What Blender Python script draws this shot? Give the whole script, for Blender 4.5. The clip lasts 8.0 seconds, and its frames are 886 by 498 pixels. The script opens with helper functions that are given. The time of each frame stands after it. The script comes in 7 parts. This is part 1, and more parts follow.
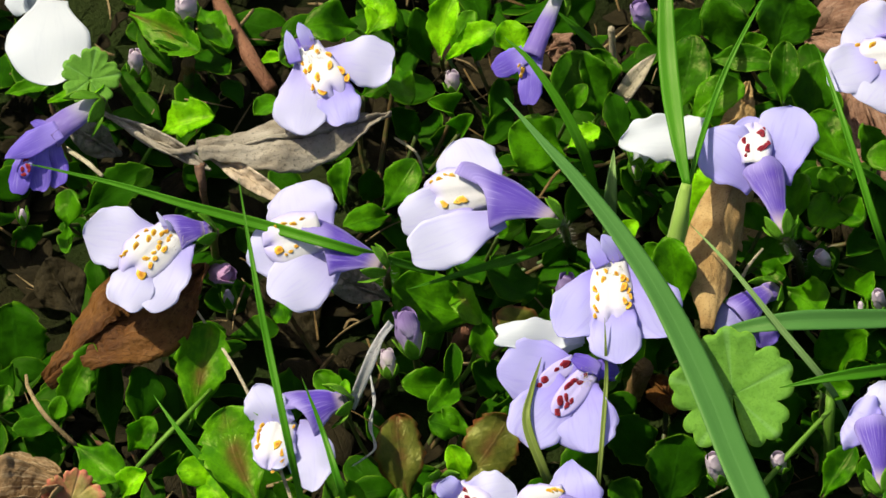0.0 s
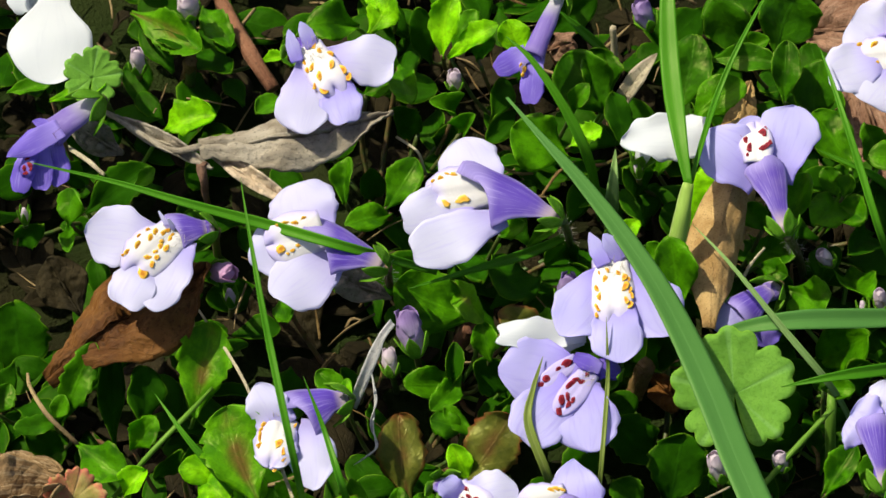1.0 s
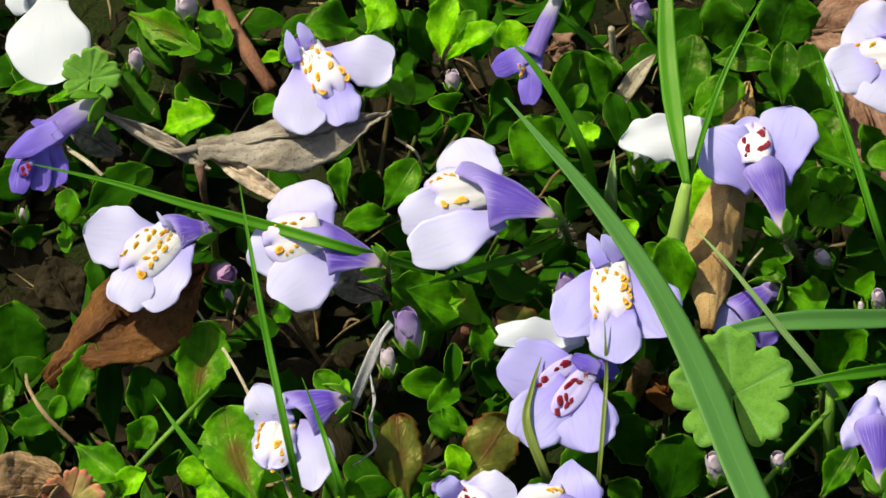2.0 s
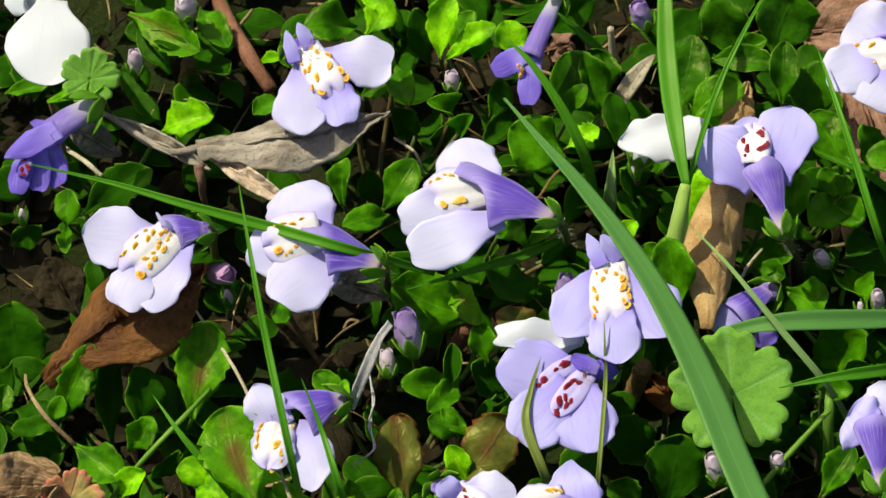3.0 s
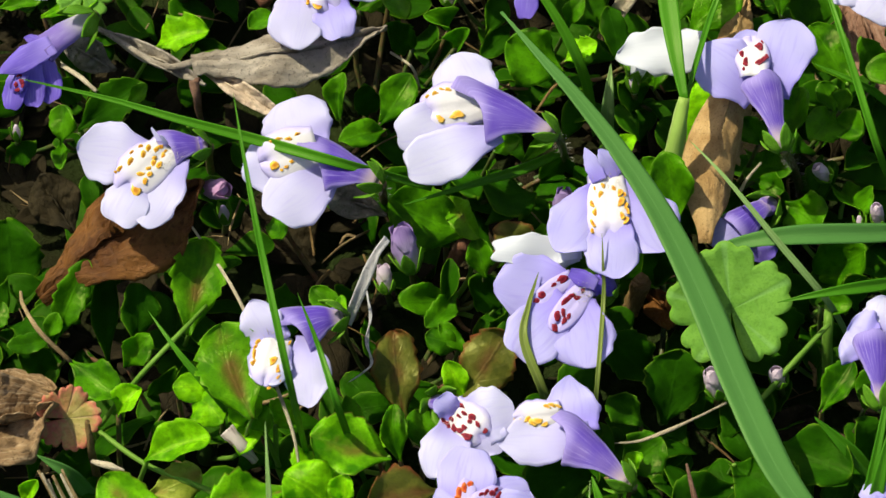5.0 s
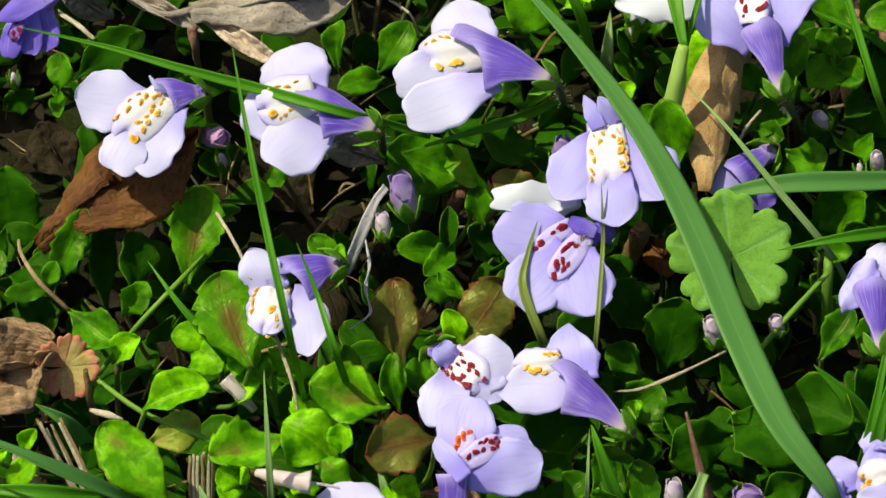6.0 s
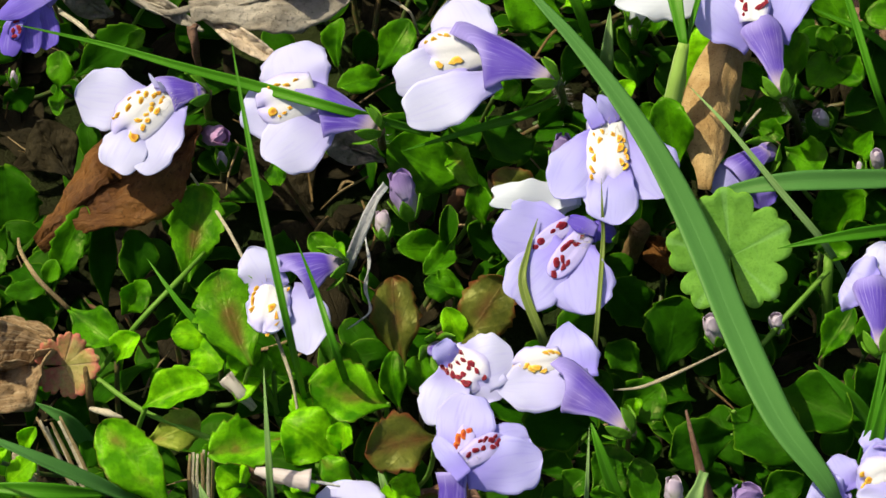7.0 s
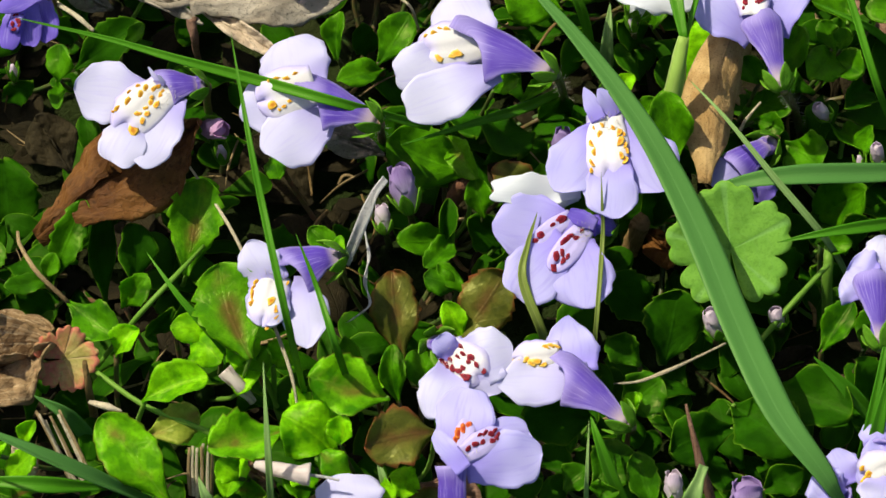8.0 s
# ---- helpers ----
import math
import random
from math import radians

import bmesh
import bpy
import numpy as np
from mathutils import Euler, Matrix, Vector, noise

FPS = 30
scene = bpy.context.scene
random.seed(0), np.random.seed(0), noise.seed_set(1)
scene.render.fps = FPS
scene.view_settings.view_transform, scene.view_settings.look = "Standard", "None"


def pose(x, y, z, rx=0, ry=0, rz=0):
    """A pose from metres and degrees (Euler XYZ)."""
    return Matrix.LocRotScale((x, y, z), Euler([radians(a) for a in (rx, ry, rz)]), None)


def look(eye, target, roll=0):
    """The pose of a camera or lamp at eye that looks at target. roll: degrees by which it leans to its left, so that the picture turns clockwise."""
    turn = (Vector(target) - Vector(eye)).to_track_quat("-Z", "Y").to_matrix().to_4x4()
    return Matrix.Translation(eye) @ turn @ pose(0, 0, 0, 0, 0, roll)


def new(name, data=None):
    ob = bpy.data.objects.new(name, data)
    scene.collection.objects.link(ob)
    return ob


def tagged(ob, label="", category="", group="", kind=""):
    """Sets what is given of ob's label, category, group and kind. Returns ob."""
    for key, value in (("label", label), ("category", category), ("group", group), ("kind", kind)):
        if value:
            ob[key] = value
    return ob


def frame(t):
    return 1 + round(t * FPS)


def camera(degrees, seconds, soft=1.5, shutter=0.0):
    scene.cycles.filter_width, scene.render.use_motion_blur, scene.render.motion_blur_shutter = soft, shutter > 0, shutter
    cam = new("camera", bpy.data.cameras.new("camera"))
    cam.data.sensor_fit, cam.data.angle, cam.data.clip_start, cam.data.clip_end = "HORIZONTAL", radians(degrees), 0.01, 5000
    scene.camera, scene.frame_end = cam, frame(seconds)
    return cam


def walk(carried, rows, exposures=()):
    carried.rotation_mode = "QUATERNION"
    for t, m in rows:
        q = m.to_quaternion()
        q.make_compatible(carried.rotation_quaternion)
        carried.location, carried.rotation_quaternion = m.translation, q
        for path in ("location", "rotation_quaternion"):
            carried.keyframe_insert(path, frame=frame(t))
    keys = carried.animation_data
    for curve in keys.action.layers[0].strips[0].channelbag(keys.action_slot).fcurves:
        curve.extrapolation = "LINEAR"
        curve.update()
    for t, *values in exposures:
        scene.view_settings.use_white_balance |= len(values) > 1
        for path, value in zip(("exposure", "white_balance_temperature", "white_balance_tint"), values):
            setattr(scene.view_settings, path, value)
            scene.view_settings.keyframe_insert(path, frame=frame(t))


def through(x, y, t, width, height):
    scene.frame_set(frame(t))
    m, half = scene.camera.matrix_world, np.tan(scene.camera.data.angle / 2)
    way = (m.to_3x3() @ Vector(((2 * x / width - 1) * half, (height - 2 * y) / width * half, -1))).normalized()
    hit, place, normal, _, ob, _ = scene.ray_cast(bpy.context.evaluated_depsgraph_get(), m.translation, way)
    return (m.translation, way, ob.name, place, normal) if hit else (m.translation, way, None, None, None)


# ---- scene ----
cam = camera(14.0, 8.0)
PATH = [
    (0.0, pose(0.00000, -0.22804, 0.39498, 30.0000, -0.0000, 0.0000)),
    (0.5, pose(0.00000, -0.22810, 0.39508, 29.9929, 0.0083, 0.0069)),
    (1.0, pose(0.00000, -0.22807, 0.39504, 29.9842, 0.0013, 0.0499)),
    (1.5, pose(0.00000, -0.22809, 0.39507, 29.9891, -0.0091, 0.0422)),
    (3.0, pose(0.00000, -0.22806, 0.39502, 30.0009, -0.0217, 0.0167)),
    (3.5, pose(0.00000, -0.22804, 0.39497, 29.7943, 0.0262, -0.0985)),
    (4.0, pose(0.00000, -0.22791, 0.39475, 29.6559, 0.0099, -0.0944)),
    (4.2, pose(0.00000, -0.22776, 0.39450, 29.4615, 0.0083, -0.0947)),
    (4.3, pose(0.00000, -0.22766, 0.39431, 29.3215, 0.0071, -0.0949)),
    (4.4, pose(0.00000, -0.22750, 0.39404, 29.1115, 0.0054, -0.0953)),
    (4.5, pose(0.00000, -0.22732, 0.39373, 28.8781, 0.0034, -0.0956)),
    (5.0, pose(0.00000, -0.22692, 0.39305, 28.6477, 0.0172, -0.1480)),
    (5.2, pose(0.00000, -0.22691, 0.39302, 28.3740, 0.0355, -0.1877)),
    (6.3, pose(0.00000, -0.22630, 0.39197, 27.8040, 0.0247, -0.2013)),
    (6.5, pose(0.00000, -0.22630, 0.39197, 27.8040, 0.0247, -0.2013)),
    (7.0, pose(0.00000, -0.22636, 0.39206, 27.7938, 0.0246, -0.2009)),
    (7.5, pose(0.00000, -0.22616, 0.39172, 27.6517, 0.0183, -0.1979)),
    (8.0, pose(0.00000, -0.22618, 0.39176, 27.6893, 0.0080, -0.1808)),
]
walk(cam, PATH)
cam.data.dof.use_dof, cam.data.dof.focus_distance, cam.data.dof.aperture_fstop = True, 0.430, 110.0

# ---- light ----
SUN_WAY = Vector((-0.56, 0.28, 1.0)).normalized()
world = bpy.data.worlds.new("sky")
scene.world = world
world.use_nodes = True
sky = world.node_tree.nodes.new("ShaderNodeTexSky")
sky.sky_type, sky.sun_disc = "NISHITA", False
sky.dust_density, sky.ozone_density = 3.5, 0.6
sky.sun_elevation = math.asin(SUN_WAY.z)
sky.sun_rotation = math.atan2(SUN_WAY.x, SUN_WAY.y)
back = world.node_tree.nodes["Background"]
world.node_tree.links.new(sky.outputs[0], back.inputs[0])
back.inputs[1].default_value = 0.100
lamp = bpy.data.lights.new("sun", "SUN")
lamp.energy, lamp.angle, lamp.color = 4.85, radians(0.55), (1.0, 0.94, 0.75)
sun = new("sun", lamp)
sun.matrix_world = look(SUN_WAY * 3, (0, 0, 0))
scene.view_settings.exposure = 0.29

# ---- materials ----
class Nodes:
    def __init__(self, name):
        self.mat = bpy.data.materials.new(name)
        self.mat.use_nodes = True
        self.t = self.mat.node_tree
        self.t.nodes.clear()
        self.out = self.t.nodes.new("ShaderNodeOutputMaterial")

    def add(self, kind, **values):
        node = self.t.nodes.new("ShaderNode" + kind)
        for key, value in values.items():
            self.put(node.inputs[key.replace("_", " ")], value)
        return node

    def put(self, socket, value):
        if isinstance(value, bpy.types.NodeSocket):
            self.t.links.new(value, socket)
        else:
            socket.default_value = value

    def math(self, op, a, b=0.0, clamp=False):
        node = self.t.nodes.new("ShaderNodeMath")
        node.operation, node.use_clamp = op, clamp
        self.put(node.inputs[0], a)
        self.put(node.inputs[1], b)
        return node.outputs[0]

    def mix(self, f, a, b):
        node = self.t.nodes.new("ShaderNodeMix")
        node.data_type = "RGBA"
        self.put(node.inputs[0], f)
        for s, v in ((node.inputs[6], a), (node.inputs[7], b)):
            self.put(s, v if isinstance(v, bpy.types.NodeSocket) else (*v, 1))
        return node.outputs[2]

    def ramp(self, f, lo, hi):
        node = self.t.nodes.new("ShaderNodeMapRange")
        node.interpolation_type = "SMOOTHSTEP"
        self.put(node.inputs[0], f)
        node.inputs[1].default_value, node.inputs[2].default_value = lo, hi
        return node.outputs[0]

    def noise(self, vector, scale, detail=3.0, rough=0.55):
        return self.add("TexNoise", Vector=vector, Scale=scale, Detail=detail, Roughness=rough).outputs["Fac"]

    def place(self):
        return self.add("TexCoord").outputs["Object"]

    def uv(self):
        s = self.add("SeparateXYZ", Vector=self.add("TexCoord").outputs["UV"])
        return s.outputs[0], s.outputs[1]

    def vec(self, x, y, z=0.0):
        return self.add("CombineXYZ", X=x, Y=y, Z=z).outputs[0]

    def chance(self):
        return self.add("ObjectInfo").outputs["Random"]

    def bump(self, height, strength, distance):
        return self.add("Bump", Strength=strength, Distance=distance, Height=height).outputs[0]

    def finish(self, colour, rough, normal=None, through=0.0, glow_colour=None, spec=0.5, tint=(1, 1, 1)):
        b = self.add("BsdfPrincipled", Base_Color=colour if isinstance(colour, bpy.types.NodeSocket) else (*colour, 1), Roughness=rough)
        b.inputs["Specular IOR Level"].default_value = spec
        b.inputs["Specular Tint"].default_value = (*tint, 1)
        if normal is not None:
            self.t.links.new(normal, b.inputs["Normal"])
        shader = b.outputs[0]
        if through:
            c = glow_colour if glow_colour is not None else colour
            tr = self.add("BsdfTranslucent", Color=c if isinstance(c, bpy.types.NodeSocket) else (*c, 1))
            m = self.add("MixShader", Fac=through)
            self.t.links.new(shader, m.inputs[1])
            self.t.links.new(tr.outputs[0], m.inputs[2])
            shader = m.outputs[0]
        self.t.links.new(shader, self.out.inputs[0])
        return self.mat


def leaf_material(name, deep, fresh, edge=None, rough=0.27, through=0.36, vein=None, blotch=None, light=(0.24, 0.52, 0.006), margin=(0.22, 0.44, 0.02), edge_from=0.34, spec=0.26, relief=0.6, radial=0):
    m = Nodes(name)
    s, q = m.uv()
    off = m.math("ABSOLUTE", m.math("SUBTRACT", q, 0.5))
    place = m.place()
    big = m.noise(place, 240, 3)
    fine = m.noise(place, 1500, 4)
    quilt = m.noise(place, 560, 2, 0.5)
    patch = m.math("ADD", m.math("MULTIPLY", m.ramp(big, 0.38, 0.62), 0.45), m.math("MULTIPLY", m.ramp(quilt, 0.40, 0.60), 0.45))
    tone = m.math("ADD", patch, m.math("MULTIPLY", m.chance(), 0.25))
    colour = m.mix(m.math("MINIMUM", tone, 1.0), deep, fresh)
    lines = m.math("SINE", m.math("MULTIPLY", m.math("ADD", m.math("SUBTRACT", m.math("MULTIPLY", s, 4.5), m.math("MULTIPLY", off, 4.5)), m.math("MULTIPLY", big, 0.8)), 6.283))
    side = m.math("MULTIPLY", m.ramp(lines, 0.75, 1.0), 0.07)
    if radial:
        spoke = m.math("COSINE", m.math("MULTIPLY", m.math("SUBTRACT", m.math("MULTIPLY", q, radial), 0.5), 6.2832))
        mid = m.math("MULTIPLY", m.ramp(spoke, 0.93, 1.0), 2.0)
    else:
        mid = m.math("SUBTRACT", 1.0, m.ramp(off, 0.006, 0.035))
    veins = m.math("MAXIMUM", side, m.math("MULTIPLY", mid, 0.2))
    colour = m.mix(veins, colour, vein or tuple(min(1, c * 1.6 + 0.006) for c in fresh))
    if blotch:
        colour = m.mix(m.math("MULTIPLY", m.math("SUBTRACT", 1.0, m.ramp(off, 0.02, 0.24)), m.ramp(big, 0.40, 0.62)), colour, blotch)
    # pale leaf margin, also painted in for the highlight along lit rims
    rim = m.math("MULTIPLY", m.math("MAXIMUM", m.ramp(off, 0.455, 0.5), m.ramp(s, 0.965, 1.0)), m.ramp(fine, 0.2, 0.6))
    if edge:
        colour = m.mix(m.math("MULTIPLY", m.math("MAXIMUM", m.ramp(off, edge_from, 0.5), m.ramp(s, edge_from + 0.54, 1.0)), m.ramp(fine, 0.25, 0.6)), colour, edge)
    else:
        colour = m.mix(m.math("MULTIPLY", rim, 0.5), colour, margin)
    colour = m.mix(m.math("MULTIPLY", m.ramp(fine, 0.54, 0.72), 0.4), colour, tuple(c * 0.6 for c in deep))
    cells = m.noise(place, 3400, 3)
    colour = m.mix(m.math("MULTIPLY", m.ramp(cells, 0.50, 0.68), 0.28), colour, tuple(c * 0.55 for c in deep))
    h = m.math("ADD", m.math("ADD", big, m.math("MULTIPLY", quilt, 0.4)), m.math("ADD", m.math("MULTIPLY", veins, -0.35), m.math("MULTIPLY", cells, 0.07)))
    gloss = m.math("ADD", rough, m.math("MULTIPLY", fine, 0.22))
    return m.finish(colour, gloss, m.bump(h, relief, 0.0009), through, m.mix(0.42, colour, tuple(c * 1.25 for c in light)), spec, (1.0, 1.0, 0.35))


def petal_material(name, base, tip, streak, through=0.42, streaks=0.35, white_to=0.45, pale_edge=None, lines=15.0, vary=0.25, lip=0.9):
    m = Nodes(name)
    s, q = m.uv()
    place = m.place()
    grain = m.noise(m.vec(m.math("MULTIPLY", s, 2.2), m.math("MULTIPLY", q, lines), m.math("MULTIPLY", m.chance(), 40.0)), 1.0, 3)
    soft = m.noise(place, 190, 2)
    f = m.math("ADD", m.ramp(s, 0.05, white_to + 0.25), m.math("MULTIPLY", m.math("SUBTRACT", soft, 0.5), 0.9), True)
    f = m.math("MULTIPLY", f, m.math("ADD", 1.0 - vary, m.math("MULTIPLY", m.chance(), vary)))
    colour = m.mix(f, base, tip)
    colour = m.mix(m.math("MULTIPLY", m.ramp(grain, 0.48, 0.75), streaks), colour, streak)
    if pale_edge:
        off = m.math("ABSOLUTE", m.math("SUBTRACT", q, 0.5))
        colour = m.mix(m.math("MULTIPLY", m.math("MAXIMUM", m.ramp(off, 0.36, 0.5), m.ramp(s, lip, 1.0)), 0.55), colour, pale_edge)
    h = m.math("ADD", m.math("MULTIPLY", grain, 0.3), m.math("ADD", m.math("MULTIPLY", m.noise(place, 420, 2), 0.9), m.math("MULTIPLY", m.noise(place, 4200, 2), 0.12)))
    return m.finish(colour, 0.55, m.bump(h, 0.3, 0.0003), through, m.mix(0.35, colour, tip), 0.35)


def dry_material(name, a, b, c, through=0.1, scale=1.0, rough=0.75, fibres=0.4):
    m = Nodes(name)
    s, q = m.uv()
    place = m.place()
    off = m.math("ABSOLUTE", m.math("SUBTRACT", q, 0.5))
    big = m.noise(place, 170 * scale, 4)
    fibre = m.noise(m.vec(m.math("MULTIPLY", s, 5.0), m.math("MULTIPLY", q, 40.0), m.chance()), 1.0, 4)
    specks = m.noise(place, 1900 * scale, 4, 0.7)
    colour = m.mix(m.ramp(big, 0.32, 0.68), a, b)
    colour = m.mix(m.math("MULTIPLY", m.ramp(fibre, 0.45, 0.7), fibres), colour, c)
    colour = m.mix(m.math("MULTIPLY", m.ramp(specks, 0.52, 0.7), 0.65), colour, tuple(x * 0.3 for x in a))
    lines = m.math("SINE", m.math("MULTIPLY", m.math("SUBTRACT", m.math("MULTIPLY", s, 8.0), m.math("MULTIPLY", off, 6.0)), 6.283))
    mid = m.math("SUBTRACT", 1.0, m.ramp(off, 0.006, 0.03))
    h = m.math("ADD", m.math("ADD", m.math("MULTIPLY", fibre, fibres), m.math("MULTIPLY", specks, 0.6)), m.math("ADD", m.math("MULTIPLY", m.ramp(lines, 0.7, 1.0), 0.12 * min(1, fibres * 3)), m.math("MULTIPLY", mid, 0.4 * min(1, fibres * 3))))
    return m.finish(colour, rough, m.bump(h, 0.9, 0.0004), through, colour, 0.12)


def grass_material(name, deep, fresh, pale, rough=0.42, through=0.25):
    m = Nodes(name)
    s, q = m.uv()
    place = m.place()
    ribs = m.noise(m.vec(m.math("MULTIPLY", s, 1.5), m.math("MULTIPLY", q, 46.0), m.math("MULTIPLY", m.chance(), 30.0)), 1.0, 2)
    big = m.noise(place, 150, 3)
    colour = m.mix(m.math("ADD", m.math("MULTIPLY", big, 0.6), m.math("MULTIPLY", m.chance(), 0.4)), deep, fresh)
    colour = m.mix(m.math("MULTIPLY", m.ramp(ribs, 0.5, 0.72), 0.14), colour, pale)
    off = m.math("ABSOLUTE", m.math("SUBTRACT", q, 0.5))
    colour = m.mix(m.math("MULTIPLY", m.math("SUBTRACT", 1.0, m.ramp(off, 0.01, 0.05)), 0.4), colour, pale)
    colour = m.mix(m.math("MULTIPLY", m.ramp(m.noise(place, 2600, 3), 0.6, 0.8), 0.3), colour, tuple(c * 0.5 for c in deep))
    h = m.math("ADD", ribs, m.math("MULTIPLY", m.noise(place, 3000, 2), 0.2))
    return m.finish(colour, rough, m.bump(h, 0.10, 0.0002), through, m.mix(0.5, colour, (0.22, 0.45, 0.02)), 0.22, (1.0, 1.0, 0.55))


def palate_material(name="palate_white", heart=(0.75, 0.73, 0.72), rim=(0.56, 0.51, 0.80)):
    m = Nodes(name)
    s, q = m.uv()
    off = m.math("ABSOLUTE", m.math("SUBTRACT", q, 0.5))
    n = m.noise(m.place(), 700, 3)
    edge = m.math("MAXIMUM", m.ramp(off, 0.28, 0.49), m.ramp(s, 0.62, 0.97))
    edge = m.math("MULTIPLY", edge, m.math("ADD", 0.55, n), True)
    colour = m.mix(edge, heart, rim)
    return m.finish(colour, 0.6, m.bump(n, 0.3, 0.0004), 0.25, colour, 0.3)


def spot_material(name, heart, rim):
    m = Nodes(name)
    s, q = m.uv()
    d = m.math("POWER", m.math("ADD", m.math("POWER", m.math("SUBTRACT", s, 0.5), 2.0), m.math("POWER", m.math("SUBTRACT", q, 0.5), 2.0)), 0.5)
    n = m.noise(m.place(), 2600, 3)
    f = m.math("ADD", m.ramp(d, 0.05, 0.5), m.math("MULTIPLY", m.math("SUBTRACT", n, 0.5), 1.2), True)
    colour = m.mix(f, heart, rim)
    return m.finish(colour, 0.65, m.bump(n, 0.4, 0.0003), 0.15, colour, 0.2)


def plain_material(name, a, b, scale=900, rough=0.6, through=0.0, bump=0.4, spec=0.4):
    m = Nodes(name)
    place = m.place()
    n = m.noise(place, scale, 4)
    colour = m.mix(m.ramp(m.math("ADD", m.math("MULTIPLY", n, 0.7), m.math("MULTIPLY", m.chance(), 0.3)), 0.3, 0.75), a, b)
    return m.finish(colour, rough, m.bump(n, bump, 0.0004), through, colour, spec)


LEAF = leaf_material("leaf_green", (0.011, 0.078, 0.001), (0.095, 0.325, 0.002), through=0.46, light=(0.24, 0.58, 0.006))
LEAF_BRIGHT = leaf_material("leaf_fresh", (0.045, 0.24, 0.001), (0.36, 0.80, 0.005), through=0.52, light=(0.38, 0.76, 0.006))
LEAF_MID = leaf_material("leaf_mid_green", (0.008, 0.056, 0.001), (0.046, 0.185, 0.002), through=0.36)
# deep green with the shade of the lower layer put into its colour
LEAF_SHADED = leaf_material("leaf_shaded", (0.008, 0.049, 0.001), (0.022, 0.106, 0.0014), rough=0.4, spec=0.08, relief=0.5)
LEAF_RED = leaf_material("leaf_bronze", (0.040, 0.052, 0.008), (0.15, 0.16, 0.022), edge=(0.17, 0.03, 0.015), vein=(0.26, 0.22, 0.08), blotch=(0.12, 0.06, 0.018), spec=0.4)
LEAF_BLOTCH = leaf_material("leaf_brown_rib", (0.022, 0.14, 0.002), (0.13, 0.38, 0.004), through=0.46, blotch=(0.15, 0.10, 0.02))
LEAF_MARGIN = leaf_material("leaf_brown_margin", (0.032, 0.20, 0.002), (0.24, 0.62, 0.005), through=0.5, blotch=(0.24, 0.20, 0.03), edge=(0.11, 0.035, 0.015), edge_from=0.455, vein=(0.26, 0.40, 0.05), light=(0.36, 0.72, 0.006))
LEAF_YELLOW = leaf_material("leaf_yellowing", (0.13, 0.20, 0.012), (0.36, 0.40, 0.06), through=0.4, blotch=(0.30, 0.20, 0.05), light=(0.40, 0.42, 0.05))
FAN_PINK = leaf_material("leaf_dying_pink", (0.30, 0.28, 0.06), (0.56, 0.48, 0.18), edge=(0.62, 0.16, 0.13), light=(0.68, 0.40, 0.16), vein=(0.60, 0.42, 0.26), edge_from=0.02, rough=0.55, radial=5)
PENNY = leaf_material("pennywort", (0.10, 0.265, 0.030), (0.16, 0.365, 0.046), rough=0.55, through=0.25, vein=(0.20, 0.40, 0.12), radial=5, spec=0.2, relief=0.35)
SEPAL = leaf_material("sepal", (0.06, 0.20, 0.01), (0.13, 0.32, 0.02), through=0.35)
LILAC = petal_material("petal_lilac", (0.36, 0.30, 0.78), (0.55, 0.53, 0.85), (0.32, 0.26, 0.74), streaks=0.42)
PALE = petal_material("petal_pale_lilac", (0.47, 0.42, 0.80), (0.66, 0.66, 0.82), (0.44, 0.39, 0.78), streaks=0.28, white_to=0.36)
VIOLET = petal_material("petal_violet", (0.36, 0.28, 0.76), (0.17, 0.10, 0.62), (0.48, 0.41, 0.84), streaks=0.45, white_to=0.3)
WHITE = petal_material("petal_white", (0.72, 0.74, 0.76), (0.68, 0.71, 0.75), (0.54, 0.57, 0.64), streaks=0.25)
TUBE = petal_material("tube_violet", (0.50, 0.40, 0.46), (0.085, 0.04, 0.38), (0.42, 0.35, 0.74), through=0.28, vary=0.05, streaks=0.42, white_to=0.06, pale_edge=(0.50, 0.43, 0.80), lines=34.0, lip=0.74)
TUBE_LONG = petal_material("tube_pale_to_violet", (0.64, 0.66, 0.58), (0.22, 0.14, 0.52), (0.44, 0.38, 0.70), streaks=0.4, white_to=0.4)
FADED = petal_material("petal_faded", (0.66, 0.58, 0.52), (0.74, 0.64, 0.60), (0.20, 0.10, 0.06), streaks=0.3, white_to=0.4)
FADED_STRIPED = petal_material("petal_faded_striped", (0.62, 0.54, 0.48), (0.70, 0.62, 0.56), (0.09, 0.045, 0.025), streaks=0.9, white_to=0.4, lines=7.0)
PALATE = palate_material()
PALATE_LILAC = palate_material("palate_lilac", (0.54, 0.48, 0.79), (0.50, 0.44, 0.81))
SPOT = {"o": spot_material("spot_orange", (0.46, 0.17, 0.010), (0.84, 0.54, 0.06)),
        "y": spot_material("spot_yellow", (0.72, 0.34, 0.02), (0.80, 0.58, 0.12)),
        "r": spot_material("spot_crimson", (0.13, 0.005, 0.014), (0.30, 0.022, 0.036)),
        "v": spot_material("spot_red_orange", (0.42, 0.03, 0.012), (0.70, 0.20, 0.03))}
HAIR = plain_material("hair_pale", (0.55, 0.52, 0.45), (0.7, 0.66, 0.6), 900, 0.5, 0.3)
STALK = plain_material("stalk_green_brown", (0.05, 0.10, 0.015), (0.13, 0.06, 0.03), 700, 0.5, 0.1)
STALK_GREEN = grass_material("stalk_fresh", (0.09, 0.22, 0.02), (0.17, 0.33, 0.04), (0.30, 0.42, 0.12))
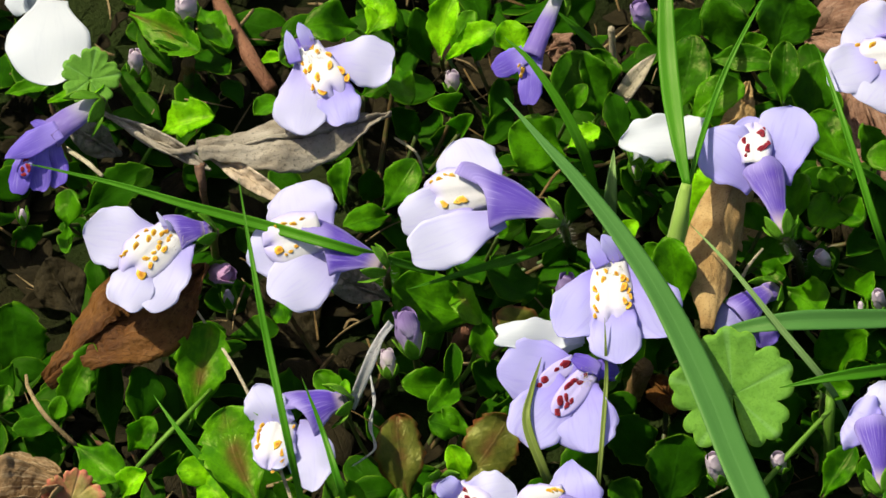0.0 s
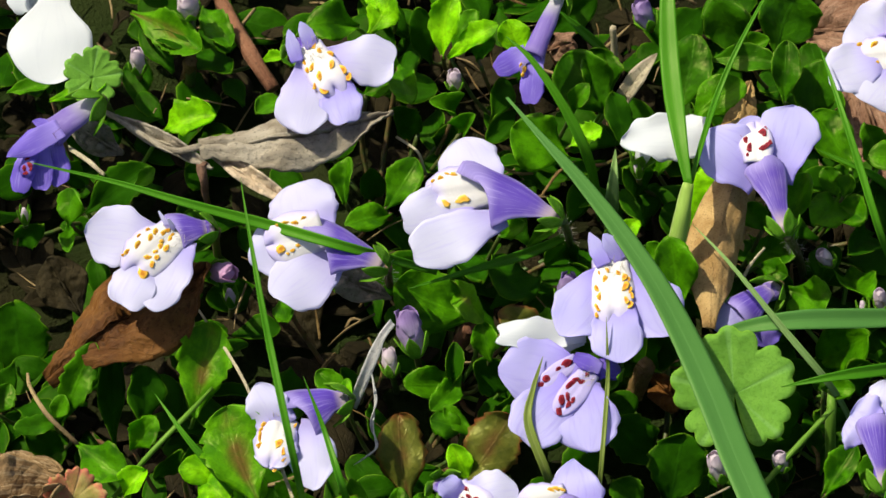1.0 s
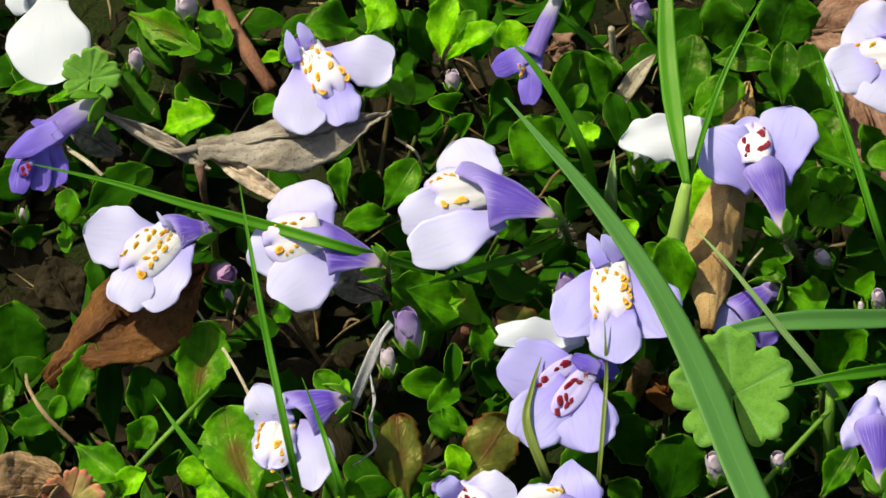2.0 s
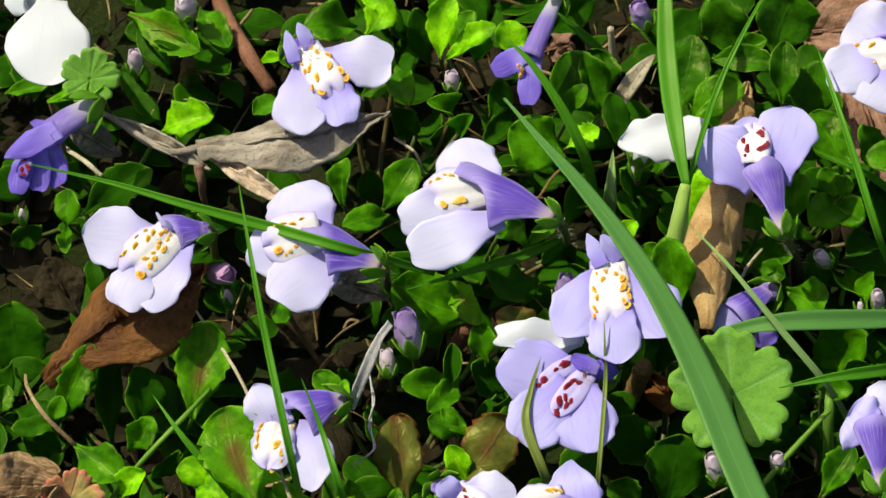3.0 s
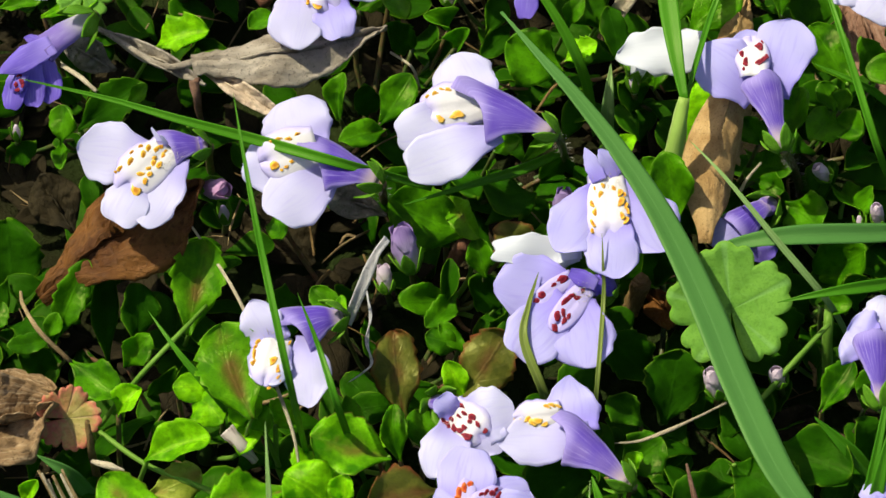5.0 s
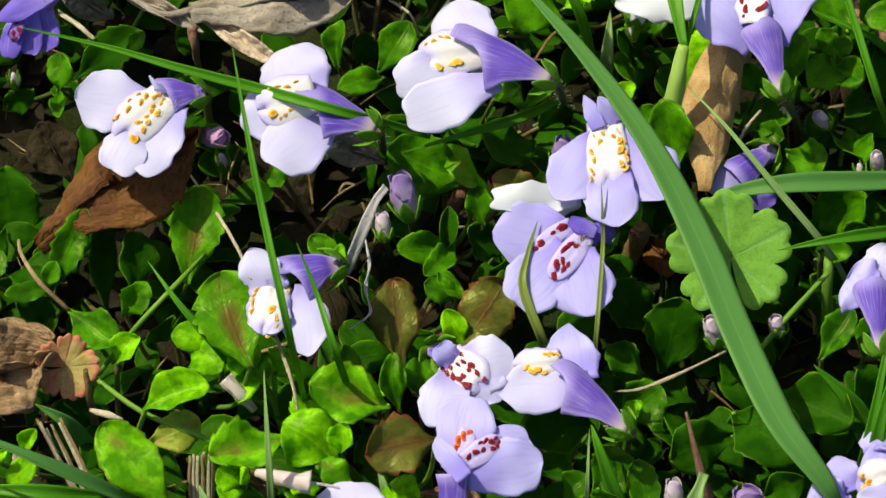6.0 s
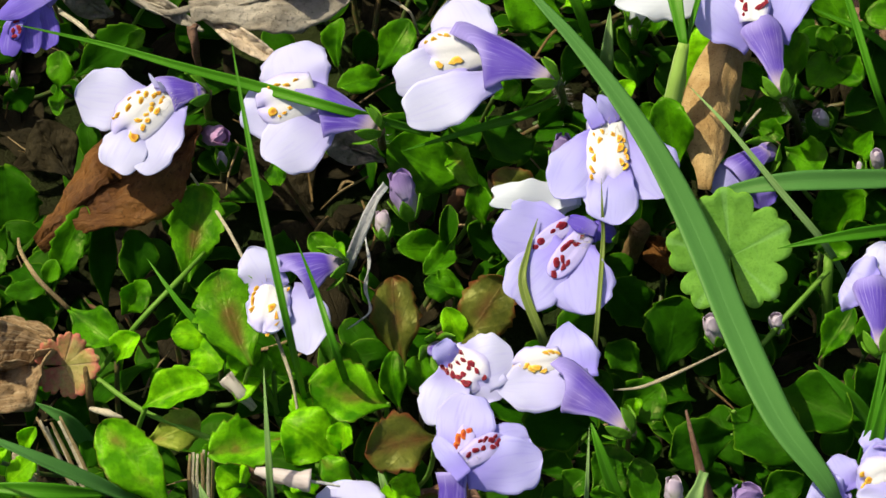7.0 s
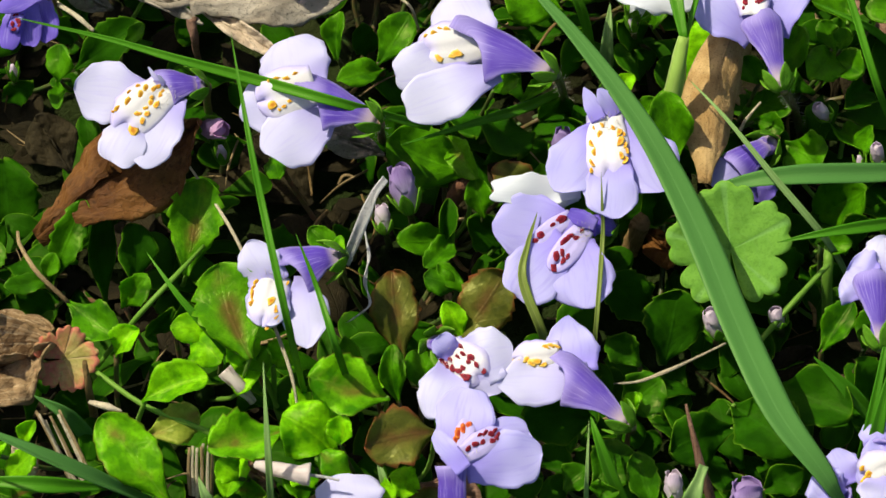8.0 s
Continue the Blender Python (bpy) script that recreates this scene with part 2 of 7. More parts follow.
STALK_PALE = grass_material("stalk_pale", (0.22, 0.36, 0.05), (0.34, 0.50, 0.11), (0.48, 0.58, 0.26))
BUD = petal_material("bud_lilac", (0.50, 0.42, 0.60), (0.36, 0.24, 0.52), (0.22, 0.11, 0.36), streaks=0.5, white_to=0.5)
BUD_PINK = petal_material("bud_pink", (0.52, 0.34, 0.50), (0.60, 0.34, 0.56), (0.30, 0.12, 0.34), streaks=0.4, white_to=0.5)
BUD_PALE = petal_material("bud_pale", (0.60, 0.58, 0.46), (0.68, 0.57, 0.68), (0.50, 0.34, 0.46), streaks=0.3, white_to=0.5)
GRASS = grass_material("grass_green", (0.028, 0.15, 0.004), (0.075, 0.26, 0.008), (0.12, 0.32, 0.025))
GRASS_BLUE = grass_material("grass_blue_green", (0.055, 0.170, 0.034), (0.082, 0.225, 0.046), (0.12, 0.29, 0.075), rough=0.5)
GRASS_OLIVE = grass_material("grass_olive", (0.10, 0.15, 0.025), (0.19, 0.25, 0.05), (0.34, 0.38, 0.14))
GRASS_PALE = grass_material("grass_pale", (0.14, 0.26, 0.07), (0.22, 0.36, 0.11), (0.36, 0.46, 0.22))
STRAW = dry_material("straw", (0.48, 0.40, 0.25), (0.66, 0.58, 0.40), (0.76, 0.70, 0.56), 0.2)
STRAW_BROWN = dry_material("straw_brown", (0.15, 0.09, 0.030), (0.27, 0.175, 0.065), (0.38, 0.28, 0.13), 0.1)
STRAW_TAN = dry_material("straw_tan", (0.24, 0.16, 0.07), (0.42, 0.30, 0.14), (0.56, 0.44, 0.26), 0.1)
STRAW_WHITE = dry_material("straw_white", (0.62, 0.60, 0.56), (0.76, 0.75, 0.72), (0.85, 0.84, 0.82), 0.3)
DEAD_GREY = dry_material("dead_leaf_grey", (0.21, 0.175, 0.125), (0.37, 0.325, 0.25), (0.48, 0.44, 0.36), 0.08, 1.3, 0.75, 0.16)
DEAD_TAN = dry_material("dead_leaf_tan", (0.33, 0.195, 0.07), (0.50, 0.335, 0.14), (0.62, 0.48, 0.25), 0.12, 1.9, 0.8, 0.10)
DEAD_BROWN = dry_material("dead_leaf_brown", (0.070, 0.026, 0.006), (0.155, 0.066, 0.016), (0.20, 0.098, 0.028), 0.08, 1.0, 0.5)
DEAD_RUST = dry_material("dead_leaf_rust", (0.17, 0.085, 0.05), (0.30, 0.17, 0.11), (0.40, 0.28, 0.2), 0.12)
DEAD_CREAM = dry_material("dead_leaf_cream", (0.40, 0.29, 0.18), (0.60, 0.48, 0.34), (0.70, 0.60, 0.47), 0.15)
DEAD_CRUMPLED = dry_material("dead_leaf_crumpled", (0.12, 0.065, 0.026), (0.33, 0.215, 0.105), (0.56, 0.44, 0.27), 0.15, 1.2, 0.7, 0.5)
# brown litter, its colour lowered to stand in for shade between the plants
LITTER_SHADED = dry_material("leaf_litter_shaded", (0.011, 0.0088, 0.003), (0.024, 0.018, 0.006), (0.045, 0.033, 0.013), 0.03)
BARK = dry_material("twig_bark", (0.13, 0.055, 0.03), (0.22, 0.10, 0.055), (0.26, 0.15, 0.09), 0.0)


def soil_material():
    m = Nodes("soil")
    place = m.place()
    big = m.noise(place, 45, 5)
    fine = m.noise(place, 900, 6, 0.7)
    # dark brown, taken deeper so the gaps between plants look shaded
    colour = m.mix(m.ramp(big, 0.35, 0.65), (0.015, 0.014, 0.006), (0.034, 0.029, 0.013))
    colour = m.mix(m.math("MULTIPLY", m.ramp(fine, 0.55, 0.75), 0.5), colour, (0.055, 0.04, 0.024))
    far = m.noise(place, 7.0, 8, 0.7)
    colour = m.mix(m.math("MULTIPLY", m.ramp(far, 0.40, 0.55), 0.45), colour, (0.03, 0.07, 0.010))
    return m.finish(colour, 0.9, m.bump(m.math("ADD", big, fine), 1.0, 0.002), 0.0, None, 0.05)


SOIL = soil_material()

# ---- shapes (lengths in millimetres, turned into metres when a mesh is made) ----
MM = 0.001
ORIGIN = {}


def thing(name, x, y, z, label, category, group=""):
    ob = new(name)
    ob.empty_display_size = 0.002
    ob.location = (x * MM, y * MM, z * MM)
    ORIGIN[ob] = np.array((x, y, z), float)
    return tagged(ob, label, category, group)


def part(name, shape, material, parent=None, label=""):
    verts, faces, uv = shape
    zero = ORIGIN[parent] if parent else np.zeros(3)
    me = bpy.data.meshes.new(name)
    me.from_pydata(((np.asarray(verts) - zero) * MM).tolist(), [], faces)
    me.polygons.foreach_set("use_smooth", [True] * len(me.polygons))
    layer = me.uv_layers.new(name="UVMap")
    index = np.zeros(len(me.loops), int)
    me.loops.foreach_get("vertex_index", index)
    layer.data.foreach_set("uv", np.asarray(uv, float)[index].ravel())
    me.materials.append(material)
    ob = new(name, me)
    if parent:
        ob.parent = parent
        ORIGIN[ob] = zero
    if label:
        ob["label"] = label
    return ob


def unit(v):
    v = np.asarray(v, float)
    return v / max(np.linalg.norm(v), 1e-9)


def facing(axis, lean):
    """The upward side of something that lies along axis, turned round it by lean degrees."""
    up = np.array((0, 0, 1.0)) if abs(axis[2]) < 0.97 else np.array((0, -1.0, 0))
    n = unit(up - axis * np.dot(up, axis))
    b = np.cross(n, axis)
    a = radians(lean)
    return n * math.cos(a) + b * math.sin(a)


def grid_faces(nu, nv, start=0, flip=False):
    out = []
    for i in range(nu - 1):
        for j in range(nv - 1):
            a = start + i * nv + j
            f = (a, a + 1, a + nv + 1, a + nv)
            out.append(f[::-1] if flip else f)
    return out


def skin(P, N, thick, uv):
    """A thin body from a grid of points: two faces and a rim."""
    nu, nv = P.shape[:2]
    t = np.full((nu, nv, 1), thick / 2)
    t[:, 0] = t[:, -1] = t[-1] = thick * 0.2
    top, low = (P + N * t).reshape(-1, 3), (P - N * t).reshape(-1, 3)
    k = nu * nv
    faces = grid_faces(nu, nv, 0, True) + grid_faces(nu, nv, k)
    ring = [j for j in range(nv)] + [i * nv + nv - 1 for i in range(1, nu)] + [(nu - 1) * nv + j for j in range(nv - 2, -1, -1)] + [i * nv for i in range(nu - 2, 0, -1)]
    for a, b in zip(ring, ring[1:] + ring[:1]):
        faces.append((a, b, b + k, a + k))
    u = uv.reshape(-1, 2)
    return np.vstack((top, low)), faces, np.vstack((u, u))


def blade(base, tip, width, lean=0, belly=0.55, foot=0.12, point=0.5, arch=0.0, cup=0.0, twist=0, teeth=0, bite=0.06,
          ripple=0.0, notch=0.0, crease=0.0, rough=0.0, fold=0.0, rim=0.0, sway=0.0, frill=0.0, ease=1.0, ridge=0.0, skew=0.0, sink=0.0, thick=0.22, res=(16, 9), seed=0):
    """A leaf or petal from base to tip: widest at belly, foot its share of the width at the base; arch, cup, crease and ripple in millimetres."""
    base, tip = np.asarray(base, float), np.asarray(tip, float)
    length = np.linalg.norm(tip - base)
    axis = unit(tip - base)
    n0 = facing(axis, lean)
    side0 = np.cross(axis, n0)
    rnd = random.Random(seed)
    ph = [rnd.uniform(0, 6.28) for _ in range(6)]
    nu, nv = res
    if teeth:
        nu = max(nu, teeth * 4 + 4)
    s = np.linspace(0, 1, nu)
    s = (s * 0.18 + 0.82 * np.sin(s * math.pi / 2)) * 1.0
    q = np.linspace(-1, 1, nv)
    q = np.sign(q) * np.abs(q) ** 0.85
    rise = np.clip(s / belly, 0, 1)
    w = np.where(s < belly, foot + (1 - foot) * (rise * rise * (3 - 2 * rise) * ease + rise * (1 - ease)), np.clip(1 - ((s - belly) / (1 - belly)) ** 2, 0.0, 1) ** point)
    w[-1] = max(w[-1], 0.03)
    S, Q = np.meshgrid(s, q, indexing="ij")
    half = (w * width / 2)[:, None] * np.ones_like(Q)
    if teeth:
        saw = (S * teeth + 0.15 * np.sin(S * 9 + ph[0])) % 1.0
        half = half * (1 - bite * np.abs(Q) ** 6 * saw * np.clip(S * 3 - 0.4, 0, 1))
    half = half * (1 + 0.035 * np.sin(S * 7 + ph[1] + Q) * np.abs(Q))
    along = S * length
    if frill:
        wave = np.sin(S * 17 + ph[4] + (Q > 0) * 1.7) + 0.7 * np.sin(S * 31 + ph[5] - (Q > 0)) + 0.8 * np.sin(Q * 9 + ph[1])
        half = half * (1 + frill * wave * np.abs(Q) ** 3 * 0.6 * (1 - S ** 12))
        along = along * (1 + frill * 0.5 * np.sin(Q * half / (width / 2) * 5.0 + ph[5]) * S ** 3)
    if notch:
        along = along - notch * length * np.exp(-(Q / 0.22) ** 2) * S ** 6
    along = along + skew * Q * S ** 3
    across = half * Q
    bow = sway * 4 * S * (1 - S)
    lift = arch * 4 * S * (1 - S) + cup * (across / (width / 2)) ** 2
    lift = lift - crease * np.exp(-(Q / 0.16) ** 2) * (1 - S * 0.6)
    lift = lift + ripple * np.abs(Q) ** 2 * np.sin(S * 11 + ph[2] + (Q > 0) * 2.1) + 0.5 * ripple * np.sin(S * 5 + Q * 2 + ph[3])
    lift = lift - rim * np.clip(np.abs(Q) - 0.75, 0, 1) ** 2 * 16 * 0.5
    lift = lift - sink * np.clip((S - 0.7) / 0.3, 0, 1) ** 2
    if fold:
        lift, across = lift + np.abs(across) * math.sin(fold), across * math.cos(fold)
    ang = np.radians(twist) * S
    ca, sa = np.cos(ang), np.sin(ang)
    x, z = across * ca - lift * sa, across * sa + lift * ca
    x = x + bow
    P = base + along[..., None] * axis + x[..., None] * side0 + z[..., None] * n0
    if rough:
        for i in range(nu):
            for j in range(nv):
                v = Vector(P[i, j] * 0.35 + ph[4])
                P[i, j] += n0 * (rough * (noise.noise(v) + 0.5 * noise.noise(v * 2.7) + 0.28 * noise.noise(v * 6.5)) - ridge * abs(noise.noise(v * 1.7 + Vector((7, 3, 1)))))
    N = np.cross(np.gradient(P, axis=0), np.gradient(P, axis=1))
    N = -N / np.maximum(np.linalg.norm(N, axis=2, keepdims=True), 1e-9)
    N[0] = N[1]
    return skin(P, N, thick, np.stack((S, Q * 0.5 + 0.5), axis=2))


def glide(points, n):
    """n places and ways on a smooth line through the points."""
    p = np.asarray(points, float)
    p = np.vstack((2 * p[0] - p[1], p, 2 * p[-1] - p[-2]))
    out = []
    for u in np.linspace(0, len(p) - 3, n):
        i = min(int(u), len(p) - 4)
        t = u - i
        a, b, c, d = p[i:i + 4]
        out.append(0.5 * (2 * b + (c - a) * t + (2 * a - 5 * b + 4 * c - d) * t * t + (3 * b - a - 3 * c + d) * t ** 3))
    out = np.array(out)
    way = np.gradient(out, axis=0)
    return out, way / np.maximum(np.linalg.norm(way, axis=1, keepdims=True), 1e-9)


def grass(points, width, lean=0, tip=0.03, foot=0.7, fold=0.35, twist=0, n=26, thick=0.16, nv=9):
    """A grass blade from foot to tip through the points, folded along its midrib."""
    c, way = glide(points, n)
    s = np.linspace(0, 1, n)
    w = np.minimum(foot + (1 - foot) * s / 0.3, 1) * np.clip((1 - s) / 0.55, 0, 1) ** 0.75
    half = np.maximum(w, tip) * width / 2
    q = np.linspace(-1, 1, nv)
    P, N = np.zeros((n, nv, 3)), np.zeros((n, nv, 3))
    ref = facing(unit(c[-1] - c[0]), lean)
    for i in range(n):
        nn = unit(ref - way[i] * np.dot(ref, way[i]))
        b = np.cross(way[i], nn)
        a = radians(twist) * s[i]
        nn, b = nn * math.cos(a) + b * math.sin(a), b * math.cos(a) - nn * math.sin(a)
        for j in range(nv):
            P[i, j] = c[i] + b * q[j] * half[i] * math.cos(fold) + nn * (abs(q[j]) * half[i] * math.sin(fold) + 0.008 * width * math.cos(q[j] * 9.4))
            N[i, j] = nn
    S, Q = np.meshgrid(s, q, indexing="ij")
    return skin(P, N, thick, np.stack((S, Q * 0.5 + 0.5), axis=2))


def loft(points, radii, n=14, k=10, flat=1.0, lean=0, wobble=0.0, open_end=False, seed=0):
    """A round body along a line, with radii given at even steps; flat squeezes it across its upper side."""
    c, way = glide(points, n)
    r = np.interp(np.linspace(0, 1, n), np.linspace(0, 1, len(radii)), radii)
    ref = facing(unit(c[-1] - c[0]), lean)
    rnd = random.Random(seed)
    ph = rnd.uniform(0, 6)
    V, UV = [], []
    for i in range(n):
        nn = unit(ref - way[i] * np.dot(ref, way[i]))
        b = np.cross(way[i], nn)
        for j in range(k):
            a = 2 * math.pi * j / k
            rr = r[i] * (1 + wobble * math.sin(3 * a + i * 0.8 + ph))
            V.append(c[i] + b * rr * math.cos(a) + nn * rr * flat * math.sin(a))
            UV.append((i / (n - 1), j / k))
    F = [(i * k + j, i * k + (j + 1) % k, (i + 1) * k + (j + 1) % k, (i + 1) * k + j) for i in range(n - 1) for j in range(k)]
    F.append(tuple(range(k))[::-1])
    if open_end:
        start = len(V)
        for j in range(k):
            V.append(c[-1] + (V[(n - 1) * k + j] - c[-1]) * 0.85)
            UV.append((1, j / k))
        for j in range(k):
            V.append(c[-4] + (V[(n - 4) * k + j] - c[-4]) * 0.75)
            UV.append((0.8, j / k))
        last = (n - 1) * k
        for j in range(k):
            m = (j + 1) % k
            F += [(last + j, last + m, start + m, start + j), (start + j, start + m, start + k + m, start + k + j)]
        F.append(tuple(start + k + j for j in range(k)))
    else:
        F.append(tuple((n - 1) * k + j for j in range(k)))
    return np.array(V), F, np.array(UV)


def bead(c, rx, ry, rz, axis, n, seed=0):
    """A small flattened bump along axis, on the side n."""
    axis = unit(axis)
    n = unit(np.asarray(n) - axis * np.dot(n, axis))
    b = np.cross(axis, n)
    rnd = random.Random(seed)
    uneven = [rnd.uniform(0.72, 1.2) for _ in range(8)]
    V, UV = [np.asarray(c) + n * rz], [(0.5, 0.5)]
    for i, (h, r0) in enumerate(((0.7, 0.6), (0.0, 1.0), (-2.5, 0.9))):
        for j in range(8):
            a = math.pi * j / 4
            r = r0 * uneven[j]
            V.append(np.asarray(c) + axis * rx * r * math.cos(a) + b * ry * r * math.sin(a) + n * rz * h)
            UV.append((0.5 + 0.5 * r * math.cos(a), 0.5 + 0.5 * r * math.sin(a)))
    F = [(0, 1 + j, 1 + (j + 1) % 8) for j in range(8)]
    for i in range(2):
        F += [(1 + i * 8 + j, 9 + i * 8 + j, 9 + i * 8 + (j + 1) % 8, 1 + i * 8 + (j + 1) % 8) for j in range(8)]
    return np.array(V), F, np.array(UV)


def lobed_disc(centre, radius, normal, slit, lobes=5, scallop=3, dish=0.8, seed=0):
    """A round pennywort leaf: shallow lobes with scalloped rims, a slit towards the stalk, radial veins pressed in."""
    n = unit(normal)
    e1 = unit(np.asarray(slit) - n * np.dot(slit, n))
    e2 = np.cross(n, e1)
    rings, steps = 9, 120
    P = np.zeros((rings, steps, 3))
    UV = np.zeros((rings, steps, 2))
    for j in range(steps):
        f = j / (steps - 1)
        a = 0.10 + f * (2 * math.pi - 0.20)
        g = f * lobes
        lobe = abs(math.sin(math.pi * g)) ** 0.28
        frill = abs(math.sin(math.pi * g * scallop)) ** 0.6
        rim = radius * (0.54 + 0.36 * lobe + 0.12 * frill) * (1 - 0.06 * math.cos(a))
        for i in range(rings):
            r = 0.02 + 0.98 * i / (rings - 1)
            rr = rim * r if r > 0.6 else rim * r * 0.5 + radius * 0.93 * r * 0.5
            lift = dish * r * r + 0.5 * r * r * math.sin(a * 2 + seed) - 0.6 * r * r * (1 - lobe) - 0.10 * r * math.exp(-((g % 1 - 0.5) / 0.10) ** 2)
            P[i, j] = np.asarray(centre) + (e1 * math.cos(a) + e2 * math.sin(a)) * rr + n * lift
            UV[i, j] = (r, f)
    N = np.broadcast_to(n, P.shape)
    return skin(P, N, 0.25, UV)


def join(shapes):
    V, F, U, k = [], [], [], 0
    for v, f, u in shapes:
        V.append(v)
        U.append(u)
        F += [tuple(i + k for i in face) for face in f]
        k += len(v)
    return np.vstack(V), F, np.vstack(U)


def hairs(points, count, length, radius, seed=0):
    """Fine hairs standing off a stalk."""
    rnd = random.Random(seed)
    c, way = glide(points, 40)
    out = []
    for _ in range(count):
        i = rnd.randrange(2, 38)
        d = np.array([rnd.gauss(0, 1) for _ in range(3)])
        d = unit(d - way[i] * np.dot(d, way[i]))
        a = c[i] + d * radius
        out.append(loft((a, a + d * length * rnd.uniform(0.6, 1.1) + way[i] * length * 0.3), (0.014, 0.006), 3, 3))
    return join(out)

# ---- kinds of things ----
# leans picked for light: bright leaves tip to the sun, shade-coloured ones away
LEAF_TURN = {"leaf_fresh": ((-0.35, 0.05, 0.93), 0.6), "leaf_green": ((-0.25, 0.0, 0.97), 0.35), "leaf_brown_margin": ((-0.35, 0.05, 0.93), 0.5), "leaf_brown_rib": ((-0.3, 0.0, 0.95), 0.4), "leaf_shaded": ((0.45, -0.35, 0.8), 0.5)}


def leaf(plant, base, tip, width, lean, material, **more):
    more.setdefault("crease", 0.05 * width)
    more.setdefault("teeth", 5)
    more["bite"] = 1.35 * more.get("bite", 0.07)
    toward, share = LEAF_TURN.get(material.name, ((0, 0, 1), 0.0))
    lean = (1 - share) * lean + share * lean_for(unit(np.asarray(tip, float) - np.asarray(base, float)), unit(toward))
    more.setdefault("ripple", 0.09 * width)
    more.setdefault("rim", (0.16, -0.14, 0.05)[more.get("seed", 0) % 3])
    more.setdefault("thick", 0.14)
    ob = part("leaf", blade(base, tip, width, lean, **more), material, plant)
    o, b = ORIGIN[plant], np.asarray(base, float)
    way = unit(np.asarray(tip, float) - b)
    low = np.array((o[0], o[1], 1.0)) + (b - np.array((o[0], o[1], b[2]))) * 0.15
    mid = low * 0.45 + b * 0.55 - way * 0.8 - np.array((0, 0, 0.12 * b[2]))
    part("petiole", loft((low, mid, b + way * 0.3), (0.38, 0.32, 0.30), 9, 6, 0.8), STALK_GREEN if width > 5 else STALK, ob)
    return ob


def mazus_plant(x, y, label, stems=()):
    p = thing("mazus_plant", x, y, 0, label, "plant", "mazus plants")
    part("crown", loft(((x, y, -1.5), (x + 0.3, y, 2.0), (x, y + 0.3, 4.5)), (1.3, 1.1, 0.5), 6, 8, 1, 0, 0.1), STALK, p)
    for k, end in enumerate(stems):
        mid = ((x + end[0]) / 2, (y + end[1]) / 2, end[2] * 0.6 + 1)
        part("stem", loft(((x, y, 1), mid, end), (0.6, 0.5, 0.4), 10, 7, 1, 0, 0.05, seed=k), STALK, p)
    return p


def mazus_flower(label, foot, calyx, throat, r0, r1, flat=0.8, lean=0, tube=None, sepal=2.6, hairy=0, bend=0.0, hood=0.0, skew=0.0):
    """Stalk, calyx of five sepals and the corolla tube from calyx to throat."""
    f = thing("mazus_flower", foot[0], foot[1], 0, label, "flower", "mazus flowers")
    c, t = np.asarray(calyx, float), np.asarray(throat, float)
    axis = unit(t - c)
    line = ((foot[0], foot[1], -1.0), ((foot[0] + c[0]) / 2 + bend, (foot[1] + c[1]) / 2, c[2] * 0.55), tuple(c - axis * 0.4))
    part("flower_stalk", loft(line, (0.55, 0.5, 0.55), 14, 7), STALK, f)
    if hairy:
        part("stalk_hairs", hairs(line, hairy, 0.8, 0.45, 3), HAIR, f, "fine pale hairs")
    if hood:
        h = facing(axis, lean)
        part("upper_lip", blade(c + axis * 0.3 + h * r0 * 0.2, t + h * 0.2, hood, lean, 0.88, r0 * 1.25 / hood, 0.25, 0.5, -0.30 * hood, ripple=0.12, frill=0.03, ease=0.45, skew=skew, thick=0.08, res=(22, 15), seed=int(hood * 10)), tube or TUBE, f, "violet streaked hood")
        c, t, r1 = c - h * r0 * 0.3, c + (t - c) * 0.55 - h * r0 * 0.6, r0 * 1.05
    part("corolla_tube", loft((c, c + (t - c) * 0.5 + np.array((0, 0, 0.25)), t), (r0, r0 * 1.25, r0 * 0.5 + r1 * 0.55, r1 * 0.85, r1), 16, 16, flat, lean, 0.02, True), tube or TUBE, f, "violet streaked tube")
    n = facing(axis, lean)
    b = np.cross(axis, n)
    for k in range(5):
        a = 2 * math.pi * (k + 0.25) / 5
        d = n * math.cos(a) + b * math.sin(a)
        p0, p1 = c - axis * 0.5 + d * r0 * 0.5, c + axis * sepal * 0.85 + d * (r0 * 1.1 + sepal * 0.55)
        ax = unit(p1 - p0)
        part("sepal", blade(p0, p1, sepal * 0.62, lean_for(ax, d), 0.45, 0.5, 0.9, 0.15, 0.2, res=(8, 5), seed=k), SEPAL, f, "small green pointed sepal")
    return f


def lean_for(axis, n):
    """The lean at which facing(axis, lean) is nearest to n."""
    n0 = facing(axis, 0)
    b = np.cross(n0, axis)
    return math.degrees(math.atan2(np.dot(n, b), np.dot(n, n0)))


def petal(f, base, tip, width, lean, material=None, name="petal", **more):
    more = {"belly": 0.58, "foot": 0.35, "point": 0.45, "arch": 0.3, "cup": -0.4, "ripple": 0.3, "thick": 0.04, "frill": 0.06, "res": (24, 15), **more}
    more["cup"] *= 0.6
    small = min(1.0, width / 5.0)
    if name == "petal":
        lean = 0.5 * lean + 0.5 * lean_for(unit(np.asarray(tip, float) - np.asarray(base, float)), unit((-0.12, -0.08, 0.98)))
    more["ripple"], more["arch"], more["cup"] = more["ripple"] * small ** 1.5, more["arch"] * small, more["cup"] * small
    return part(name, blade(base, tip, width, lean, **more), material or LILAC, f)


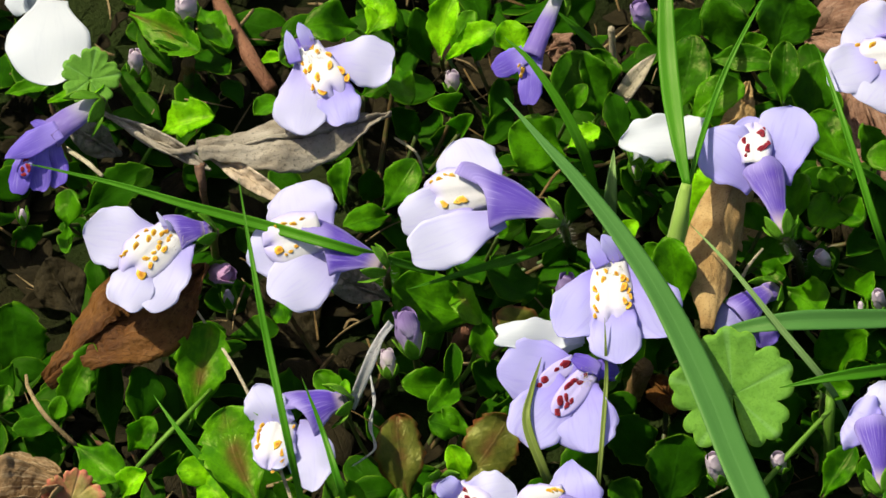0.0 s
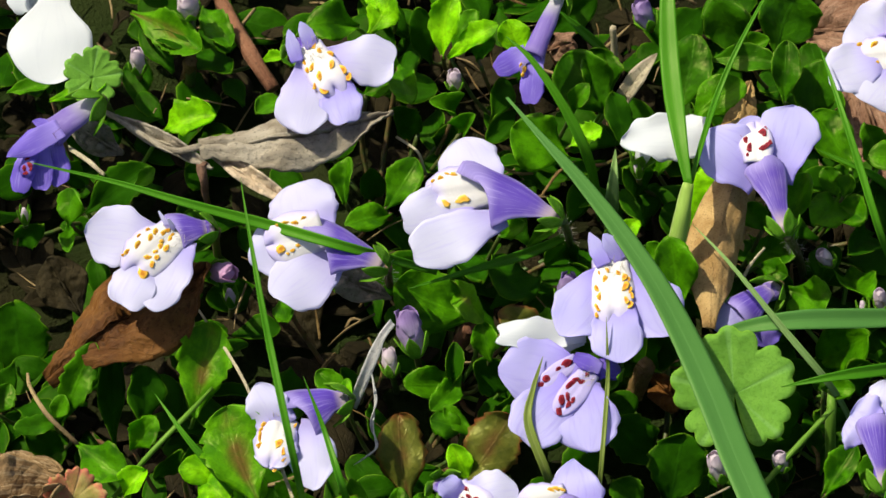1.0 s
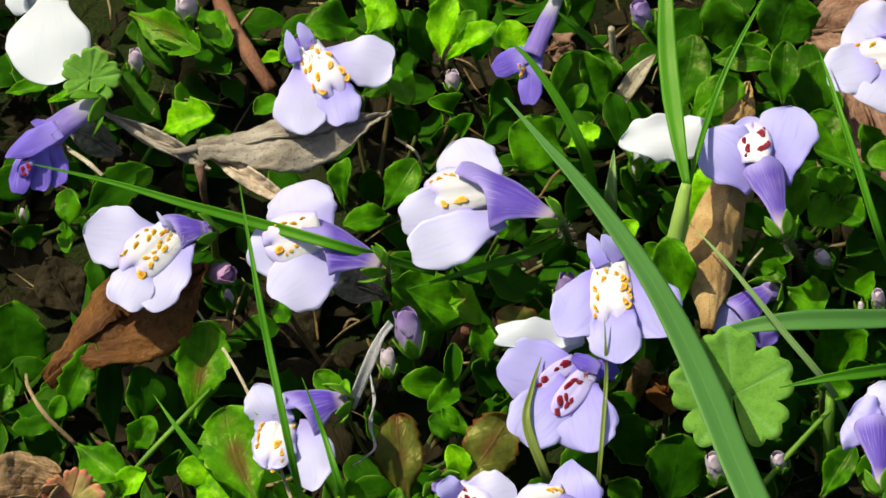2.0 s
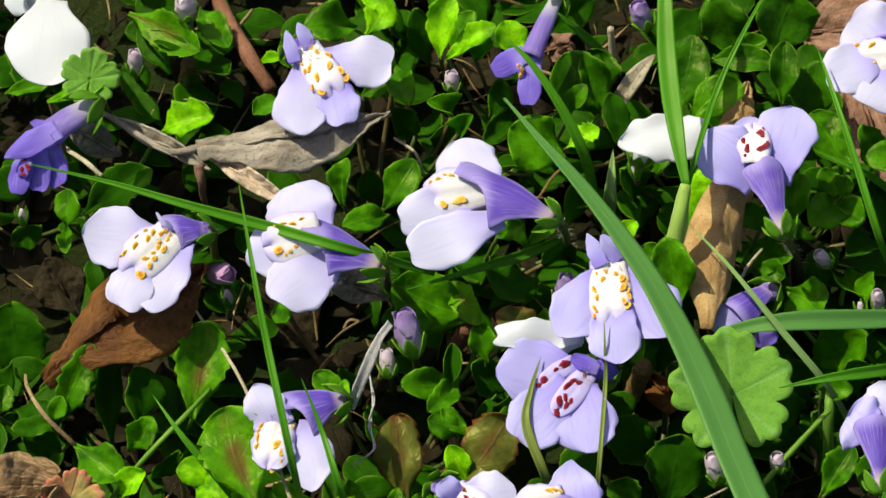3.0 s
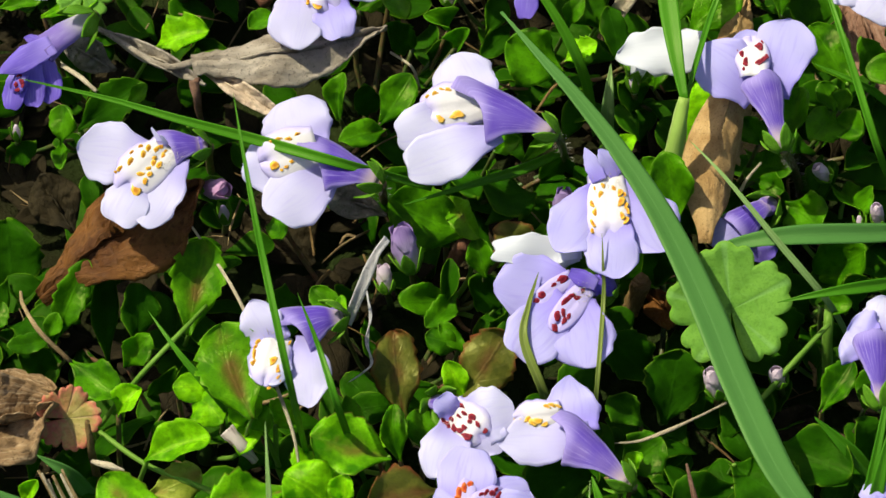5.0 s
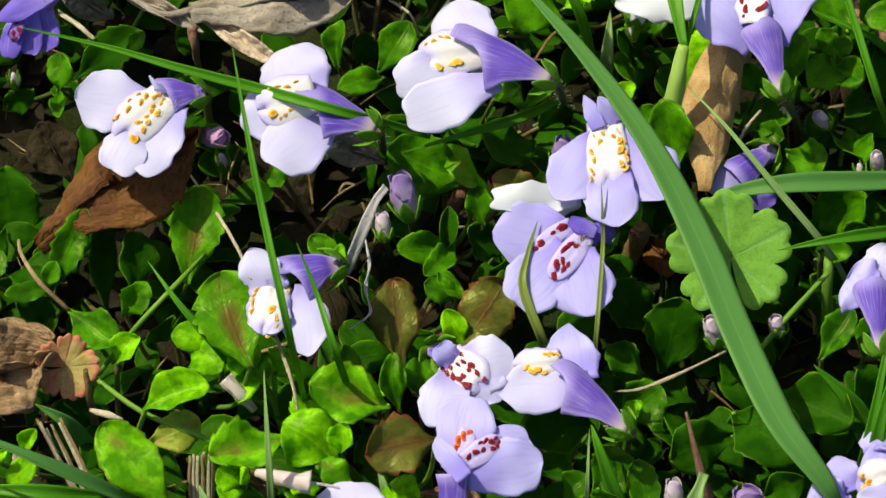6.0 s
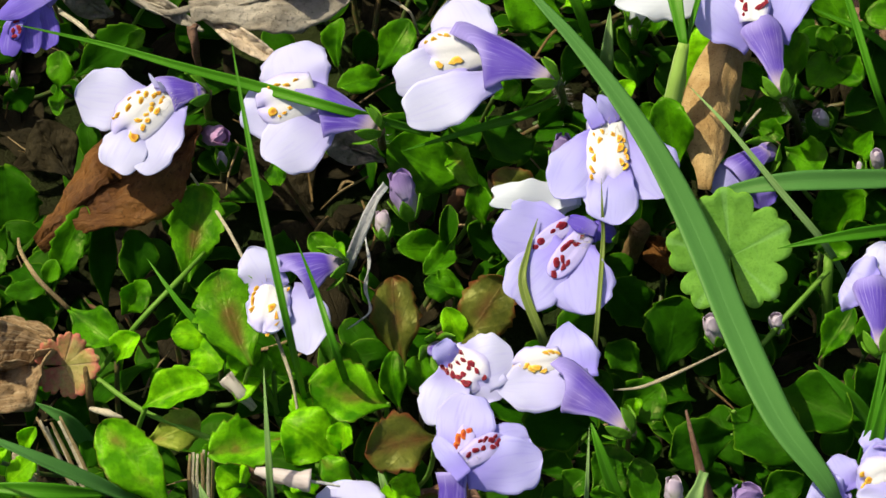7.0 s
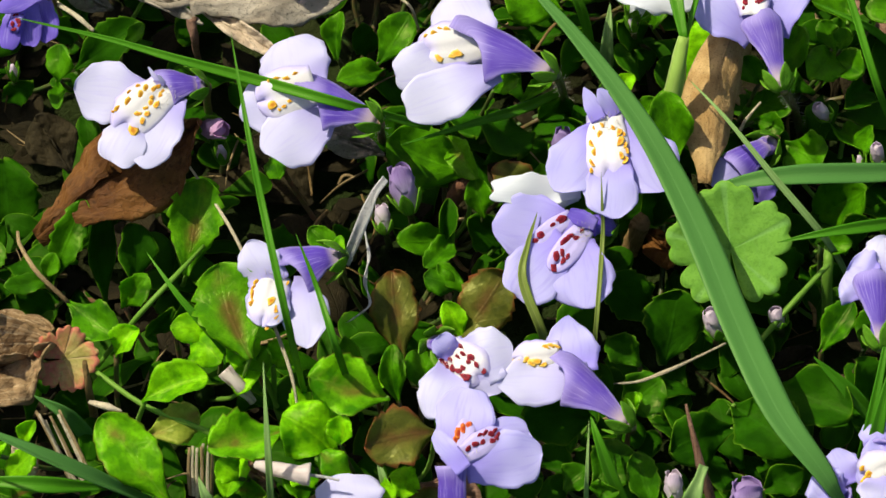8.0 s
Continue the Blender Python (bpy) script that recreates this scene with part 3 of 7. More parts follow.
def palate(f, base, tip, width, lean, colour, marks=(), seed=0, fuzz=0, material=None, set_in=1.0):
    """The raised white middle of the lower lip: two soft ridges; marks are spots (along, across, size)."""
    base, tip = np.asarray(base, float), np.asarray(tip, float)
    tip = tip - facing(unit(tip - base), lean) * 0.25
    axis, length = unit(tip - base), np.linalg.norm(tip - base)
    n = facing(axis, lean)
    side = np.cross(axis, n)
    round_off, dent = min(0.65, (0.11 if width > 3.5 else 0.05) * width), min(0.25, 0.04 * width)
    deep = set_in * min(1.0, width / 4.5)
    ob = part("palate", blade(base, tip, width, lean, 0.5, 0.75, 0.4, 0.3, -round_off, crease=dent, notch=0.16, ripple=0.06, frill=0.05 if set_in == 1.0 else 0.0, rim=1.8 * deep, sink=0.9 * deep, thick=0.1, res=(20, 19), seed=seed), material or PALATE, f, "pale raised palate")
    rnd = random.Random(seed + 11)
    for along, x, z in marks:
        z *= {"r": 1.0, "v": 1.3, "o": 1.2, "y": 1.15}.get(colour, 1.0)
        s = along / length
        q = x / (width / 2)
        lift = 0.3 * 4 * max(s * (1 - s), 0) - round_off * q * q - dent * math.exp(-(q / 0.16) ** 2) * (1 - s * 0.6) - 0.9 * deep * max(0, (s - 0.7) / 0.3) ** 2 + 0.10
        c = base + axis * along + side * x + n * lift
        part("spot", bead(c, z * rnd.uniform(1.0, 1.4), z * rnd.uniform(0.65, 0.95), 0.035, axis + side * rnd.uniform(-0.9, 0.9), n - side * q * 0.6, rnd.randrange(99)), SPOT[colour], ob)
    if fuzz:
        out = []
        for _ in range(fuzz):
            s, q = rnd.uniform(0, 0.35), rnd.uniform(-0.8, 0.8)
            a = base + axis * s * length + side * q * width * 0.35 + n * 0.3
            d = unit(n + side * rnd.uniform(-0.7, 0.7) - axis * rnd.uniform(0, 0.9))
            out.append(loft((a, a + d * rnd.uniform(0.4, 0.9)), (0.035, 0.015), 3, 3))
        part("palate_hairs", join(out), HAIR, ob, "fine white hairs")
    return ob


def bud(label, foot, base, tip, radius, material=None, sepals=5, name="flower_bud"):
    """A closed flower on a stalk: folded petals over a calyx."""
    f = thing(name, foot[0], foot[1], 0, label, "bud", "mazus buds")
    b, t = np.asarray(base, float), np.asarray(tip, float)
    axis, length = unit(t - b), np.linalg.norm(t - b)
    line = ((foot[0], foot[1], -1), ((foot[0] + b[0]) / 2, (foot[1] + b[1]) / 2, b[2] * 0.5), tuple(b))
    part("flower_stalk", loft(line, (0.45, 0.4, 0.45), 10, 6), STALK, f)
    part("corolla", loft((b, b + (t - b) * 0.5, t), (radius * 0.6, radius * 0.85, radius * 1.0, radius * 0.9, radius * 0.35), 14, 14, 0.85, 0, 0.10), material or BUD, f)
    n = facing(axis, 20)
    s = np.cross(axis, n)
    for k in range(3):
        a = 2.1 * k + 0.4
        d = n * math.cos(a) + s * math.sin(a)
        p0, p1 = b + axis * length * 0.45 + d * radius * 0.8, t + d * radius * 0.6 + axis * 0.3
        part("folded_petal", blade(p0, p1, radius * 1.7, lean_for(unit(p1 - p0), d), 0.6, 0.5, 0.5, 0.2, -0.4, res=(12, 9), ripple=0.10 * radius, frill=0.03, thick=0.08, seed=k), material or BUD, f)
    for k in range(sepals):
        a = 6.283 * k / sepals
        d = n * math.cos(a) + s * math.sin(a)
        p0, p1 = b - axis * 0.3 + d * radius * 0.4, b + axis * length * 0.5 + d * radius * 1.35
        part("sepal", blade(p0, p1, radius * 1.1, lean_for(unit(p1 - p0), d), 0.45, 0.5, 0.9, 0.1, 0.15, res=(8, 5), seed=k), SEPAL, f)
    return f


def seed_cup(label, foot, base, tip, radius):
    """An empty calyx left after a flower fell."""
    f = thing("calyx", foot[0], foot[1], 0, label, "calyx", "empty calyces")
    b, t = np.asarray(base, float), np.asarray(tip, float)
    axis = unit(t - b)
    part("flower_stalk", loft(((foot[0], foot[1], -1), tuple((np.asarray((*foot, 0)) + b) / 2), tuple(b)), (0.4, 0.35, 0.4), 8, 6), STALK, f)
    part("ovary", loft((b, (b + t) / 2, t), (radius * 0.5, radius * 0.8, radius * 0.3), 8, 10), BUD_PALE, f, "pale ovary")
    n = facing(axis, 0)
    s = np.cross(axis, n)
    for k in range(5):
        a = 6.283 * k / 5
        d = n * math.cos(a) + s * math.sin(a)
        p0, p1 = b + d * radius * 0.3, t + d * radius * 1.2
        part("sepal", blade(p0, p1, radius * 1.0, lean_for(unit(p1 - p0), d), 0.45, 0.5, 0.9, 0.1, 0.1, res=(8, 5), seed=k), SEPAL, f)
    return f


def grass_blade(points, width, lean, material, label, **more):
    p = points[0]
    g = thing("grass_shoot", p[0], p[1], max(p[2], -1), label, "grass", "grass shoots")
    part("blade", grass(points, width, lean, **more), material, g)
    if width > 1.8:
        part("midrib", grass(points, width * 0.05, lean, **{**more, "fold": 0.0, "thick": 0.3, "nv": 3}), material, g)
    return g


def straw(points, radii, material, label, name="straw", category="straw", **more):
    g = thing(name, *points[0], label, category)
    part("stalk", loft(points, radii, 18, 8, 1, 0, 0.12, **more), material, g)
    if name == "grass_culm":
        e, d = np.asarray(points[-1], float), unit(np.asarray(points[-1], float) - np.asarray(points[-2], float))
        part("joint", loft((e - d * 1.4, e - d * 0.7, e), (radii[-1] * 1.01, radii[-1] * 1.08, radii[-1] * 0.9), 6, 10), material, g, "swollen stem joint")
    return g


def stubble(foot, top, count, seed):
    """A tuft of cut dry straws, each one thin, flat and broken off at its own height."""
    rnd = random.Random(seed)
    g = thing("dry_stubble", *foot, "tuft of split dry straw sticking up", "straw")
    foot, top = np.asarray(foot, float), np.asarray(top, float)
    for k in range(count):
        x, y = (k - count / 2) * 0.42 + rnd.uniform(-0.15, 0.15), rnd.uniform(-0.5, 0.5)
        end = top + np.array((x * 1.1, y, rnd.uniform(-1.5, 1.0))) + (top - foot) * rnd.uniform(-0.08, 0.04)
        start = foot + np.array((x, y, 0))
        part("straw", loft((start, (start + end) / 2 + np.array((rnd.uniform(-0.2, 0.2), 0, 0)), end), (0.24, 0.22, 0.17), 10, 7, 0.5, rnd.uniform(-30, 30), 0.15, seed=k), (STRAW_TAN, STRAW, STRAW)[k % 3], g)
    return g


def dead_leaf(base, tip, width, lean, material, label, stalk=None, **more):
    more = {"rough": 0.7, "ridge": 0.8, "res": (46, 27), "ripple": 0.5, "crease": 0.5, "thick": 0.3, **more}
    d = thing("dead_leaf", *base, label, "dead leaf", "dead leaves")
    part("leaf_blade", blade(base, tip, width, lean, **more), material, d)
    part("midrib", blade(base, tip, width * 0.035, lean, **{**more, "cup": 0.0, "teeth": 0, "thick": 0.38, "foot": 0.9, "res": (46, 3)}), material, d, "raised dry midrib")
    if stalk:
        part("leaf_stalk", loft(stalk, (0.5, 0.4, 0.3), 14, 7, 1, 0, 0.1), material, d)
    return d


def pennywort(centre, radius, normal, slit, foot, label, material=None, **more):
    g = thing("pennywort", foot[0], foot[1], 0, label, "plant", "pennyworts")
    part("leaf", lobed_disc(centre, radius, normal, slit, **more), material or PENNY, g)
    part("leaf_stalk", loft(((foot[0], foot[1], -1), ((foot[0] + centre[0]) / 2, (foot[1] + centre[1]) / 2, centre[2] * 0.6), centre), (0.4, 0.35, 0.3), 10, 6), STALK_GREEN, g)
    return g

# ---- ground ----
def ground_sheet():
    edges = np.concatenate((-np.geomspace(60000, 130, 14), np.linspace(-125, 125, 120), np.geomspace(130, 60000, 14)))
    X, Y = np.meshgrid(edges, edges, indexing="ij")
    Z = np.zeros_like(X)
    for i in range(len(edges)):
        for j in range(len(edges)):
            v = Vector((X[i, j] * 0.06, Y[i, j] * 0.06, 0))
            near = math.exp(-(X[i, j] ** 2 + Y[i, j] ** 2) / 200 ** 2)
            Z[i, j] = near * (0.9 * noise.noise(v) + 0.7 * noise.noise(v * 4)) - 0.8
    P = np.stack((X, Y, Z), axis=2).reshape(-1, 3)
    return P, grid_faces(len(edges), len(edges), 0, True), P[:, :2] * 0.01


tagged(part("ground", ground_sheet(), SOIL), "dark brown soil under low plants, deepened for shade", "ground", kind="structure")


# ---- things ----
# mazus flowers
f = mazus_flower('pale lilac mazus flower with orange spots over a brown leaf', (-28.4, -2.4), (-27.3, -13.3, 27.2), (-31.9, -13.7, 28.6), 1.21, 2.00, flat=0.60, hood=4.80, skew=1.2)
petal(f, (-32.9, -14.8, 27.4), (-42.2, -14.1, 27.8), 7.7, 35, material=PALE, belly=0.60, foot=0.45, cup=-0.60, point=0.42, seed=79)
petal(f, (-34.3, -16.9, 27.4), (-37.8, -23.2, 26.4), 5.9, 15, material=PALE, belly=0.62, foot=0.50, seed=32)
petal(f, (-31.0, -14.5, 27.3), (-34.7, -23.4, 26.4), 6.9, 7, material=PALE, belly=0.55, foot=0.60, cup=-0.30, twist=-8, seed=94)
palate(f, (-31.3, -13.9, 28.3), (-36.9, -19.5, 28.2), 6.2, 22, 'o', fuzz=20, seed=45, marks=((4.1, 2.5, 0.26), (2.8, 2.4, 0.26), (3.3, 1.4, 0.39), (2.3, 1.6, 0.39), (1.7, 0.9, 0.33), (5.0, 1.7, 0.46), (6.4, 1.9, 0.39), (7.0, 2.0, 0.20), (1.6, -0.2, 0.33), (2.5, 0.3, 0.26), (2.7, -0.7, 0.39), (3.0, -0.1, 0.33), (3.9, -0.2, 0.26), (4.3, -0.8, 0.33), (5.1, -0.1, 0.33), (5.3, -1.1, 0.39), (6.7, -1.2, 0.59), (1.0, 0.1, 0.26), (1.1, 0.8, 0.26),))
petal(f, (-32.3, -14.1, 28.6), (-33.7, -12.2, 30.0), 0.6, 17, material=PALE, belly=0.30, foot=0.80, point=0.70, name='upper_lip', seed=88)
petal(f, (-31.8, -14.0, 28.6), (-32.5, -13.3, 30.0), 0.6, 23, material=PALE, belly=0.30, foot=0.80, point=0.70, name='upper_lip', seed=94)
f = mazus_flower('pale lilac mazus flower behind a grass blade', (-6.7, -6.5), (-7.0, -18.0, 26.8), (-14.5, -14.9, 28.0), 1.14, 1.79, flat=0.35, hood=6.80, skew=2.6, hairy=60)
petal(f, (-16.0, -12.8, 26.0), (-17.6, -6.3, 26.6), 8.2, 13, material=PALE, belly=0.55, foot=0.75, point=0.45, cup=-0.70, seed=83)
petal(f, (-15.0, -14.2, 26.1), (-23.1, -15.9, 26.0), 6.8, 29, material=PALE, belly=0.55, foot=0.60, seed=67)
petal(f, (-12.4, -15.6, 26.0), (-19.9, -21.5, 25.6), 7.8, 16, material=PALE, belly=0.55, foot=0.50, cup=-0.50, seed=3)
palate(f, (-14.3, -13.5, 27.6), (-21.0, -15.7, 27.6), 6.6, 29, 'o', seed=59, set_in=0.55, marks=((4.2, 2.0, 0.33), (3.0, 1.7, 0.39), (1.9, 2.0, 0.26), (5.0, 2.0, 0.26), (5.4, -0.8, 0.53), (4.2, -1.3, 0.26), (3.4, -0.9, 0.26), (4.8, -1.5, 0.20),))
f = mazus_flower('lilac mazus flower with violet hood and yellow spots', (16.5, -2.4), (13.5, -12.9, 29.4), (4.1, -8.9, 30.4), 0.93, 1.79, flat=0.38, hood=7.40, skew=3.2, hairy=80)
petal(f, (4.4, -9.3, 28.3), (1.5, -1.9, 28.8), 8.0, 17, material=PALE, belly=0.50, foot=0.85, point=0.45, cup=-0.50, seed=31)
petal(f, (3.1, -9.3, 28.3), (-5.1, -12.7, 28.0), 6.0, 28, material=PALE, belly=0.55, foot=0.60, seed=83)
petal(f, (7.1, -12.0, 28.2), (-4.0, -16.8, 27.6), 6.5, 23, material=PALE, belly=0.60, foot=0.40, cup=-0.50, seed=6)
palate(f, (5.4, -8.7, 29.2), (-2.3, -9.9, 29.1), 6.3, 30, 'y', seed=20, marks=((6.6, 1.8, 0.33), (5.7, 2.0, 0.39), (4.8, 2.4, 0.26), (4.1, 2.2, 0.39), (7.1, -1.5, 0.59), (6.6, -1.1, 0.39), (5.4, -1.0, 0.53), (3.3, -0.8, 0.59), (3.8, -0.9, 0.39),))
f = mazus_flower('lilac mazus flower with orange spotted palate', (20.6, -9.7), (20.3, -12.6, 22.0), (19.8, -17.0, 26.4), 1.43, 1.86, flat=0.60, tube=VIOLET)
petal(f, (19.5, -18.0, 26.6), (13.7, -26.4, 25.8), 6.6, 23, belly=0.62, foot=0.40, cup=-0.50, point=0.45, seed=14)
petal(f, (19.9, -21.4, 26.7), (20.0, -29.9, 25.4), 6.3, -0, belly=0.68, foot=0.70, cup=-0.50, seed=47)
petal(f, (21.0, -17.6, 26.6), (26.1, -26.5, 25.8), 7.5, -20, belly=0.58, foot=0.40, cup=-0.50, point=0.42, seed=60)
palate(f, (19.6, -16.9, 27.4), (19.7, -25.7, 26.8), 5.9, -0, 'o', fuzz=26, seed=31, marks=((2.2, 1.5, 0.26), (3.0, 0.9, 0.39), (4.1, 1.8, 0.46), (5.3, 1.5, 0.46), (6.6, 1.8, 0.39), (7.4, 1.9, 0.26), (1.9, 0.5, 0.26), (2.2, -0.7, 0.33), (2.8, -1.4, 0.39), (3.0, -1.9, 0.26), (4.0, -1.4, 0.53), (4.4, -2.0, 0.39), (5.7, -1.5, 0.46), (6.2, -2.0, 0.39), (7.3, -2.0, 0.53), (5.0, -2.2, 0.33),))
petal(f, (18.7, -18.3, 27.6), (17.0, -14.7, 29.0), 2.0, 12, belly=0.40, foot=0.90, point=0.80, name='upper_lip', seed=48)
petal(f, (21.0, -17.4, 27.4), (18.5, -15.1, 29.5), 2.3, 22, belly=0.40, foot=0.90, point=0.80, name='upper_lip', seed=69)
f = mazus_flower('lilac mazus flower with violet tube and crimson spots', (45.5, -4.8), (40.3, -13.4, 26.8), (38.0, -3.4, 27.4), 0.86, 1.57, flat=0.50, hood=5.00, skew=0.3, hairy=90)
petal(f, (37.9, -5.1, 25.2), (31.3, 0.1, 27.4), 7.4, 23, belly=0.55, foot=0.60, point=0.45, cup=0.30, seed=13)
petal(f, (37.4, -2.3, 25.2), (37.7, 2.8, 26.8), 6.6, -2, material=LILAC, belly=0.50, foot=0.90, point=0.45, seed=73)
petal(f, (39.7, -5.3, 25.2), (42.0, 3.6, 27.8), 7.6, -7, belly=0.66, foot=0.50, point=0.38, cup=0.30, seed=31)
palate(f, (37.3, -3.9, 27.55), (37.3, 2.0, 27.55), 4.4, 1, 'r', seed=1, set_in=0.35, marks=((3.8, -1.6, 0.39), (3.0, -1.2, 0.46), (1.9, -0.8, 0.53), (0.9, -1.1, 0.33), (3.9, 0.8, 0.53), (2.6, 1.6, 0.39), (2.0, 1.1, 0.59), (1.8, 0.6, 0.39), (4.7, 1.2, 0.26),))
f = mazus_flower('lilac mazus flower with crimson spots below a pale one', (17.8, -22.4), (20.2, -28.3, 20.5), (17.7, -29.2, 22.2), 1.29, 1.50, flat=0.50, tube=VIOLET)
petal(f, (15.9, -29.7, 22.6), (6.5, -29.1, 22.6), 7.7, 35, belly=0.55, foot=0.50, point=0.42, cup=-0.50, seed=93)
petal(f, (15.0, -31.3, 22.7), (8.6, -38.1, 21.8), 7.0, 21, belly=0.62, foot=0.55, cup=-0.40, seed=27)
petal(f, (16.5, -31.2, 22.6), (16.7, -39.6, 21.6), 7.7, -6, belly=0.58, foot=0.45, cup=-0.50, seed=52)
palate(f, (15.5, -28.3, 23.0), (10.9, -31.9, 22.95), 2.3, 24, 'r', material=PALATE_LILAC, seed=35, set_in=0.35, marks=((1.4, 0.3, 0.66), (2.6, 0.4, 0.39), (4.4, 0.2, 0.53), (5.3, 0.0, 0.39),))
palate(f, (17.2, -29.9, 23.1), (13.1, -35.4, 22.95), 3.3, 18, 'r', material=PALATE_LILAC, fuzz=30, seed=23, set_in=0.35, marks=((2.3, 0.8, 0.46), (2.0, 0.2, 0.39), (3.1, 0.9, 0.59), (5.2, 0.6, 0.66), (4.5, 0.3, 0.46), (6.4, 0.0, 0.53), (0.9, 0.2, 0.33), (5.1, -0.3, 0.46), (4.4, -0.4, 0.33),))
petal(f, (18.3, -29.9, 23.6), (15.0, -28.7, 24.6), 1.9, 28, material=VIOLET, belly=0.50, foot=0.80, name='upper_lip', seed=98)
f = mazus_flower('pale mazus flower crossed by thin grass blades', (-11.7, -25.6), (-11.1, -34.7, 25.2), (-16.9, -36.4, 26.2), 1.21, 1.79, flat=0.35, hood=6.40, skew=1.4)
petal(f, (-18.8, -38.4, 25.0), (-21.9, -33.8, 26.8), 5.0, 21, material=PALE, belly=0.45, foot=0.90, point=0.50, seed=49)
petal(f, (-15.4, -36.9, 24.6), (-15.0, -45.6, 23.0), 5.5, -12, material=PALE, belly=0.48, foot=0.40, cup=-0.60, point=0.75, seed=20)
petal(f, (-19.1, -38.3, 24.8), (-19.8, -43.1, 24.2), 5.0, 4, material=PALE, belly=0.50, foot=0.90, seed=97)
palate(f, (-18.5, -37.1, 25.3), (-20.1, -43.2, 24.7), 4.7, 8, 'o', fuzz=30, seed=9, set_in=0.35, marks=((1.5, 2.0, 0.26), (2.2, 2.1, 0.26), (3.1, 1.9, 0.53), (4.1, 1.8, 0.39), (0.8, 2.3, 0.20), (3.3, -0.3, 0.46), (4.1, -1.0, 0.39), (4.9, -1.3, 0.33), (5.4, -1.5, 0.33), (6.4, -0.7, 0.26), (0.6, -1.5, 0.26), (1.7, -0.8, 0.33),))
f = mazus_flower('pale lilac mazus flower above a dry grey leaf', (-20.2, 28.1), (-18.6, 18.3, 19.0), (-17.0, 15.4, 21.6), 1.29, 1.57, flat=0.60)
petal(f, (-15.2, 14.2, 22.3), (-6.0, 13.5, 22.4), 6.8, -24, material=PALE, belly=0.66, foot=0.38, cup=-0.4, point=0.42, seed=41)
petal(f, (-16.4, 13.5, 22.4), (-17.7, 3.9, 21.4), 7.0, 8, material=PALE, belly=0.62, foot=0.5, cup=-0.5, point=0.42, seed=52)
petal(f, (-13.6, 11.3, 22.2), (-11.9, 5.1, 21.4), 5.0, -9, material=LILAC, belly=0.55, foot=0.7, point=0.42, seed=43)
palate(f, (-16.9, 15.2, 23.6), (-12.9, 8.7, 22.9), 5.0, -8, 'o', fuzz=40, seed=16, marks=((0.5, -0.6, 0.36), (1.6, -0.8, 0.36), (2.6, -1.7, 0.42), (4.0, -1.1, 0.50), (5.2, -2.0, 0.44), (6.3, -2.1, 0.44), (0.7, 1.6, 0.30), (1.9, 1.5, 0.30), (3.0, 1.1, 0.40), (3.0, 1.7, 0.36), (4.5, 0.9, 0.46), (5.2, 2.0, 0.40), (6.3, 1.3, 0.62),))
petal(f, (-16.2, 14.8, 23.6), (-17.8, 17.5, 25.5), 1.9, 8, material=LILAC, belly=0.35, foot=0.9, point=0.95, name='upper_lip', seed=16)
petal(f, (-18.1, 12.8, 23.4), (-19.2, 16.4, 25.5), 1.7, 11, material=LILAC, belly=0.35, foot=0.9, point=0.95, name='upper_lip', seed=17)
f = mazus_flower('violet mazus flower seen from the side, drooping', (-42.6, 19.0), (-41.5, 4.3, 28.0), (-47.2, -0.2, 27.6), 1.05, 2.00, flat=0.60, tube=TUBE_LONG, sepal=3.6)
petal(f, (-45.9, -0.0, 28.8), (-52.1, -3.8, 28.2), 3.0, 18, material=VIOLET, belly=0.45, foot=0.85, point=0.85, cup=-0.5, name='upper_lip', seed=3)
petal(f, (-47.3, 0.4, 28.4), (-49.3, 0.9, 28.8), 1.4, 30, material=VIOLET, belly=0.4, foot=0.8, point=0.8, seed=4)
petal(f, (-47.2, -0.4, 26.6), (-46.1, -5.3, 24.0), 3.1, -6, material=VIOLET, belly=0.6, foot=0.8, point=0.45, seed=5)
petal(f, (-48.4, -1.5, 26.9), (-48.3, -6.1, 24.2), 3.0, 4, material=VIOLET, belly=0.6, foot=0.8, point=0.45, seed=6)
petal(f, (-49.7, -2.4, 27.2), (-51.0, -6.6, 24.4), 2.9, 10, material=VIOLET, belly=0.6, foot=0.8, point=0.5, seed=26)
palate(f, (-49.4, -3.4, 27.3), (-50.3, -5.4, 26.2), 1.6, 8, 'r', material=VIOLET, seed=27, marks=((0.2, 0.3, 0.36), (0.8, -0.2, 0.40), (1.4, 0.3, 0.36), (1.9, -0.1, 0.33), (1.2, -0.5, 0.26),))
f = mazus_flower('violet mazus flower hanging head down', (16.0, 36.1), (14.4, 22.1, 25.0), (10.8, 13.4, 24.0), 0.71, 1.43, flat=0.70, tube=TUBE_LONG)
petal(f, (10.1, 13.8, 24.0), (6.1, 12.4, 22.0), 3.0, 49, material=VIOLET, belly=0.50, foot=0.80, seed=21)
petal(f, (11.1, 13.7, 23.5), (10.4, 8.1, 21.0), 2.9, 4, material=VIOLET, belly=0.60, foot=0.80, seed=21)
palate(f, (9.4, 12.6, 23.7), (10.0, 10.8, 22.1), 0.9, -9, 'o', material=VIOLET, fuzz=14, seed=37, marks=((0.3, 0.2, 0.26), (0.9, -0.1, 0.33), (1.5, 0.2, 0.26),))
f = mazus_flower('pale lilac mazus flower with orange spots beside a brown leaf', (60.0, 27.3), (57.8, 16.8, 20.0), (54.6, 13.2, 25.0), 1.43, 2.86, flat=0.80)
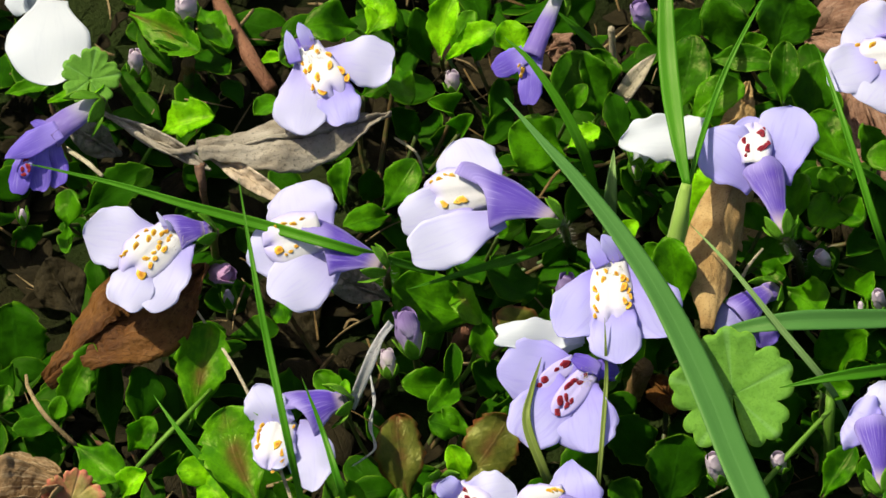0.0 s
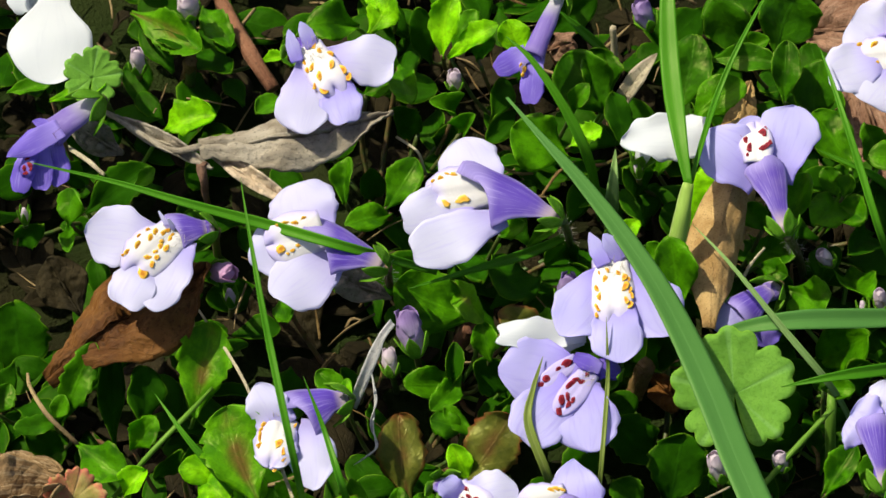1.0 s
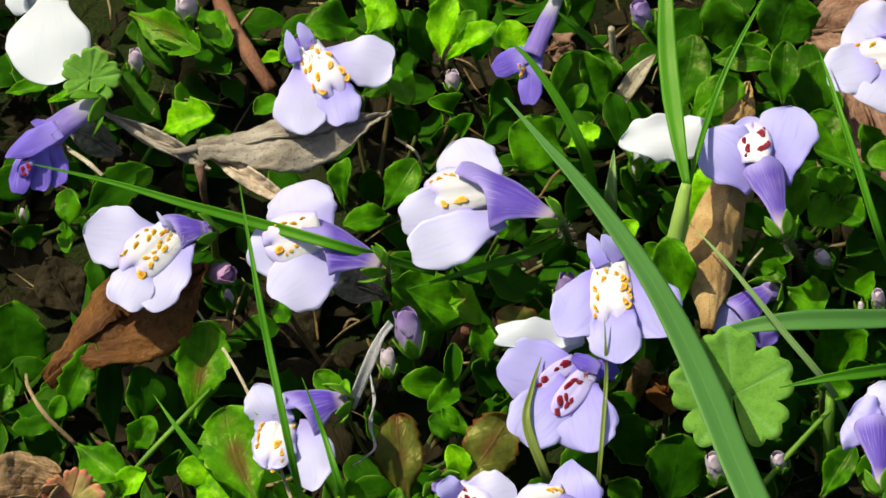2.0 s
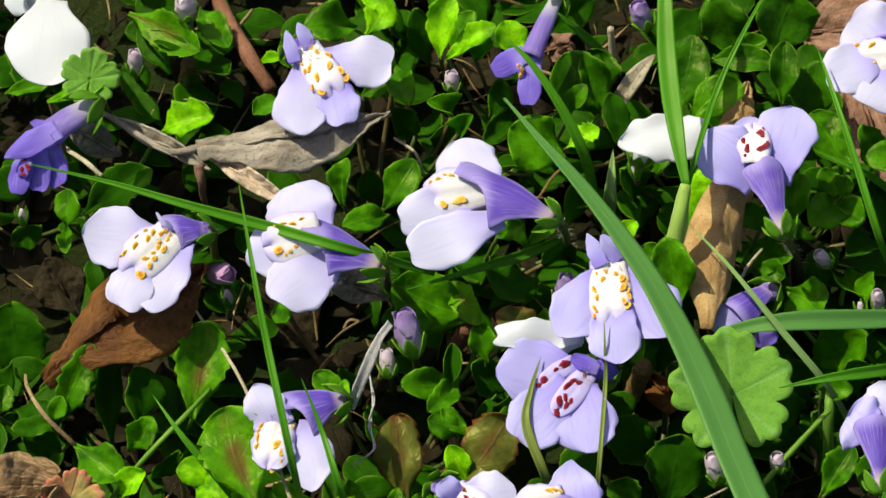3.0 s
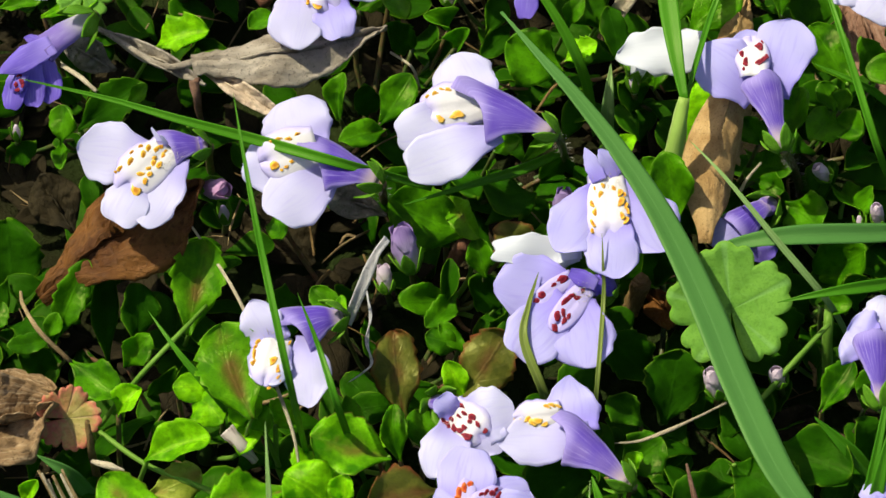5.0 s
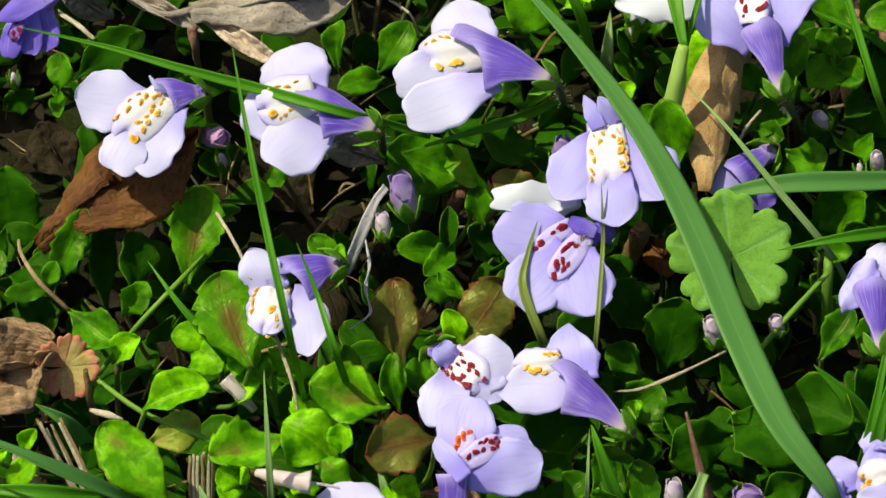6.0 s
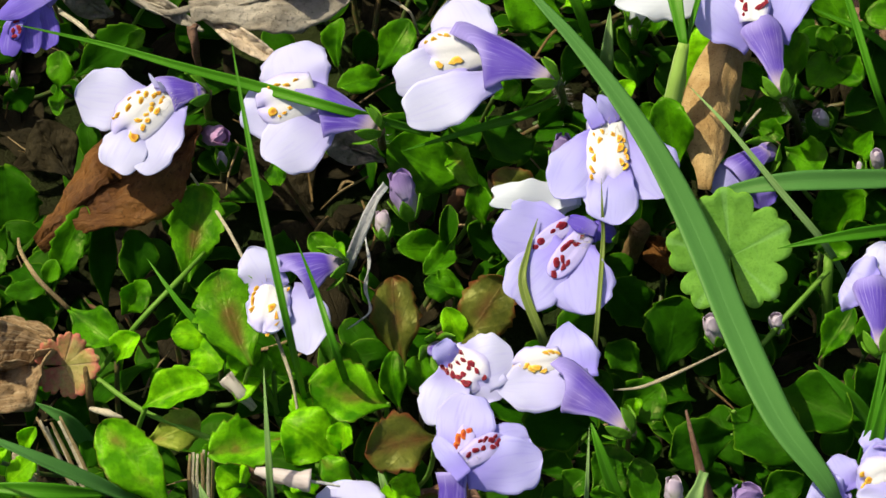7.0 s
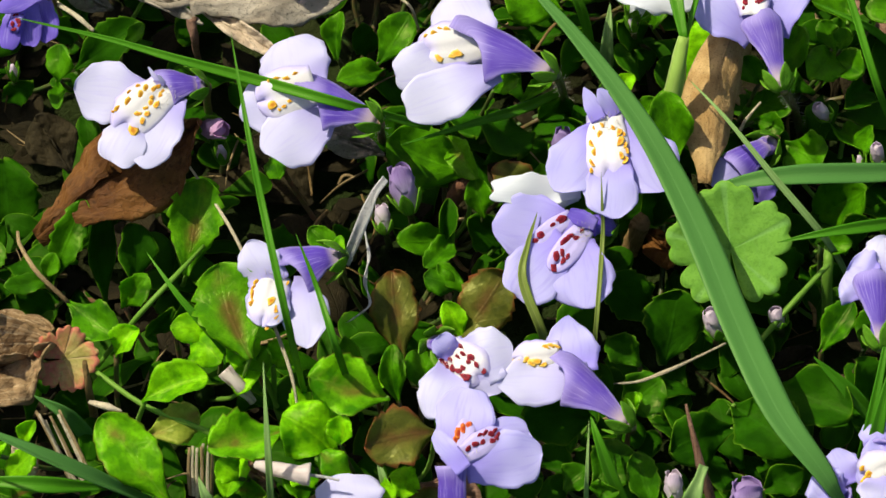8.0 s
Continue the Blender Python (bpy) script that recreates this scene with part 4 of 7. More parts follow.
petal(f, (54.4, 14.8, 25.0), (49.7, 17.6, 25.4), 8.7, 36, material=PALE, belly=0.50, foot=0.70, cup=-0.50, seed=40)
petal(f, (53.5, 12.2, 25.2), (46.6, 10.1, 24.6), 6.6, 29, material=PALE, belly=0.55, foot=0.50, seed=25)
petal(f, (54.5, 10.7, 25.0), (51.3, 6.7, 23.6), 8.7, 8, material=PALE, belly=0.50, foot=0.60, seed=69)
palate(f, (55.2, 12.3, 25.7), (50.4, 11.9, 25.1), 5.6, 30, 'o', seed=86, marks=((4.3, 2.0, 0.33), (2.6, 1.7, 0.39), (4.0, -1.2, 0.53), (2.7, -0.5, 0.33), (2.6, -1.2, 0.39), (3.4, -1.5, 0.39),))
f = mazus_flower('white fading mazus flower with broad petals', (-53.9, 38.8), (-51.3, 26.5, 20.0), (-49.6, 20.0, 26.0), 1.43, 2.14, flat=0.80, tube=WHITE)
petal(f, (-48.1, 20.4, 26.0), (-48.6, 9.8, 23.0), 10.6, 1, material=WHITE, belly=0.45, foot=0.35, point=0.50, cup=-0.70, ripple=0.30, frill=0.02, seed=80)
petal(f, (-51.1, 21.6, 25.5), (-53.6, 20.2, 24.0), 3.6, 37, material=WHITE, belly=0.50, foot=0.60, seed=26)
f = mazus_flower('small white petals on a bent stalk beside grass', (25.0, 9.2), (24.0, 2.9, 16.0), (24.7, 3.9, 18.0), 0.71, 1.29, tube=WHITE)
petal(f, (32.1, 3.5, 21.0), (21.8, 3.4, 21.0), 6.0, 30, material=WHITE, belly=0.40, foot=0.75, point=0.40, arch=0.50, ripple=0.60, frill=0.10, seed=23)
f = mazus_flower('fallen white petals under a lilac flower', (13.8, -16.1), (14.5, -22.7, 18.0), (13.4, -24.0, 20.4), 0.71, 1.07, tube=WHITE)
petal(f, (16.6, -25.1, 23.4), (6.0, -25.7, 24.2), 4.0, 38, material=WHITE, belly=0.50, foot=0.60, point=0.40, ripple=0.60, frill=0.10, seed=88)
petal(f, (16.4, -24.6, 21.4), (10.4, -25.4, 21.2), 3.6, 20, material=WHITE, belly=0.50, foot=0.50, seed=25)
f = mazus_flower('half hidden violet mazus flower under grass', (42.2, -8.1), (39.9, -15.9, 18.5), (34.8, -20.2, 20.0), 1.07, 1.79, flat=0.60, hood=4.70)
petal(f, (36.0, -18.9, 18.8), (31.7, -21.2, 18.0), 3.6, 26, material=LILAC, belly=0.50, foot=0.70, seed=49)
petal(f, (37.8, -20.8, 18.0), (38.2, -22.8, 16.0), 4.3, -6, material=VIOLET, belly=0.50, foot=0.70, seed=38)
f = mazus_flower('lilac mazus flower with violet hood beside grass', (54.2, -36.3), (49.6, -48.0, 28.6), (49.2, -38.3, 28.4), 0.79, 1.43, flat=0.45, hood=4.40)
petal(f, (49.2, -39.4, 27.0), (46.4, -37.6, 27.0), 7.0, 36, material=LILAC, belly=0.50, foot=0.60, seed=2)
petal(f, (50.3, -38.0, 27.0), (51.5, -33.8, 27.5), 5.0, -8, material=PALE, belly=0.50, foot=0.70, seed=46)
petal(f, (52.2, -38.3, 27.0), (54.2, -38.9, 26.0), 5.7, -30, material=PALE, belly=0.50, foot=0.60, seed=53)
palate(f, (49.3, -37.8, 27.4), (49.5, -34.5, 27.3), 2.4, -2, 'o', seed=21, marks=((2.8, -0.1, 0.26), (2.0, -0.3, 0.33), (1.2, -0.6, 0.33), (0.5, -0.8, 0.26), (3.2, 0.1, 0.20),))

# buds and empty calyces
bud('closed lilac flower bud on hairy stalk', (-2.7, -20.1), (-3.3, -24.9, 18.0), (-4.8, -21.3, 22.0), 1.57)
bud('small pale bud below a lilac one', (-5.9, -20.1), (-6.3, -26.6, 16.0), (-6.7, -24.4, 18.0), 0.93, material=BUD_PALE)
bud('wilted lilac bud behind a flower', (16.0, -9.7), (14.6, -17.6, 17.0), (14.8, -15.9, 21.0), 1.21)
bud('small pink bud in a green calyx', (-28.7, -4.8), (-27.8, -15.2, 21.0), (-25.2, -16.9, 23.0), 1.29, material=BUD_PINK)
bud('tiny pink bud among dark leaves', (-39.5, 24.6), (-38.4, 17.4, 14.0), (-38.5, 18.6, 17.0), 0.93, material=BUD_PALE)
bud('tiny white bud in green calyx', (1.2, 22.9), (1.3, 15.0, 14.0), (1.1, 16.1, 16.0), 0.93, material=BUD_PALE)
bud('wilted lilac bud among grass', (27.1, 32.5), (25.7, 23.0, 16.0), (24.3, 24.4, 19.0), 1.29)
bud('pale bud on thin stalk', (-33.2, 32.5), (-31.9, 23.9, 17.0), (-32.4, 24.8, 20.0), 1.43, material=BUD_PALE)
bud('pink bud beside a broad grass blade', (33.4, -34.1), (32.5, -40.5, 16.0), (31.3, -38.9, 19.0), 1.07, material=BUD_PALE)
bud('tiny pale bud among leaves', (41.7, -32.5), (40.0, -38.0, 14.0), (39.2, -37.3, 16.0), 0.93, material=BUD_PALE)
bud('tiny green white bud', (49.2, -3.2), (47.0, -10.2, 14.0), (45.6, -9.9, 16.0), 0.86, material=BUD_PALE)
bud('tiny pink bud among dark leaves', (54.4, -10.5), (52.7, -17.8, 16.0), (51.9, -17.0, 19.0), 0.79, material=BUD_PALE)
seed_cup('empty green calyx on a short stalk', (-26.8, -9.7), (-25.7, -16.3, 14.0), (-25.9, -15.6, 17.0), 0.93)
seed_cup('empty pale calyx under white petals', (24.9, 8.4), (23.9, 1.2, 15.0), (23.6, 2.7, 17.0), 0.86)
seed_cup('empty green calyx on a short stalk', (-53.2, 1.7), (-51.4, -4.2, 13.0), (-51.4, -3.7, 16.0), 0.71)
seed_cup('empty pale calyx under white petals', (52.3, -11.3), (50.7, -17.6, 14.0), (50.2, -16.6, 16.0), 0.71)

# grass
grass_blade(((56.5, -72.0, 0.0), (45.8, -64.7, 20.0), (42.7, -61.9, 25.0), (37.8, -55.2, 27.0), (33.5, -43.5, 26.5), (30.8, -35.1, 26.5), (27.6, -26.9, 27.0), (24.3, -20.3, 28.0), (20.3, -14.0, 29.0), (15.8, -7.8, 30.0), (11.8, -2.9, 30.6), (7.4, 3.2, 30.5)), 4.1, -8, GRASS_BLUE, 'long blue-green grass blade arching over the flowers', tip=0.10, n=60, fold=0.10, foot=0.02)
grass_blade(((-0.9, -15.9, 22.0), (-11.5, -16.5, 28.9), (-20.2, -13.3, 28.2), (-30.2, -10.8, 29.2), (-39.0, -8.1, 29.6), (-49.3, -5.6, 30.0)), 1.4, 39, GRASS, 'green grass blade lying across flowers', n=34, fold=0.30)
grass_blade(((-15.2, -43.9, 0.0), (-16.1, -51.4, 38.0), (-19.5, -37.8, 47.0), (-21.3, -28.8, 50.0), (-22.7, -21.0, 52.0)), 0.9, 8, GRASS, 'thin upright green grass blade', n=34)
grass_blade(((-8.8, -44.6, 0.0), (-11.3, -47.3, 25.5), (-13.8, -40.4, 29.0), (-16.1, -35.3, 32.0)), 0.9, 21, GRASS, 'thin green grass blade', n=24)
grass_blade(((28.8, -8.8, 30.0), (27.8, -2.6, 31.5), (27.0, 6.6, 32.0), (26.8, 15.0, 34.0), (27.2, 24.2, 35.0), (27.9, 36.1, 35.0)), 2.4, 11, GRASS, 'broad upright green grass blade', n=34, fold=0.20, foot=0.40)
straw(((26.6, -11.5, 0.0), (27.0, -14.6, 20.0), (27.9, -12.0, 26.6), (28.8, -8.4, 30.0)), (0.80, 1.22, 1.10, 0.66), STALK_PALE, 'pale green ridged grass stem with joint', name='grass_culm', category='grass')
grass_blade(((29.0, -8.5, 29.5), (30.6, -2.3, 29.0), (32.8, 5.1, 28.0), (35.2, 10.3, 30.0), (38.7, 17.0, 31.0), (41.1, 21.2, 31.0)), 0.8, -12, GRASS, 'narrow green grass blade', n=26)
grass_blade(((50.7, -28.1, 2.0), (45.9, -29.0, 17.0), (39.6, -23.9, 23.0), (33.7, -17.2, 26.0), (29.2, -11.5, 26.0)), 0.9, 25, GRASS_PALE, 'pale green grass blade with seed hairs', n=26)
grass_blade(((62.1, -18.6, 16.0), (52.0, -21.2, 20.0), (41.1, -22.6, 22.0), (34.5, -22.7, 20.0), (30.8, -22.6, 16.0)), 2.6, 15, GRASS_BLUE, 'blue-green grass blade lying flat', n=26)
grass_blade(((57.6, -7.6, 2.0), (52.7, -10.7, 20.0), (49.2, -1.6, 26.0), (46.8, 6.7, 28.0), (45.5, 12.0, 28.0)), 1.0, 16, GRASS, 'green grass blade at the edge', n=26)
grass_blade(((58.4, 5.5, 2.0), (52.3, 0.6, 17.0), (45.2, 2.5, 20.0)), 1.1, 49, GRASS, 'thin green grass blade in shade', n=16)
grass_blade(((19.5, 0.9, 5.7), (17.6, 0.4, 20.0), (14.7, 4.0, 26.0), (10.6, 8.7, 30.0), (7.4, 11.6, 31.0)), 1.4, 27, GRASS, 'curved green grass blade over a hanging flower', n=28)
grass_blade(((14.9, -6.4, 14.0), (9.9, -12.3, 20.0), (4.4, -15.9, 23.0), (-4.3, -19.4, 24.0)), 1.4, 31, GRASS, 'green grass blade over leaves', n=24)
grass_blade(((18.1, -42.4, 0.0), (18.0, -42.7, 20.5), (19.0, -31.5, 23.2), (18.9, -28.6, 26.2), (18.8, -25.1, 27.6)), 0.6, -1, GRASS_OLIVE, 'thin pale grass blade before flowers', n=24)
grass_blade(((13.5, -40.9, 9.3), (11.9, -41.2, 19.0), (9.7, -36.4, 22.6), (10.3, -32.3, 23.2), (11.5, -28.3, 23.8)), 1.2, 5, GRASS_OLIVE, 'curled green grass shoot', n=28, foot=0.90)
grass_blade(((-22.3, -43.1, 9.3), (-25.1, -43.2, 20.0), (-29.5, -39.8, 25.0), (-33.4, -34.5, 26.0)), 1.1, 27, GRASS, 'green grass blade with pale tip', n=22)
grass_blade(((61.5, -25.2, 17.0), (51.3, -29.1, 22.0), (45.2, -30.6, 23.0), (39.3, -31.4, 22.0)), 1.6, 31, GRASS, 'green grass blade lying flat', n=20)
grass_blade(((20.8, 0.3, 1.0), (20.6, -0.4, 14.0), (21.0, 4.3, 17.0)), 1.9, 1, GRASS_PALE, 'pale upright grass blade', n=16)
straw(((21.7, 21.9, 9.3), (21.2, 23.5, 15.0)), (0.46, 0.43), STRAW, 'pale upright dry stem')
grass_blade(((21.4, 19.1, 14.0), (17.4, 20.7, 18.0), (14.1, 22.1, 21.0)), 1.3, 31, GRASS, 'short green grass blade', n=14)
straw(((-40.1, -40.9, 9.3), (-35.3, -38.7, 17.0), (-30.1, -33.5, 19.0), (-27.5, -29.0, 17.0)), (0.29, 0.32, 0.32, 0.21), STALK_GREEN, 'fresh green runner stem', name='runner_stem', category='stem')
straw(((37.6, -40.1, 14.0), (40.9, -36.8, 16.0), (45.7, -31.7, 17.0)), (0.36, 0.36, 0.32), STALK_GREEN, 'olive green runner stem', name='runner_stem', category='stem')
straw(((46.6, -35.0, 2.0), (45.9, -31.2, 14.0), (46.1, -28.0, 15.0)), (0.71, 0.64, 0.54), STALK_GREEN, 'pale green upright stem', name='runner_stem', category='stem')

# dry stalks and dead leaves
straw(((-30.0, -16.3, 14.0), (-24.1, -28.9, 21.0), (-20.0, -38.3, 20.5), (-17.0, -46.7, 20.5), (-16.0, -51.4, 18.0)), (0.14, 0.21, 0.21, 0.21, 0.14), STRAW, 'thin pale straw among leaves')
straw(((-48.2, 9.8, 9.3), (-44.3, 4.5, 14.0), (-42.0, 2.3, 14.0)), (0.29, 0.32, 0.25), STRAW, 'short pale straw on soil')
straw(((-49.2, -28.1, 19.0), (-48.7, -30.1, 19.0), (-46.6, -33.5, 19.0), (-43.1, -36.0, 16.0)), (0.18, 0.25, 0.29, 0.29), STRAW_TAN, 'bent brown dry stalk')
straw(((-29.5, 36.5, 2.0), (-25.3, 22.3, 13.0), (-21.5, 15.5, 13.0)), (0.96, 1.00, 0.93), BARK, 'reddish brown twig on soil', name='twig', category='twig')
straw(((-33.0, 20.8, 2.0), (-32.0, 21.4, 13.0), (-32.0, 25.4, 16.0)), (0.71, 0.64, 0.50), STALK, 'brown upright plant stem')
straw(((-33.9, 19.7, 1.0), (-32.9, 21.9, 5.7), (-32.0, 19.9, 13.0)), (0.93, 0.93, 0.86), STRAW_BROWN, 'cut brown stem stub')
straw(((1.8, -18.8, 9.3), (3.1, -19.0, 14.0)), (1.00, 1.00), BARK, 'reddish brown stem stub', name='twig', category='twig')
straw(((23.1, -23.8, 5.7), (24.1, -24.4, 14.0)), (1.14, 1.21), STRAW_BROWN, 'striped brown stem stub')
straw(((38.5, -10.9, 19.0), (36.9, -12.1, 17.0), (36.2, -13.1, 16.0)), (0.14, 0.21, 0.21), STRAW, 'tiny pale seed husk')
grass_blade(((-8.9, -26.9, 20.0), (-8.1, -31.4, 20.0), (-8.5, -34.6, 19.0), (-7.9, -37.5, 19.0), (-9.2, -38.6, 18.0), (-10.7, -39.7, 18.0)), 0.5, 4, STRAW_WHITE, 'twisted white dry fibre', n=44, twist=900, foot=0.60)
straw(((-6.0, 10.7, 9.3), (-3.4, 6.3, 13.0), (-2.3, 5.3, 9.3)), (0.18, 0.18, 0.14), STRAW, 'fine tan plant fibre')
grass_blade(((-10.9, -32.0, 18.0), (-8.8, -29.7, 24.0), (-7.4, -27.1, 26.0), (-6.1, -25.0, 26.0)), 1.4, -29, STRAW_WHITE, 'torn white dry grass strip', n=20, fold=0.20, foot=0.90, tip=0.70)
grass_blade(((22.0, 13.8, 13.0), (24.3, 15.4, 17.0), (26.5, 17.7, 18.0)), 2.4, -23, STRAW, 'dry cream grass strip', n=16, foot=0.90)
dead_leaf((-30.1, 3.9, 18.0), (-6.3, 8.0, 19.5), 7.4, 8, DEAD_GREY, 'dry curled grey leaf beneath a flower', arch=0.60, cup=-2.20, belly=0.42, foot=0.30, point=0.95, ripple=0.70, sway=1.1, twist=-14, stalk=((-29.9, 3.9, 18.0), (-33.5, 3.4, 18.0), (-37.8, 6.1, 18.0), (-41.9, 9.6, 17.0)), seed=18)
dead_leaf((-41.9, 9.6, 17.0), (-28.5, 1.5, 17.0), 2.2, -16, DEAD_GREY, 'dry folded grey leaf with pale edge', belly=0.50, foot=0.20, point=0.90, cup=1.00, seed=33)
dead_leaf((-29.2, 4.5, 16.0), (-19.6, -2.7, 17.0), 2.4, -25, DEAD_CREAM, 'dry folded pale leaf', belly=0.60, foot=0.40, point=0.40, cup=1.20, seed=8)
straw(((-29.9, 2.3, 17.0), (-29.6, 0.8, 14.0), (-29.6, 2.1, 5.7)), (0.71, 0.50, 0.36), DEAD_RUST, 'dry brown leaf stalk')
dead_leaf((-47.2, -27.4, 16.0), (-27.8, -15.8, 23.5), 12.4, 4, DEAD_BROWN, 'curled brown dead leaf under a flower', arch=2.50, cup=-3.20, belly=0.55, foot=0.16, point=0.70, ripple=1.20, rough=1.20, seed=42)
dead_leaf((31.4, -22.4, 20.0), (36.9, 2.0, 20.5), 6.9, -14, DEAD_TAN, 'tan curled dead leaf', sway=-1.5, belly=0.34, foot=0.20, point=0.85, cup=-3.20, rough=0.45, ridge=0.45, ripple=0.30, crease=-0.10, arch=1.80, seed=38)
dead_leaf((34.5, -9.5, 18.0), (38.5, 18.7, 9.3), 5.8, -21, DEAD_TAN, 'tan dead leaf in shade', belly=0.50, foot=0.70, point=0.60, cup=-1.00, seed=77)
dead_leaf((46.4, 28.8, 5.7), (58.5, 25.7, 13.0), 13.6, -35, DEAD_RUST, 'large rust brown dead leaf', belly=0.50, foot=0.20, cup=-1, arch=1, seed=75)
dead_leaf((52.0, 24.5, 5.7), (56.7, 6.7, 5.7), 8.6, -8, DEAD_RUST, 'rust brown dead leaf on the ground', belly=0.50, foot=0.40, seed=0)
dead_leaf((-51.3, 15.9, 5.7), (-55.2, 15.3, 9.3), 5.0, 40, LITTER_SHADED, 'small brown dead leaf', belly=0.50, seed=76)
dead_leaf((-40.7, 10.4, 5.7), (-46.1, 10.1, 13.0), 4.3, 46, DEAD_GREY, 'grey dead leaf fragment', belly=0.50, seed=86)
dead_leaf((-6.5, -12.5, 9.3), (-14.7, -11.7, 15.0), 4.4, 19, DEAD_GREY, 'grey dead leaf under a flower', belly=0.50, seed=90)
dead_leaf((24.8, -18.8, 2.0), (28.7, -29.2, 13.0), 4.3, -31, DEAD_BROWN, 'brown leaf litter on soil', belly=0.50, seed=43)
dead_leaf((12.8, 25.8, 5.7), (16.1, 22.7, 13.0), 3.6, -65, DEAD_RUST, 'rust dead leaf fragment', belly=0.50, seed=8)
dead_leaf((-15.7, -15.6, 2.0), (-22.7, -8.0, 5.7), 10.7, 20, LITTER_SHADED, 'flat dead leaf on soil, darkened for shade', belly=0.50, cup=-0.50, seed=39)
dead_leaf((-44.0, -16.9, 13.0), (-48.3, -10.3, 15.0), 6.4, 10, LITTER_SHADED, 'dark brown dead leaf on soil, deepened for shade', belly=0.50, seed=45)

# pennyworts
pennywort((34.1, -30.8, 19.0), 7.5, (0.00, -0.40, 0.92), (0.10, -0.99, 0.00), (36.7, -24.0), 'round lobed light green pennywort leaf', lobes=5, scallop=3, seed=1)
pennywort((-43.0, 9.8, 24.4), 3.7, (0.09, -0.49, 0.87), (-0.12, -0.99, 0.00), (-44.0, 22.2), 'small scalloped pennywort leaf', lobes=5, seed=2)

# flowers, grass and litter nearer the camera
f = mazus_flower('lilac mazus flower with crimson striped palate', (1.0, -35.9), (-0.3, -43.4, 21.0), (0.8, -46.8, 24.2), 1.07, 1.07, flat=0.60)
petal(f, (2.0, -48.5, 24.8), (8.3, -46.6, 25.4), 6.5, -24, material=PALE, belly=0.55, foot=0.80, point=0.42, seed=34)
petal(f, (4.0, -47.9, 24.6), (6.6, -51.6, 23.8), 4.7, -17, material=PALE, belly=0.50, foot=0.80, seed=85)
petal(f, (2.0, -48.0, 24.8), (-0.5, -54.8, 24.0), 6.0, 6, material=PALE, belly=0.55, foot=0.60, seed=92)
petal(f, (1.9, -47.2, 25.4), (-0.4, -46.2, 27.0), 3.1, 29, material=LILAC, belly=0.50, foot=0.80, name='upper_lip', seed=9)
palate(f, (0.9, -46.7, 25.3), (5.1, -50.5, 25.3), 5.6, -23, 'r', fuzz=24, seed=18, marks=((0.6, -0.5, 0.33), (1.1, -1.2, 0.39), (1.9, -0.8, 0.39), (1.6, -0.2, 0.33), (2.9, -1.0, 0.46), (3.0, -0.5, 0.33), (3.9, -0.8, 0.39), (4.9, -0.7, 0.39), (0.6, 1.3, 0.46), (1.2, 1.3, 0.39), (2.0, 1.2, 0.39), (2.7, 1.0, 0.46), (2.9, 0.4, 0.33), (3.8, 1.0, 0.53), (1.1, 0.6, 0.33),))
f = mazus_flower('lilac mazus flower with violet hood and yellow spots', (23.2, -45.7), (21.3, -56.4, 25.9), (13.9, -50.0, 26.8), 0.86, 1.57, flat=0.40, hood=5.60, skew=2.0)
petal(f, (15.0, -49.4, 24.8), (14.8, -42.6, 25.4), 6.4, 11, material=LILAC, belly=0.30, foot=0.95, point=0.85, seed=34)
petal(f, (16.8, -50.4, 25.0), (6.7, -50.2, 24.4), 5.8, 24, material=PALE, belly=0.62, foot=0.70, point=0.62, seed=12)
palate(f, (13.7, -47.5, 25.6), (8.4, -48.3, 25.5), 4.1, 30, 'y', seed=70, marks=((4.4, -0.1, 0.39), (3.8, -0.0, 0.39), (3.3, -0.5, 0.39), (2.7, -0.4, 0.46), (2.0, -0.8, 0.39), (1.5, 1.1, 0.39), (0.9, 1.1, 0.39), (0.2, 0.9, 0.33), (5.1, -0.2, 0.33),))
f = mazus_flower('lilac mazus flower with red and orange spots, facing up', (2.2, -55.2), (1.6, -67.6, 22.5), (1.4, -61.4, 26.0), 1.20, 1.80, flat=0.45, tube=TUBE)
petal(f, (2.2, -60.3, 25.0), (3.5, -51.5, 25.6), 6.6, 0, material=LILAC, belly=0.55, foot=0.60, point=0.42, seed=61)
petal(f, (3.4, -59.4, 24.7), (10.3, -56.4, 24.3), 5.4, -23, material=LILAC, belly=0.65, foot=0.40, seed=55)
petal(f, (2.9, -61.3, 25.0), (11.5, -59.2, 24.4), 6.6, -35, material=LILAC, belly=0.60, foot=0.50, point=0.42, seed=23)
petal(f, (2.8, -62.4, 27.0), (-0.6, -58.0, 27.6), 2.5, 29, material=LILAC, belly=0.50, foot=0.80, name='upper_lip', seed=69)
palate(f, (2.0, -60.7, 25.8), (3.7, -54.8, 25.6), 2.4, -9, 'v', material=PALATE_LILAC, seed=49, marks=((5.3, 0.4, 0.33), (4.6, -0.0, 0.39), (3.9, -0.4, 0.46), (3.2, -0.7, 0.46), (2.3, -0.8, 0.46), (1.7, -0.9, 0.39), (1.1, -0.5, 0.46), (0.6, -0.2, 0.39),))
palate(f, (2.6, -60.3, 26.1), (7.5, -57.0, 25.8), 3.1, -26, 'r', material=PALATE_LILAC, fuzz=10, seed=31, marks=((1.0, -0.4, 0.46), (1.9, -0.4, 0.46), (2.8, -0.2, 0.39), (3.0, -1.0, 0.33), (3.6, -0.9, 0.39), (4.1, -0.5, 0.39), (4.8, -0.6, 0.33), (4.9, 0.0, 0.39), (3.9, 0.2, 0.33), (4.5, 0.2, 0.33),))
